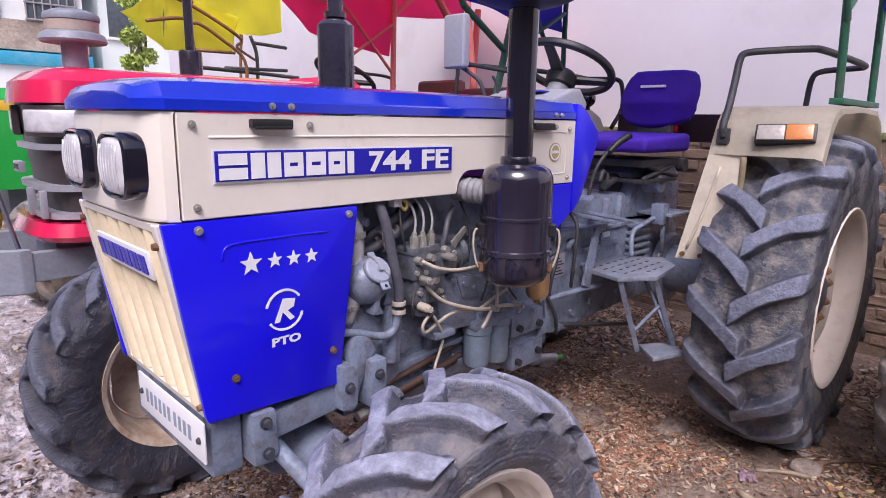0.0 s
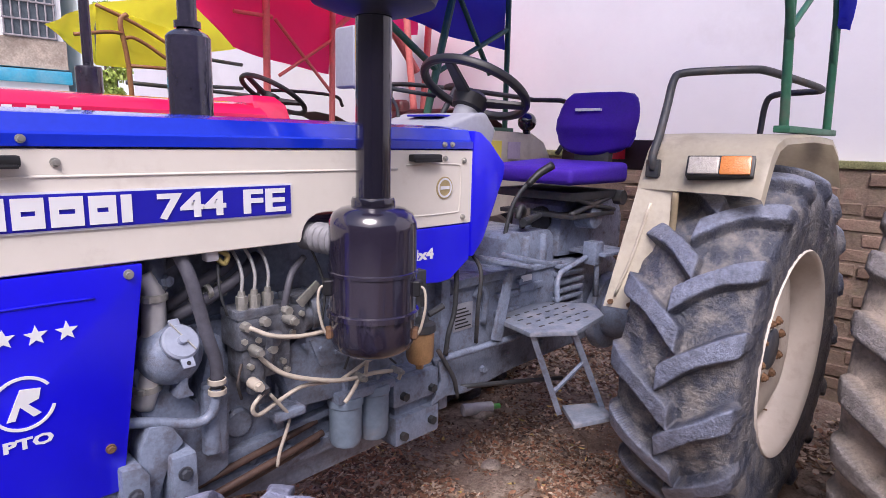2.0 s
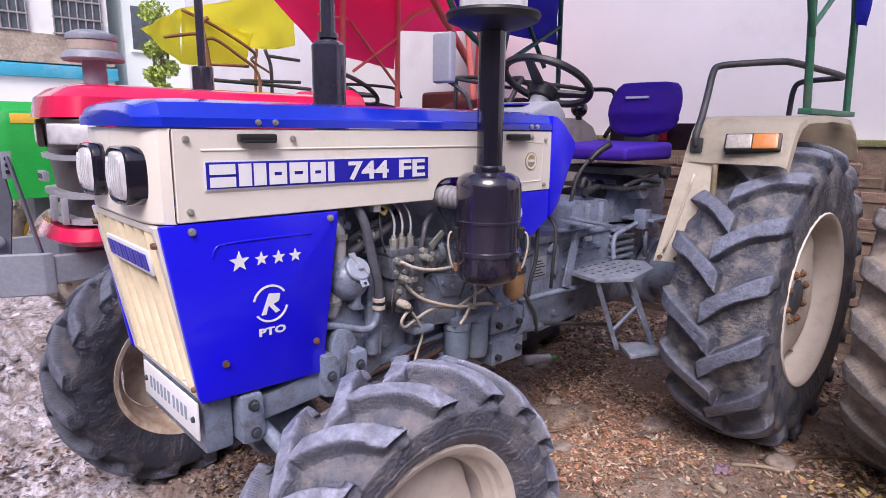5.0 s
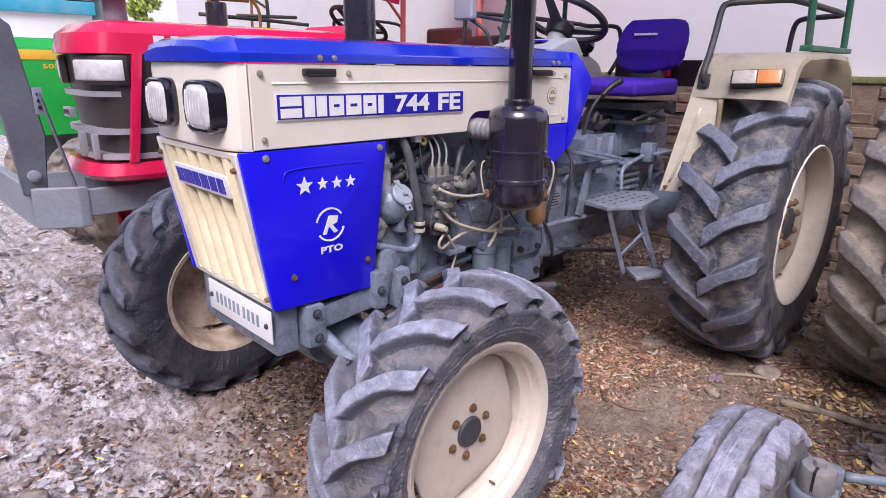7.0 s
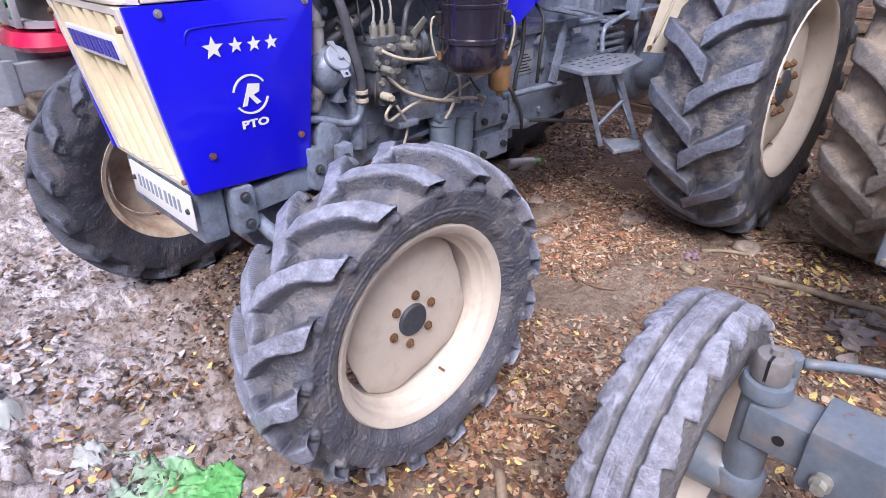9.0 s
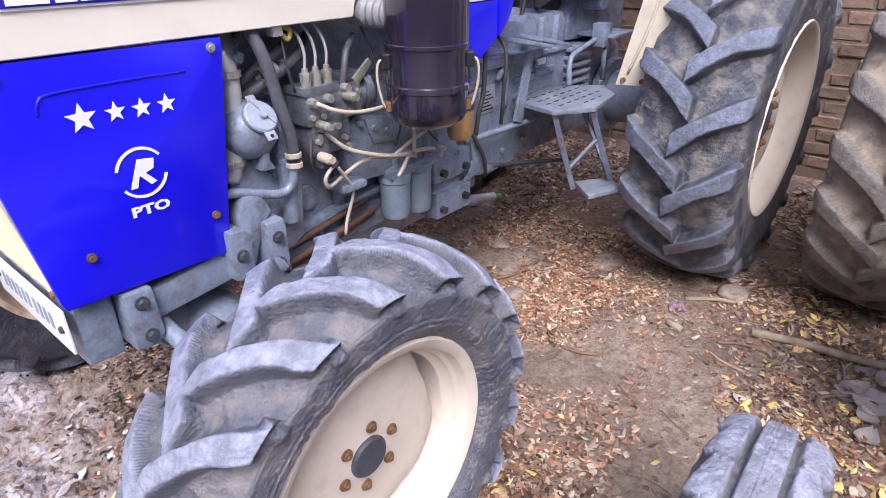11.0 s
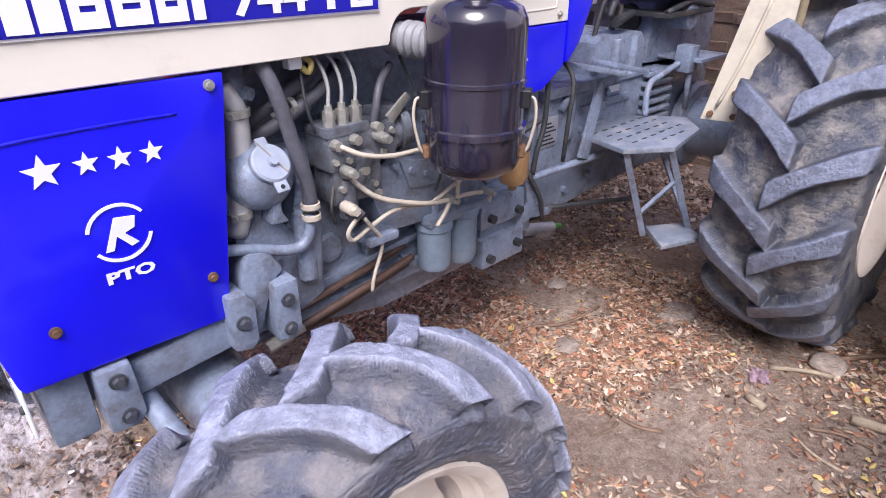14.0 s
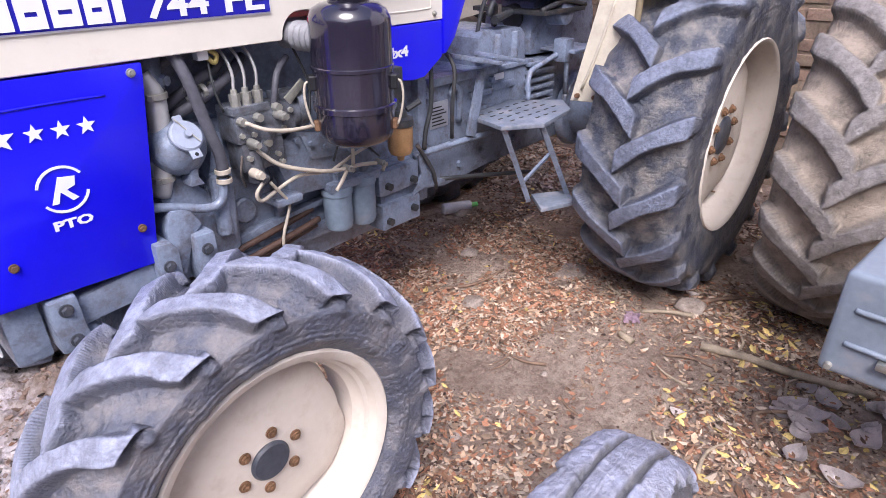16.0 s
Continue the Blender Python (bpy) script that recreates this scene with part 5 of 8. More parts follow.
# cast rib arch and inspection ribs
bm = nb()
tube(bm, [(1.17, -0.207, 0.86), (1.19, -0.215, 0.89), (1.215, -0.215, 0.86), (1.215, -0.21, 0.76)], 0.012, 8)
box(bm, 1.27, 1.40, -0.222, -0.20, 0.83, 0.855, 0.008)
box(bm, 1.27, 1.40, -0.222, -0.20, 0.775, 0.795, 0.008)
part("casting_rib", bm, engine_grey, gearbox)
part("casting_rib", box(nb(), 1.41, 1.545, -0.214, -0.20, 0.836, 0.862, 0.005), engine_grey, gearbox)
part("cover_flange", box(nb(), 1.30, 1.66, -0.215, 0.12, 0.905, 0.922, 0.004), engine_grey, gearbox)
part("pedal_arm", plate_xz(nb(), [(1.175, 0.732), (1.222, 0.716), (1.272, 0.938), (1.236, 0.946)], -0.287, -0.275, 0.003), engine_grey, tractor, "flat grey pedal arm")
part("rod_bracket", plate_xz(nb(), [(0.928, 0.722), (0.956, 0.712), (0.982, 0.640), (1.060, 0.602), (1.046, 0.588), (0.958, 0.604), (0.900, 0.590), (0.942, 0.655)], -0.287, -0.277, 0.003), engine_grey, tractor)
part("control_rod", tube(nb(), [(0.995, -0.28, 1.03), (0.996, -0.285, 0.95), (0.991, -0.285, 0.863), (0.968, -0.285, 0.80), (0.962, -0.28, 0.733)], 0.0075, 8), dark_iron, tractor)
# levers on the shift cover
bm = nb()
tube(bm, [(1.47, -0.16, 1.06), (1.45, -0.18, 1.12), (1.42, -0.19, 1.14), (1.40, -0.19, 1.10)], 0.011, 8)
rod(bm, (1.42, -0.20, 1.085), (1.56, -0.17, 1.10), 0.016, 0.012, 10)
rod(bm, (1.49, -0.16, 1.07), (1.49, -0.16, 1.13), 0.022, 0.016, 10)
part("lever_linkage", bm, dark_iron, gearbox)
bm = nb()
tube(bm, [(1.36, -0.16, 1.00), (1.40, -0.17, 1.15), (1.46, -0.20, 1.24)], 0.008, 8)
lever = part("gear_lever", bm, dark_iron, tractor, "black gear lever")
bm = nb()
tube(bm, [(1.445, -0.195, 1.215), (1.48, -0.215, 1.255), (1.53, -0.235, 1.285)], 0.012, 10, 5, 0.016)
part("grip", bm, black_plastic, lever)
# clutch and brake pedals with rods
for pts, r in (([(0.93, -0.265, 0.715), (1.14, -0.27, 0.713), (1.34, -0.27, 0.706)], 0.0118), ([(1.05, -0.27, 0.603), (1.30, -0.27, 0.548), (1.62, -0.27, 0.475)], 0.008), ([(1.10, -0.24, 1.03), (1.10, -0.29, 0.97), (1.08, -0.30, 0.86), (1.10, -0.28, 0.74)], 0.007), ([(0.92, -0.29, 0.76), (0.98, -0.30, 0.66), (1.02, -0.28, 0.58)], 0.007)):
    bm = nb()
    tube(bm, pts, r, 8)
    part("control_rod", bm, dark_iron if r < 0.0115 else engine_grey, tractor)
bm = nb()
box(bm, -0.075, 0.075, -0.055, 0.055, -0.007, 0.007, 0.004, 2, pose(1.215, -0.285, 0.985, 0, 12, -8))
part("pedal", bm, engine_grey, tractor, "grey foot pedal")
bm = nb()
box(bm, -0.08, 0.08, -0.05, 0.05, -0.007, 0.007, 0.004, 2, pose(1.365, -0.270, 0.972, 0, 13, -8))
part("pedal", bm, engine_grey, tractor, "grey foot pedal")

# footstep: upper plate, legs and lower plate
bm = nb()
up_poly = [(1.240, -0.235), (1.197, -0.415), (1.325, -0.503), (1.555, -0.465), (1.660, -0.365), (1.52, -0.208)]
tmp = bmesh.new()
f = tmp.faces.new([tmp.verts.new((x, y, 0.768)) for x, y in up_poly])
r = bmesh.ops.extrude_face_region(tmp, geom=[f])
bmesh.ops.translate(tmp, verts=[v for v in r["geom"] if isinstance(v, bmesh.types.BMVert)], vec=(0, 0, 0.016))
bmesh.ops.recalc_face_normals(tmp, faces=tmp.faces)
bevelled(tmp, 0.004, 2)
join(bm, tmp)
step_mat = surface("step_grey", (0.16, 0.185, 0.235), 0.42, var=0.2, bump=0.2, bump_scale=60, dust=(0.36, 0.345, 0.37), dust_amount=0.42, dust_scale=18)
step = part("footstep", bm, step_mat, tractor, "grey pressed steel footstep plate")
for i in range(5):
    for j in range(6):
        x, y = 1.27 + 0.052 * j + 0.012 * (i % 2), -0.27 - 0.043 * i
        if 1.25 < x < 1.56 and not (x < 1.33 and y < -0.43) and not (x > 1.5 and y < -0.40):
            bm = nb()
            box(bm, x - 0.012, x + 0.012, y - 0.0035, y + 0.0035, 0.783, 0.7855, 0.001, 1, None)
            part("tread_slot", bm, dark_iron, step, "dark slot in the tread")
low_poly = [(1.427, -0.400), (1.330, -0.512), (1.484, -0.572), (1.545, -0.476)]
bm = nb()
tmp = bmesh.new()
f = tmp.faces.new([tmp.verts.new((x, y, 0.452)) for x, y in low_poly])
r = bmesh.ops.extrude_face_region(tmp, geom=[f])
bmesh.ops.translate(tmp, verts=[v for v in r["geom"] if isinstance(v, bmesh.types.BMVert)], vec=(0, 0, 0.016))
bmesh.ops.recalc_face_normals(tmp, faces=tmp.faces)
bevelled(tmp, 0.004, 2)
join(bm, tmp)
part("lower_step", bm, step_mat, step, "dusty lower step plate")
for a, b, w in (((1.222, -0.408, 0.77), (1.385, -0.418, 0.458), 0.010), ((1.340, -0.485, 0.77), (1.530, -0.500, 0.458), 0.010), ((1.341, -0.414, 0.54), (1.403, -0.490, 0.66), 0.006), ((1.535, -0.485, 0.475), (1.50, -0.34, 0.77), 0.006)):
    bm = nb()
    rod(bm, a, b, w * 1.3, None, 4)
    part("leg", bm, engine_grey, step)
for pts in ([(1.56, -0.27, 0.785), (1.565, -0.262, 0.85), (1.585, -0.258, 0.885), (1.63, -0.256, 0.90), (1.80, -0.256, 0.935)], [(1.80, -0.29, 0.77), (1.80, -0.28, 0.95)]):
    bm = nb()
    tube(bm, pts, 0.011, 8)
    part("stay", bm, engine_grey, step)
bm = nb()
box(bm, 1.78, 1.98, -0.33, -0.16, 0.935, 0.948, 0.004)
box(bm, 1.76, 1.82, -0.30, -0.24, 0.90, 0.99, 0.008)
part("side_bracket", bm, engine_grey, gearbox)

# seat
seat_mat = seat_cloth
bm = nb()
box(bm, 1.58, 2.00, -0.285, 0.145, 1.212, 1.272, 0.026, 4)
for v in bm.verts:
    if v.co.z > 1.24:
        v.co.z += 0.010 * math.cos((v.co.x - 1.8) * 7) * math.cos((v.co.y + 0.07) * 6) + (0.018 if v.co.x > 1.95 else 0.0)
        v.co.z += 0.006 * noise.noise(v.co * 18)
seat = part("seat", bm, seat_mat, tractor, "dark blue cloth seat cushion", 60)
bm = nb()
tmp = bmesh.new()
bmesh.ops.create_grid(tmp, x_segments=14, y_segments=10, size=0.5)
for v in tmp.verts:
    u, w = v.co.x * 2, v.co.y * 2
    e = max(0.0, abs(u) - 0.75) / 0.25
    g = max(0.0, abs(w) - 0.70) / 0.30
    yy = -0.070 + 0.203 * u * (1.0 - 0.12 * max(0.0, -w) - 0.06 * g * (abs(u) ** 4))
    yy -= 0.085 * max(0.0, u) * max(0.0, 0.5 + 0.5 * w) ** 2
    zz = 1.463 + 0.110 * w - (0.022 * e ** 2 if w > 0.5 else 0) + (0.04 * (1 - u * u) * -1 if w < -0.75 else 0)
    xx = 2.005 - 0.020 * (1 - e ** 2) * (1 - g ** 2) + 0.030 * e ** 2 + 0.03 * u * u + 0.010 * noise.noise(Vector((u * 2.2, w * 2.5, 3))) + (0.02 if w < -0.6 else 0)
    v.co = (xx, yy, zz)
r = bmesh.ops.extrude_face_region(tmp, geom=tmp.faces[:])
for v in [q for q in r["geom"] if isinstance(q, bmesh.types.BMVert)]:
    v.co.x = 2.085 - (v.co.x - 2.03) * 0.3
bmesh.ops.recalc_face_normals(tmp, faces=tmp.faces)
join(bm, tmp)
back = part("backrest", bm, seat_mat, tractor, "blue cloth covered backrest", 75)
bm = nb()
box(bm, 1.974, 1.994, -0.150, -0.030, 1.496, 1.507, 0.001, 1)
part("print", bm, white_ink, back, "small pale print")
bm = nb()
box(bm, 2.03, 2.07, -0.17, 0.0, 1.24, 1.40, 0.01)
part("back_support", bm, dark_iron, seat)
bm = nb()
box(bm, 1.64, 1.98, -0.25, 0.10, 1.150, 1.182, 0.006)
tube(bm, [(1.66, -0.24, 1.165), (1.80, -0.24, 1.13), (1.98, -0.24, 1.10)], 0.010, 8)
tube(bm, [(1.66, -0.24, 1.10), (1.80, -0.24, 1.125), (1.98, -0.24, 1.16)], 0.010, 8)
rod(bm, (1.70, -0.07, 1.06), (1.95, -0.07, 1.10), 0.05, 0.05, 14)
box(bm, 1.66, 1.97, -0.25, 0.10, 1.080, 1.098, 0.004)
rod(bm, (1.99, -0.275, 1.15), (1.99, -0.24, 1.15), 0.03, 0.03, 14)
part("suspension", bm, dark_iron, seat, "dark seat suspension frame")

# dashboard, column and steering wheel
bm = nb()
plate_xz(bm, [(0.99, 1.392), (1.02, 1.412), (1.14, 1.450), (1.19, 1.452), (1.24, 1.40), (1.20, 1.30), (1.05, 1.30)], MID - 0.17, MID + 0.17, 0.014, 3)
dash = part("dashboard", bm, plastic_grey, tractor, "grey plastic instrument pod")
bm = nb()
box(bm, 1.06, 1.11, MID - 0.09, MID + 0.06, 1.436, 1.442, 0.002, 1, None)
part("print", bm, blue_ink, dash)
STW, STN = Vector((1.285, -0.075, 1.535)), Vector((0.46, 0.0, 0.89)).normalized()
stm = Matrix.Translation(STW) @ STN.to_track_quat("Z", "Y").to_matrix().to_4x4()
bm = nb()
rod(bm, STW - STN * 0.19, STW - STN * 0.06, 0.045, 0.040, 18, 0.004)
part("column", bm, plastic_grey, dash)
bm = nb()
tmp = bmesh.new()
seg, ring = 48, 10
vs = [[tmp.verts.new(((0.180 + 0.0150 * math.cos(b)) * math.cos(a), (0.180 + 0.0150 * math.cos(b)) * math.sin(a), 0.0155 * math.sin(b))) for b in (2 * math.pi * j / ring for j in range(ring))] for a in (2 * math.pi * i / seg for i in range(seg))]
for i in range(seg):
    for j in range(ring):
        tmp.faces.new((vs[i][j], vs[(i + 1) % seg][j], vs[(i + 1) % seg][(j + 1) % ring], vs[i][(j + 1) % ring]))
join(bm, tmp, stm)
sw = part("steering_wheel", bm, black_plastic, tractor, "black steering wheel")
bm = nb()
for a in (100, 215, 325):
    c, s = math.cos(radians(a)), math.sin(radians(a))
    tmp = bmesh.new()
    q = [tmp.verts.new(v) for v in ((0.03 * c - 0.026 * s, 0.03 * s + 0.026 * c, -0.035), (0.03 * c + 0.026 * s, 0.03 * s - 0.026 * c, -0.035), (0.178 * c + 0.016 * s, 0.178 * s - 0.016 * c, 0.0), (0.178 * c - 0.016 * s, 0.178 * s + 0.016 * c, 0.0))]
    f = tmp.faces.new(q)
    r = bmesh.ops.extrude_face_region(tmp, geom=[f])
    bmesh.ops.translate(tmp, verts=[v for v in r["geom"] if isinstance(v, bmesh.types.BMVert)], vec=(0, 0, -0.016))
    bmesh.ops.recalc_face_normals(tmp, faces=tmp.faces)
    bevelled(tmp, 0.003, 1)
    join(bm, tmp, stm)
lathe(bm, [(0, -0.020), (0.05, -0.022), (0.062, -0.035), (0.055, -0.075), (0.03, -0.085), (0, -0.085)], stm, 24)
part("spoke", bm, black_plastic, sw)
# wing mirror
bm = nb()
box(bm, 0.955, 0.995, 0.155, 0.265, 1.525, 1.722, 0.016, 3, None)
mirror = part("mirror", bm, plastic_grey, tractor, "grey plastic rear-view mirror")
bm = nb()
box(bm, 0.994, 0.9975, 0.165, 0.255, 1.54, 1.71, 0.001, 1)
part("mirror_glass", bm, surface("mirror_glass", (0.85, 0.85, 0.87), 0.03, 1.0, var=0.0, bump=0.0), mirror)
bm = nb()
tube(bm, [(0.985, 0.20, 1.535), (1.01, 0.17, 1.51), (1.03, 0.13, 1.47), (1.05, 0.11, 1.38)], 0.008, 8)
tube(bm, [(1.00, 0.18, 1.545), (1.10, 0.16, 1.535), (1.30, 0.13, 1.52)], 0.008, 8)
part("mirror_arm", bm, dark_iron, mirror)
bm = nb()
tube(bm, [(1.10, 0.10, 1.43), (1.095, 0.105, 1.47), (1.075, 0.11, 1.50)], 0.006, 8)
part("throttle_lever", bm, dark_iron, dash)


# rear mudguards
def mudguard(sgn, with_lamp):
    """sgn -1: the side that faces the camera."""
    def Y(y):
        return y if sgn < 0 else 2 * MID - y
    inner, outer = -0.535, -0.918
    top = [(1.585, 1.225), (1.600, 1.262), (1.640, 1.345), (1.675, 1.382), (1.74, 1.402), (2.05, 1.412), (2.32, 1.405), (2.43, 1.36), (2.54, 1.22)]
    bm = nb()
    rows = []
    for y, dz, dx in ((inner, 0.0, 0.0), (outer + 0.03, 0.0, 0.0), (outer + 0.006, -0.008, 0.006), (outer, -0.026, 0.02)):
        rows.append([(x + (dx if x < 1.75 else -dx if x > 2.3 else 0), Y(y), z + dz) for x, z in top])
    tmp = bmesh.new()
    vv = [[tmp.verts.new(p) for p in row] for row in rows]
    for a, b in zip(vv, vv[1:]):
        for k in range(len(top) - 1):
            tmp.faces.new((a[k], a[k + 1], b[k + 1], b[k]))
    bmesh.ops.solidify(tmp, geom=tmp.faces[:], thickness=0.006)
    bmesh.ops.recalc_face_normals(tmp, faces=tmp.faces)
    join(bm, tmp)
    guard = part("mudguard", bm, guard_cream_shaded, tractor, "cream painted rear mudguard", 40)
    # inner side sheet
    bm = nb()
    sheet = [(1.588, 1.228), (1.600, 1.262), (1.640, 1.345), (1.675, 1.382), (1.74, 1.400), (2.05, 1.410), (2.32, 1.403), (2.43, 1.358), (2.54, 1.22), (2.46, 1.10), (2.30, 1.02), (1.85, 0.98), (1.66, 0.95), (1.60, 0.86), (1.57, 0.82)]
    plate_xz(bm, sheet, Y(inner), Y(inner - 0.008))
    part("side_sheet", bm, guard_cream_shaded, guard)
    # front apron
    tmp = bmesh.new()
    q = [(1.560, Y(-0.455), 0.812), (1.560, Y(-0.590), 0.822), (1.600, Y(-0.640), 1.02), (1.598, Y(-0.660), 1.228), (1.585, Y(-0.536), 1.228)]
    f = tmp.faces.new([tmp.verts.new(p) for p in q])
    r = bmesh.ops.extrude_face_region(tmp, geom=[f])
    bmesh.ops.translate(tmp, verts=[v for v in r["geom"] if isinstance(v, bmesh.types.BMVert)], vec=(0.008, 0, 0))
    bmesh.ops.recalc_face_normals(tmp, faces=tmp.faces)
    bevelled(tmp, 0.002, 1)
    bm = join(nb(), tmp)
    tube(bm, [(1.557, Y(-0.50), 0.86), (1.566, Y(-0.545), 1.0), (1.585, Y(-0.585), 1.18)], 0.005, 6)
    apron = part("apron", bm, guard_cream_shaded, guard, "cream front apron of the mudguard")
    for y, z in ((-0.485, 0.835), (-0.555, 0.838), (-0.545, 0.905), (-0.60, 0.99)):
        bm = nb()
        rod(bm, (1.562 + (z - 0.82) * 0.1, Y(y), z), (1.548 + (z - 0.82) * 0.1, Y(y), z), 0.009, None, 8)
        part("bolt", bm, rust_bolt, apron)
    bm = nb()
    tube(bm, [(1.595, Y(-0.66), 1.22), (1.605, Y(-0.655), 1.1), (1.60, Y(-0.64), 1.0)], 0.012, 6)
    box(bm, 1.59, 1.61, min(Y(-0.67), Y(-0.63)), max(Y(-0.67), Y(-0.63)), 1.04, 1.06, 0.003)
    part("edge_strip", bm, surface("strip_tan", (0.30, 0.24, 0.15), 0.6, var=0.2), apron) if sgn < 0 else bm.free()
    # grab rail
    bm = nb()
    line = [(1.598, -0.578, 1.285), (1.592, -0.575, 1.33), (1.640, -0.570, 1.40), (1.70, -0.560, 1.50), (1.745, -0.552, 1.575), (1.78, -0.56, 1.603), (1.83, -0.64, 1.612), (1.90, -0.745, 1.617), (1.96, -0.775, 1.616), (2.25, -0.782, 1.612), (2.55, -0.785, 1.607), (2.64, -0.775, 1.600), (2.67, -0.70, 1.598), (2.68, -0.59, 1.59), (2.685, -0.555, 1.55), (2.685, -0.545, 1.42), (2.60, -0.56, 1.30)]
    tube(bm, [(x, Y(y), z) for x, y, z in line], 0.0135, 10, 4)
    rail = part("grab_rail", bm, dark_iron, guard, "dark tubular grab rail")
    bm = nb()
    box(bm, 1.588, 1.610, min(Y(-0.60), Y(-0.555)), max(Y(-0.60), Y(-0.555)), 1.262, 1.320, 0.006, 2, pose(0.0, 0, 0, 0, 0, 0))
    part("rail_foot", bm, dark_iron, rail)
    if with_lamp:
        m = pose(1.612, -0.780, 1.297, -2, 24, 10)
        bm = nb()
        box(bm, -0.030, 0.012, -0.098, 0.090, -0.032, 0.034, 0.004, 2, m)
        lamp = part("side_lamp", bm, black_plastic, guard, "amber and clear indicator lamp")
        bm = nb()
        box(bm, -0.038, -0.026, -0.004, 0.084, -0.028, 0.028, 0.006, 2, m)
        part("clear_lens", bm, surface("clear_side", (0.38, 0.35, 0.31), 0.25, var=0.15, bump=0.4, bump_scale=140, coat=0.6), lamp)
        bm = nb()
        box(bm, -0.039, -0.026, -0.090, -0.006, -0.029, 0.029, 0.006, 2, m)
        part("amber_lens", bm, amber_lens, lamp)
    return guard


mudguard(-1, True)
far_guard = mudguard(1, False)
bm = nb()
box(bm, 1.98, 2.07, 0.436, 0.441, 1.27, 1.365, 0.001, 1)
part("warning_label", bm, surface("label_yellow", (0.80, 0.68, 0.10), 0.5, var=0.06, bump=0.0), far_guard, "yellow warning label")
bm = nb()
box(bm, 2.12, 2.22, 0.436, 0.441, 1.275, 1.36, 0.001, 1)
part("notice_label", bm, surface("label_mauve", (0.50, 0.42, 0.50), 0.5, var=0.1, bump=0.0), far_guard, "pale printed notice")
bm = nb()
bmesh.ops.create_uvsphere(bm, u_segments=20, v_segments=12, radius=0.048, matrix=Matrix.Translation((2.27, 0.44, 1.462)))
rod(bm, (2.27, 0.44, 1.40), (2.27, 0.44, 1.43), 0.02)
part("work_lamp", bm, black_gloss, far_guard, "round black work lamp")
bm = nb()
box(bm, 2.40, 2.46, -0.02, 0.06, 1.29, 1.36, 0.008)
part("tail_lamp", bm, surface("tail_red", (0.55, 0.02, 0.04), 0.25, var=0.1, coat=0.5), far_guard, "red tail lamp")
bm = nb()
box(bm, 2.48, 2.53, -0.52, 0.36, 1.24, 1.385, 0.01)
part("rear_crossbar", bm, surface("dark_brown_steel", (0.035, 0.015, 0.016), 0.5, var=0.3), tractor, "dark brown rear cross panel")

# sunshade frame on the mudguards, with its blue cloth
shade = part("sunshade_base", box(nb(), 1.88, 2.48, -0.885, -0.835, 1.414, 1.436, 0.003), green_post, tractor, "green steel base of the sunshade frame")
for a, b, w in (((1.905, -0.86, 1.43), (1.815, -0.86, 1.86), 0.0150), ((1.815, -0.86, 1.86), (1.76, -0.86, 2.25), 0.0150), ((2.44, -0.86, 1.43), (2.365, -0.86, 1.92), 0.0150), ((2.365, -0.86, 1.92), (2.31, -0.86, 2.25), 0.0150), ((1.845, -0.855, 1.715), (2.35, -0.855, 2.05), 0.010), ((1.845, -0.865, 1.700), (1.66, -0.865, 2.05), 0.013), ((2.40, -0.865, 1.67), (2.22, -0.865, 2.1), 0.009)):
    bm = nb()
    rod(bm, a, b, w, None, 12)
    part("post", bm, green_post, shade)
part("sunshade_base", box(nb(), 1.88, 2.55, 0.745, 0.795, 1.414, 1.436, 0.003), green_post, shade)
for a, b, w in (((1.86, 0.77, 1.43), (2.05, 0.77, 2.10), 0.020), ((2.50, 0.77, 1.43), (2.49, 0.77, 2.2), 0.016), ((1.60, 0.77, 1.90), (1.95, 0.77, 1.70), 0.017), ((1.95, 0.77, 1.70), (2.50, 0.77, 1.98), 0.014), ((2.08, 0.77, 2.10), (2.35, 0.77, 1.72), 0.014), ((1.60, 0.77, 1.90), (1.40, 0.77, 2.2), 0.017)):
    bm = nb()
    rod(bm, a, b, w, None, 10)
    part("post", bm, green_post, shade)


def cloth_material(name, col, through_col):
    """Thin cloth that lets part of the daylight through."""
    m = surface(name, col, 0.8, var=0.12, scale=3, bump=0.15, bump_scale=200)
    nt = m.node_tree
    tr = nt.nodes.new("ShaderNodeBsdfTranslucent")
    tr.inputs["Color"].default_value = (*through_col, 1)
    mx = nt.nodes.new("ShaderNodeMixShader")
    mx.inputs[0].default_value = 0.65
    nt.links.new(nt.nodes["Principled BSDF"].outputs[0], mx.inputs[1])
    nt.links.new(tr.outputs[0], mx.inputs[2])
    nt.links.new(mx.outputs[0], nt.nodes["Material Output"].inputs["Surface"])
    return m


cloth_blue = cloth_material("cloth_blue", (0.05, 0.06, 0.50), (0.08, 0.09, 0.70))
cloth_pink = cloth_material("cloth_pink", (0.85, 0.05, 0.24), (1.0, 0.10, 0.40))
cloth_yellow = cloth_material("cloth_yellow", (0.96, 0.88, 0.09), (1.0, 0.96, 0.13))


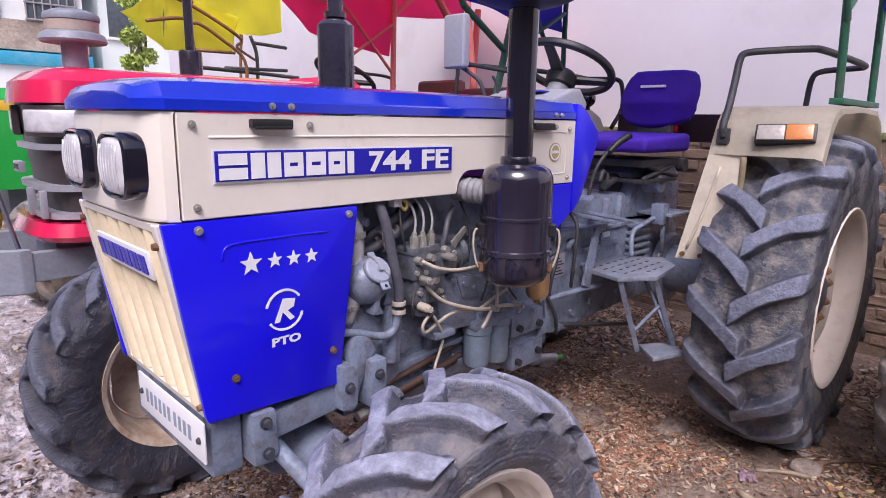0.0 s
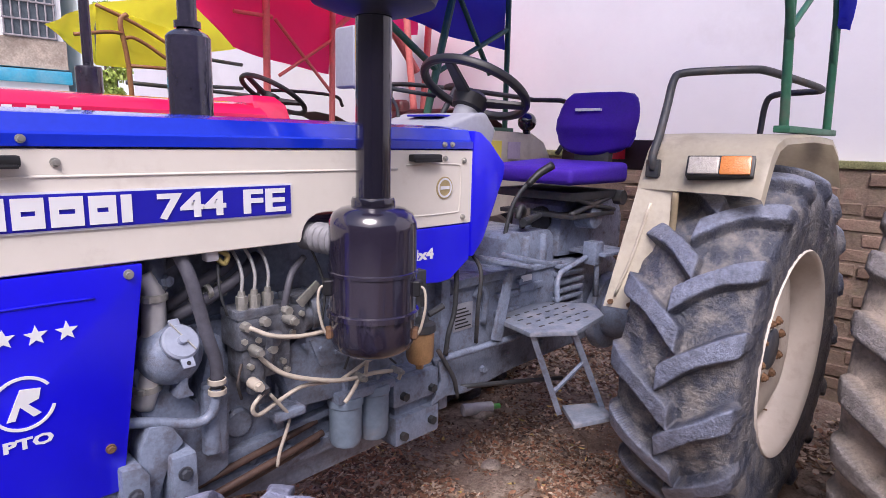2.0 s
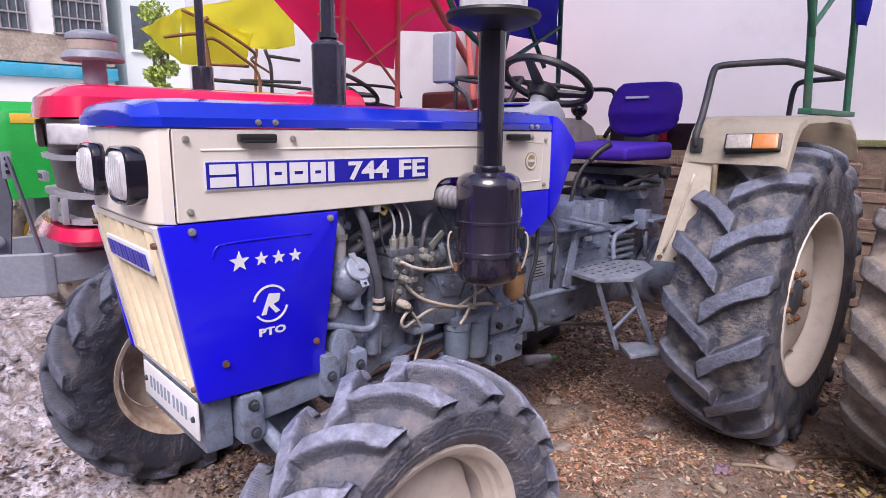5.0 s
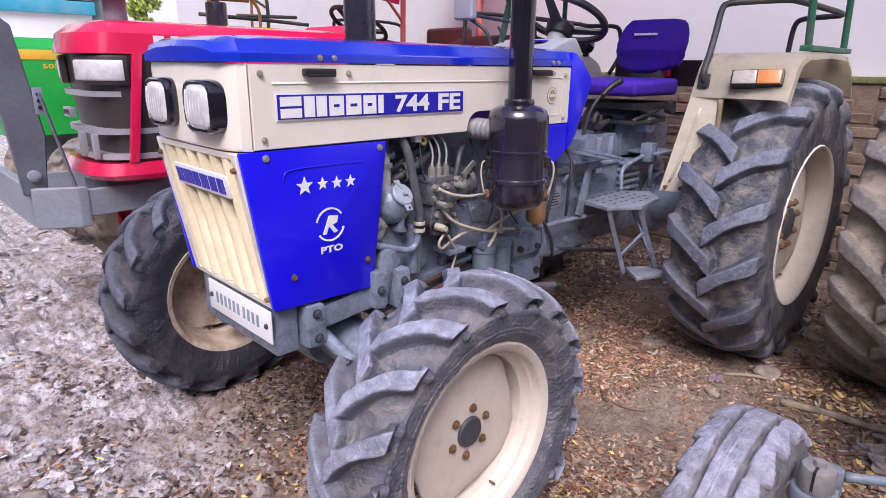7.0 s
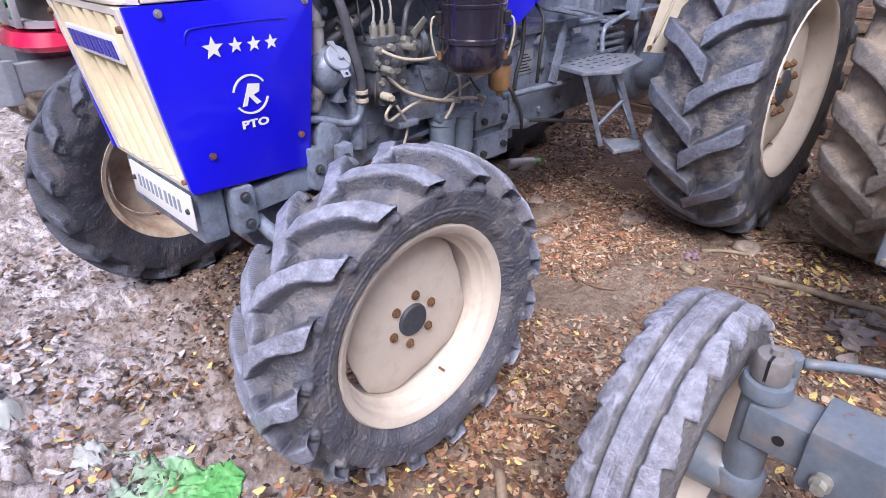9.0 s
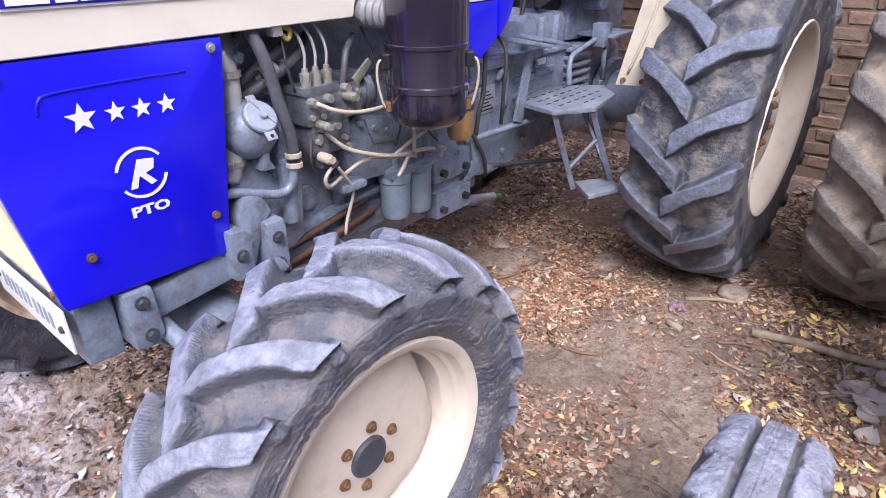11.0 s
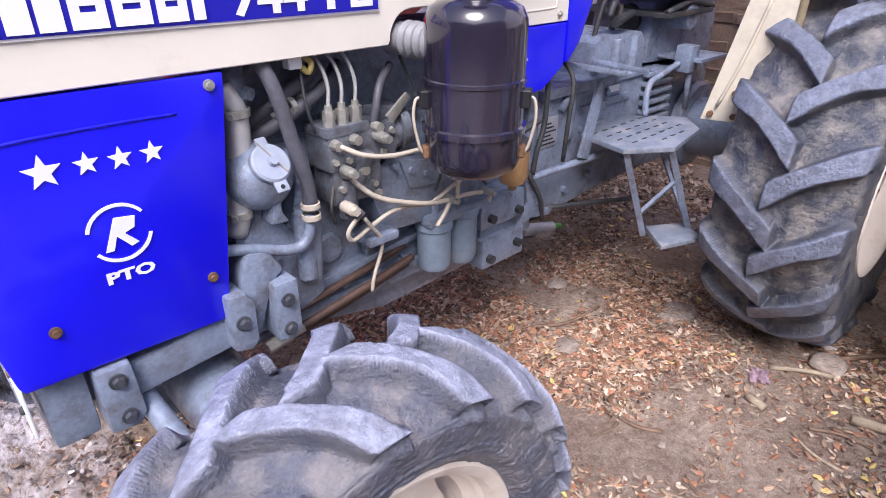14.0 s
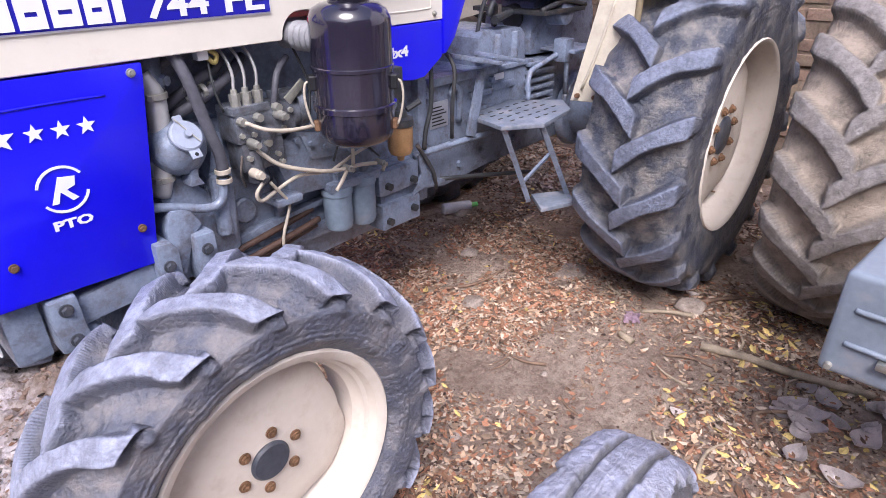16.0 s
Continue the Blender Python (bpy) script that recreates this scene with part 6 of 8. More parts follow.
def cloth(name, corners, mat, parent, label, sag=0.04, nx=14, ny=10, seed=0.0):
    """A sagging, slightly creased sheet between four corners."""
    a, b, c, d = (Vector(p) for p in corners)
    tmp = bmesh.new()
    n = (b - a).cross(d - a).normalized()
    g = []
    for i in range(nx + 1):
        for j in range(ny + 1):
            u, v = i / nx, j / ny
            p = a.lerp(b, u).lerp(d.lerp(c, u), v)
            p += Vector((0, 0, -sag * 4 * u * (1 - u) * 0.6 - sag * 2 * v * (1 - v)))
            p += n * (0.025 * noise.noise(Vector((u * 3 + seed, v * 3, seed))) + 0.012 * math.sin(9 * u + 5 * v + seed))
            g.append(tmp.verts.new(p))
    for i in range(nx):
        for j in range(ny):
            k = i * (ny + 1) + j
            tmp.faces.new((g[k], g[k + ny + 1], g[k + ny + 2], g[k + 1]))
    bmesh.ops.solidify(tmp, geom=tmp.faces[:], thickness=0.004)
    return part(name, join(nb(), tmp), mat, parent, label, 60)


cloth("sunshade_flap", ((1.64, 0.79, 1.93), (2.50, 0.79, 1.865), (2.52, 0.80, 2.25), (1.40, 0.80, 2.25)), cloth_blue, shade, "blue cloth side flap", 0.015)
cloth("sunshade_roof", ((1.35, -0.92, 2.26), (2.60, -0.92, 2.24), (2.60, 0.82, 2.24), (1.35, 0.82, 2.26)), cloth_blue, shade, "blue cloth sunshade", 0.05)
cloth("sunshade_flap", ((2.27, -0.89, 1.82), (2.43, -0.89, 1.79), (2.46, -0.90, 2.25), (2.20, -0.90, 2.25)), cloth_blue, shade, "blue cloth side flap", 0.01)


# ---- the red tractor beside it ----
red_paint = surface("red_paint", (0.70, 0.014, 0.085), 0.22, var=0.08, bump=0.01, bump_scale=25, coat=0.8)
salmon = surface("salmon_post", (0.62, 0.17, 0.15), 0.5, var=0.15, bump=0.05)
silver_trim = surface("silver_trim", (0.42, 0.43, 0.48), 0.35, 0.3, var=0.1, bump=0.02)
smoke_black = surface("smoke_black", (0.045, 0.035, 0.035), 0.35, var=0.3, bump=0.15, bump_scale=300)
guard_grey = surface("guard_grey", (0.25, 0.27, 0.325), 0.42, var=0.15, bump=0.05, dust=(0.33, 0.31, 0.31), dust_amount=0.25)
upright_grey = surface("upright_grey", (0.125, 0.135, 0.17), 0.45, var=0.15, bump=0.05, dust=(0.22, 0.20, 0.20), dust_amount=0.2)
red_tractor = thing("tractor", (1.2, 1.87, 0.0), "red farm tractor with black grille and pink sunshade, grey front guard", "tractor", "tractors in the yard")
RN, RM, RF = 1.52, 1.87, 2.22


def nose_curve(bulge, y0, y1, x0, n=10):
    """Plan of a rounded nose between two sides."""
    out = []
    for k in range(n + 1):
        a = -math.pi / 2 + math.pi * k / n
        yy = (y0 + y1) / 2 + (y1 - y0) / 2 * (math.copysign(abs(math.sin(a)) ** 0.6, math.sin(a)))
        out.append((x0 - bulge * abs(math.cos(a)) ** 0.7, yy))
    return out


def shell(bm, levels, tail_x=None):
    """A closed body from plan curves at rising heights."""
    rings = [[bm.verts.new((x, y, z)) for x, y in plan] for z, plan in levels]
    n = len(rings[0])
    for a, b in zip(rings, rings[1:]):
        for k in range(n):
            bm.faces.new((a[k], a[(k + 1) % n], b[(k + 1) % n], b[k]))
    bm.faces.new(rings[0][::-1]), bm.faces.new(rings[-1])
    bmesh.ops.recalc_face_normals(bm, faces=bm.faces)
    return bm


def body_plan(bulge, y0, y1, x0, xt):
    return nose_curve(bulge, y0, y1, x0) + [(xt, y1), (xt, y0)]


bm = shell(nb(), [(1.375, body_plan(0.22, RN, RF, 0.05, 1.42)), (1.47, body_plan(0.21, RN + 0.01, RF - 0.01, 0.06, 1.42)), (1.515, body_plan(0.16, RN + 0.06, RF - 0.06, 0.07, 1.40)), (1.535, body_plan(0.10, RN + 0.15, RF - 0.15, 0.09, 1.36))])
part("bonnet", bm, red_paint, red_tractor, "glossy red bonnet", 30)
bm = shell(nb(), [(0.86, body_plan(0.16, RN + 0.03, RF - 0.03, 0.09, 1.35)), (1.374, body_plan(0.19, RN + 0.005, RF - 0.005, 0.06, 1.41))])
red_grille = part("grille", bm, smoke_black, red_tractor, "black mesh nose grille", 30)


def wrap_strip(bm, plan, z0, z1, out, depth=0.02):
    """A strip that follows part of a plan curve, standing proud of it."""
    rings = []
    n = len(plan)
    for i, (x, y) in enumerate(plan):
        ax, ay = plan[max(i - 1, 0)]
        bx, by = plan[min(i + 1, n - 1)]
        d = math.hypot(bx - ax, by - ay)
        nx, ny = -(by - ay) / d, (bx - ax) / d
        rings.append([bm.verts.new((x + nx * o, y + ny * o, z)) for o, z in ((-depth, z0), (out * 0.6, z0 + 0.004), (out, z0 + 0.014), (out, z1 - 0.014), (out * 0.6, z1 - 0.004), (-depth, z1))])
    for a, b in zip(rings, rings[1:]):
        for k in range(6):
            bm.faces.new((a[k], a[(k + 1) % 6], b[(k + 1) % 6], b[k]))
    bm.faces.new(rings[0][::-1]), bm.faces.new(rings[-1])
    bmesh.ops.recalc_face_normals(bm, faces=bm.faces)
    return bm


wide_nose = nose_curve(0.205, RN + 0.005, RF - 0.005, 0.06, 40)
for k0, k1 in ((1, 18), (22, 39)):
    lens_red = part("headlight", wrap_strip(nb(), wide_nose[k0:k1 + 1], 1.228, 1.370, 0.008), smoke_black, red_grille, "wide wrap-around headlight in black rim")
    part("lens", wrap_strip(nb(), wide_nose[k0 + 1:k1], 1.246, 1.350, 0.014), clear_lens, lens_red, "clear lens", 60)
for z, h in ((1.175, 0.026), (0.995, 0.028), (0.872, 0.028)):
    bm = shell(nb(), [(z, body_plan(0.205, RN + 0.02, RF - 0.02, 0.065, 0.30)), (z + h, body_plan(0.207, RN + 0.018, RF - 0.018, 0.064, 0.30))])
    part("trim_band", bm, silver_trim, red_grille, "silver trim band")
bm = nb()
box(bm, -0.158, -0.13, 1.78, 1.83, 0.875, 1.0, 0.006)
part("trim_upright", bm, silver_trim, red_grille)
part("trim_upright", box(nb(), -0.148, -0.12, 1.62, 1.65, 0.875, 1.0, 0.006), silver_trim, red_grille)
bm = nb()
box(bm, -0.168, -0.14, 1.86, 1.98, 1.065, 1.115, 0.004)
badge_red = part("badge", bm, silver_trim, red_grille, "small silver name badge")
bm = nb()
for k in range(5):
    box(bm, -0.1705, -0.167, 1.875 + 0.02 * k, 1.888 + 0.02 * k, 1.078, 1.102)
part("bar", bm, smoke_black, badge_red)
bm = shell(nb(), [(0.775, body_plan(0.23, RN - 0.01, RF + 0.01, 0.06, 0.40)), (0.80, body_plan(0.245, RN - 0.02, RF + 0.02, 0.05, 0.42)), (0.858, body_plan(0.225, RN - 0.01, RF + 0.01, 0.06, 0.42))])
part("lower_trim", bm, red_paint, red_tractor, "red lower nose trim", 30)
bm = nb()
plate_xz(bm, [(0.050, 1.374), (0.095, 1.374), (0.020, 0.86), (-0.022, 0.86)], RN - 0.012, RN + 0.02, 0.004)
part("side_stripe", bm, red_paint, red_tractor)
bm = nb()
box(bm, 0.52, 1.40, RN + 0.001, RF - 0.001, 1.00, 1.37, 0.01)
part("side_panel", bm, red_paint, red_tractor)
for k, w in enumerate((0.05, 0.035, 0.035, 0.03, 0.03)):
    part("name_block", box(nb(), 0.16 + 0.085 * k, 0.16 + 0.085 * k + w, RN + 0.0035, RN + 0.0075, 1.425, 1.462), white_ink, red_tractor)
bm = shell(nb(), [(1.37, [(1.40, RN + 0.02), (1.40, RF - 0.02), (1.62, RF - 0.06), (1.62, RN + 0.06)]), (1.53, [(1.36, RN + 0.05), (1.36, RF - 0.05), (1.60, RF - 0.12), (1.60, RN + 0.12)]), (1.575, [(1.40, RN + 0.12), (1.40, RF - 0.12), (1.54, RF - 0.14), (1.54, RN + 0.14)])])
part("cowl", bm, red_paint, red_tractor, "red dashboard cowl", 30)
bm = nb()
box(bm, 0.10, 2.2, RM - 0.16, RM + 0.16, 0.50, 0.95, 0.02)
box(bm, -0.10, 0.5, RM - 0.20, RM + 0.20, 0.62, 0.76, 0.012)
rod(bm, (0.40, RM - 0.60, 0.45), (0.40, RM + 0.60, 0.45), 0.06, None, 16)
part("chassis", bm, guard_grey, red_tractor, "dark grey chassis")
# silencer and air pre-cleaner
bm = nb()
lathe(bm, [(0, 1.675), (0.058, 1.675), (0.060, 1.665), (0.060, 1.40), (0, 1.40)], pose(0.694, 1.956, 0), 28)
lathe(bm, [(0, 2.25), (0.024, 2.25), (0.024, 1.67), (0, 1.67)], pose(0.694, 1.956, 0), 18)
part("silencer", bm, bpy.data.materials["exhaust_black"], red_tractor, "black exhaust silencer")
bm = nb()
lathe(bm, [(0, 1.65), (0.055, 1.652), (0.055, 1.50), (0, 1.50)], pose(0.105, 1.85, 0), 20)
lathe(bm, [(0, 1.68), (0.135, 1.652), (0.142, 1.662), (0.132, 1.690), (0.108, 1.702), (0, 1.702)], pose(0.105, 1.85, 0), 30)
cleaner = part("pre_cleaner", bm, guard_grey, red_tractor, "grey mushroom air pre-cleaner")
bm = nb()
lathe(bm, [(0.108, 1.703), (0.112, 1.748), (0, 1.748), (0, 1.703)], pose(0.105, 1.85, 0), 30)
part("dust_bowl", bm, surface("bowl_tan", (0.52, 0.42, 0.36), 0.4, var=0.12, coat=0.3), cleaner, "tan plastic dust bowl")
bm = nb()
lathe(bm, [(0, 1.80), (0.07, 1.798), (0.112, 1.780), (0.118, 1.765), (0.115, 1.75), (0, 1.75)], pose(0.105, 1.85, 0), 30)
part("cap", bm, guard_grey, cleaner)
# wheels
for y, rz in ((RM - 0.72, 0), (RM + 0.80, 180)):
    drive_wheel(red_tractor, pose(0.40, y, 0.40, 0, 5, rz), 0.425, 0.22, 0.23, 17, 0.03, 0.034, 0.4, 6, 0.065, 0.045, surface("red_rim%d" % rz, (0.40, 0.02, 0.05), 0.5, var=0.2, dust=(0.3, 0.22, 0.18), dust_amount=0.4), tyre_muddy)
for y, rz in ((RM - 0.74, 0), (RM + 0.74, 180)):
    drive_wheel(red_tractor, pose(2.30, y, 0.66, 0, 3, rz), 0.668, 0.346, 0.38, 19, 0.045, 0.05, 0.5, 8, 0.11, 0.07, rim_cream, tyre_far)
dark_red = surface("dark_red", (0.085, 0.018, 0.018), 0.45, var=0.25, bump=0.05)
for sgn in (-1, 1):
    bm = nb()
    tmp = bmesh.new()
    prev = None
    for k in range(13):
        a = radians(195 - 15 * k)
        p = [tmp.verts.new((2.30 + 0.74 * math.cos(a), RM + sgn * yy, 0.80 + 0.74 * math.sin(a))) for yy in (0.52, 0.98)]
        if prev:
            tmp.faces.new((prev[0], prev[1], p[1], p[0]))
        prev = p
    bmesh.ops.solidify(tmp, geom=tmp.faces[:], thickness=0.008)
    part("mudguard", join(bm, tmp), dark_red, red_tractor, "dark red rear mudguard", 50)
# steering wheel, seat
SR = Vector((1.66, 1.87, 1.60))
srm = Matrix.Translation(SR) @ Vector((0.5, 0, 0.87)).to_track_quat("Z", "Y").to_matrix().to_4x4()
bm = nb()
tmp = bmesh.new()
vs = [[tmp.verts.new(((0.20 + 0.015 * math.cos(b)) * math.cos(a), (0.20 + 0.015 * math.cos(b)) * math.sin(a), 0.015 * math.sin(b))) for b in (2 * math.pi * j / 8 for j in range(8))] for a in (2 * math.pi * i / 40 for i in range(40))]
for i in range(40):
    for j in range(8):
        tmp.faces.new((vs[i][j], vs[(i + 1) % 40][j], vs[(i + 1) % 40][(j + 1) % 8], vs[i][(j + 1) % 8]))
join(bm, tmp, srm)
red_sw = part("steering_wheel", bm, black_plastic, red_tractor, "black steering wheel")
bm = nb()
for a in (90, 210, 330):
    c, s = math.cos(radians(a)), math.sin(radians(a))
    rod(bm, srm @ Vector((0, 0, -0.04)), srm @ Vector((0.195 * c, 0.195 * s, 0)), 0.022, 0.014, 8)
rod(bm, srm @ Vector((0, 0, -0.15)), srm @ Vector((0, 0, -0.01)), 0.05, 0.06, 16)
part("spoke", bm, black_plastic, red_sw)
bm = nb()
box(bm, 2.10, 2.50, RM - 0.22, RM + 0.22, 1.22, 1.32, 0.04, 3)
box(bm, 2.48, 2.58, RM - 0.22, RM + 0.22, 1.30, 1.62, 0.04, 3)
part("seat", bm, dark_red, red_tractor, "dark red seat")
# sunshade
pink_frame = part("sunshade_frame", tube(nb(), [(2.30, RM - 0.55, 1.50), (2.29, RM - 0.50, 1.90), (2.29, RM - 0.45, 2.35)], 0.022, 10), salmon, red_tractor, "salmon painted sunshade post")
for a, b, w in (((2.185, 2.02, 1.40), (2.20, 2.02, 2.35), 0.020), ((1.70, 2.02, 1.40), (1.715, 2.02, 2.35), 0.022), ((1.77, 2.02, 2.065), (2.185, 2.02, 1.65), 0.011), ((2.185, 2.02, 1.99), (1.79, 2.02, 1.73), 0.011), ((1.50, 2.02, 2.07), (1.75, 2.02, 2.075), 0.012), ((2.50, 2.0, 2.34), (2.945, 2.0, 1.86), 0.030), ((3.06, 2.0, 2.20), (3.00, 2.0, 1.30), 0.026), ((2.20, 2.02, 2.05), (2.35, 2.02, 2.18), 0.018), ((2.35, 2.02, 2.18), (2.62, 2.02, 2.28), 0.018)):
    bm = nb()
    rod(bm, a, b, w, None, 10)
    part("post", bm, salmon, pink_frame)
cloth("sunshade_flap", ((1.50, 2.05, 1.87), (2.19, 2.05, 1.775), (2.24, 2.06, 2.45), (0.95, 2.06, 2.42)), cloth_pink, pink_frame, "pink cloth side flap", 0.02, seed=2.0)
cloth("sunshade_roof", ((1.10, 1.45, 2.42), (3.0, 1.45, 2.46), (3.36, 2.45, 2.46), (1.30, 2.6, 2.36)), cloth_pink, pink_frame, "pink cloth sunshade", 0.05, seed=3.0)
cloth("sunshade_flap", ((2.50, 2.45, 2.13), (3.36, 2.45, 2.22), (3.36, 2.45, 2.50), (2.45, 2.45, 2.45)), cloth_pink, pink_frame, "pink cloth side flap", 0.02, seed=4.0)
# rails behind the bonnets
for pts in ([(1.95, 1.15, 1.40), (1.96, 1.15, 1.60), (2.02, 1.15, 1.66), (2.60, 1.15, 1.66), (2.68, 1.15, 1.60), (2.70, 1.15, 1.40)], [(1.95, 2.60, 1.40), (1.96, 2.60, 1.62), (2.04, 2.60, 1.68), (2.60, 2.60, 1.68), (2.70, 2.60, 1.60)]):
    bm = nb()
    tube(bm, pts, 0.013, 8)
    part("grab_rail", bm, dark_iron, red_tractor, "dark grab rail")

# grey front guard of the red tractor
guard = thing("front_guard", (-0.35, 1.9, 0.0), "grey welded steel front guard bolted before the red tractor", "guard")
bm = nb()
tmp = bmesh.new()
front = [(-0.250, 1.600), (-0.425, 1.690), (-0.430, 2.05), (-0.43, 2.60)]
prev = None
for x, y in front:
    p = [tmp.verts.new((x, y, z)) for z in (0.555, 0.755)] + [tmp.verts.new((x + 0.05, y + 0.01, z)) for z in (0.755, 0.555)]
    if prev:
        for k in range(4):
            tmp.faces.new((prev[k], prev[(k + 1) % 4], p[(k + 1) % 4], p[k]))
    else:
        tmp.faces.new(p)
    prev = p
tmp.faces.new(prev[::-1])
bmesh.ops.recalc_face_normals(tmp, faces=tmp.faces)
bevelled(tmp, 0.006, 1)
part("front_beam", join(bm, tmp), guard_grey, guard, "", 20)
for z0, z1, lab in ((0.600, 0.735, "side_channel"),):
    bm = nb()
    box(bm, 0.0, 0.42, -0.02, 0.02, z0, z1, 0.005, 1, pose(-0.25, 1.63, 0, 0, 0, 6))
    box(bm, 0.0, 0.42, -0.02, 0.02, z0, z1, 0.005, 1, pose(-0.42, 2.32, 0, 0, 0, -5))
    box(bm, 0.0, 0.40, 0.02, 0.60, z0, z0 + 0.02, 0.003, 1, pose(-0.25, 1.63, 0, 0, 0, 6))
    part(lab, bm, guard_grey, guard)
bm = nb()
tmp = bmesh.new()
arm = [(-0.463, 1.505), (-0.445, 1.520), (-0.421, 1.522), (-0.385, 1.489), (-0.355, 1.25), (-0.322, 0.994), (-0.355, 0.72), (-0.452, 0.72), (-0.470, 0.95), (-0.490, 1.18)]
plate_xz(bm, arm, 1.70, 1.74, 0.006, 1)
upright = part("upright", bm, upright_grey, guard, "grey steel upright plate")
bm = nb()
rod(bm, (-0.400, 1.705, 0.815), (-0.400, 1.680, 0.815), 0.028, None, 18, 0.003)
rod(bm, (-0.400, 1.682, 0.815), (-0.400, 1.668, 0.815), 0.014, None, 6)
part("pivot_bolt", bm, guard_grey, upright)
bm = nb()
box(bm, -0.024, 0.024, -0.006, 0.006, 0.0, 0.56, 0.003, 1, look((-0.325, 1.69, 1.20), (-0.225, 1.66, 0.66)) @ pose(0, 0, 0, 180, 0, 0))
part("strut", bm, upright_grey, guard)
bm = nb()
box(bm, -0.352, -0.312, 1.675, 1.687, 1.10, 1.22, 0.003)
lug_plate = part("hole_plate", bm, guard_grey, guard)
for z in (1.13, 1.16, 1.19):
    bm = nb()
    rod(bm, (-0.331, 1.676, z), (-0.331, 1.671, z), 0.010, None, 12)
    part("hole", bm, black_plastic, lug_plate)

# ---- the green tractor behind ----
green_paint = surface("green_paint", (0.012, 0.36, 0.055), 0.3, var=0.08, bump=0.01, bump_scale=25, coat=0.6)
yellow_band = surface("yellow_band", (0.75, 0.48, 0.05), 0.4, var=0.08)
green_tractor = thing("tractor", (1.4, 4.05, 0.0), "green farm tractor with yellow stripe and yellow sunshade", "tractor", "tractors in the yard")
GN, GF = 3.70, 4.40
bm = shell(nb(), [(0.80, body_plan(0.14, GN, GF, -0.02, 1.5)), (1.35, body_plan(0.18, GN, GF, -0.02, 1.5)), (1.43, body_plan(0.17, GN + 0.02, GF - 0.02, 0.0, 1.5)), (1.50, body_plan(0.10, GN + 0.10, GF - 0.10, 0.02, 1.45))])
part("bonnet", bm, green_paint, green_tractor, "green bonnet", 30)
bm = nb()
box(bm, -0.01, 1.5, GN - 0.004, GN + 0.02, 1.345, 1.415, 0.003)
stripe = part("stripe", bm, yellow_band, green_tractor, "yellow side stripe")
part("lettering", moved(fitted(lettering("5050", 0.04, 0.001), 0.15, 0.036), on_side(0.14, GN - 0.004, 1.282)), yellow_band, green_tractor)
bm = nb()
box(bm, 0.10, 2.2, 3.88, 4.22, 0.48, 0.85, 0.02)
rod(bm, (0.35, 3.45, 0.42), (0.35, 4.65, 0.42), 0.06, None, 16)
part("chassis", bm, guard_grey, green_tractor)
for x, y, R, bd, W, z, rz in ((0.35, 3.42, 0.42, 0.22, 0.22, 0.40, 0), (0.35, 4.68, 0.42, 0.22, 0.22, 0.40, 180), (2.25, 3.35, 0.668, 0.346, 0.38, 0.66, 0), (2.25, 4.75, 0.668, 0.346, 0.38, 0.66, 180)):
    drive_wheel(green_tractor, pose(x, y, z, 0, 4, rz), R, bd, W, 17, 0.036, 0.04, 0.4, 6, 0.08, 0.05, yellow_band, tyre_muddy)
amber_post = surface("amber_post", (0.24, 0.11, 0.04), 0.5, var=0.2)
yf = part("sunshade_frame", tube(nb(), [(1.55, 3.855, 1.30), (1.525, 3.855, 1.90), (1.485, 3.855, 2.20), (1.54, 3.855, 2.27)], 0.020, 10), amber_post, green_tractor, "brown steel sunshade post")
for pts in ([(1.50, 3.855, 2.085), (1.595, 3.855, 2.094), (1.78, 3.855, 1.992), (1.99, 3.855, 1.824), (1.99, 3.855, 1.5)], [(1.137, 3.79, 2.062), (1.381, 3.83, 2.115), (1.5, 3.85, 2.12)], [(1.525, 3.855, 1.88), (1.90, 3.855, 1.885)], [(2.145, 5.0, 2.209), (2.40, 5.0, 2.22), (2.553, 5.0, 2.20), (2.535, 5.0, 2.0), (2.517, 5.0, 1.5)], [(1.32, 3.86, 2.31), (1.62, 3.86, 2.20), (1.98, 3.90, 2.02), (2.3, 4.6, 2.02), (2.70, 5.0, 1.95)]):
    part("post", tube(nb(), pts, 0.015, 8), amber_post, yf)
for pts in ([(2.66, 5.0, 2.20), (2.73, 5.0, 1.95), (2.70, 5.0, 1.3)], [(2.70, 5.0, 2.13), (3.10, 5.0, 2.11)], [(2.35, 5.0, 1.84), (3.1, 5.0, 1.86)], [(1.75, 4.6, 1.80), (2.5, 4.6, 1.78), (3.0, 4.6, 1.76)]):
    part("grab_rail", tube(nb(), pts, 0.020, 8), dark_iron, yf)
cloth("sunshade_flap", ((1.313, 3.93, 1.867), (1.90, 3.93, 1.887), (1.98, 3.90, 2.20), (1.32, 3.88, 2.325)), cloth_yellow, yf, "yellow cloth side flap", 0.012, 14, 10, 5.0)
cloth("sunshade_flap", ((0.955, 3.80, 2.108), (1.313, 3.93, 1.867), (1.32, 3.88, 2.325), (1.13, 3.82, 2.215)), cloth_yellow, yf, "yellow cloth front flap", 0.008, 10, 8, 6.0)
cloth("sunshade_roof", ((1.32, 3.88, 2.33), (1.95, 3.93, 2.05), (3.05, 5.0, 2.28), (3.04, 5.0, 2.90)), cloth_yellow, yf, "yellow cloth sunshade", 0.03, 18, 12, 5.0)

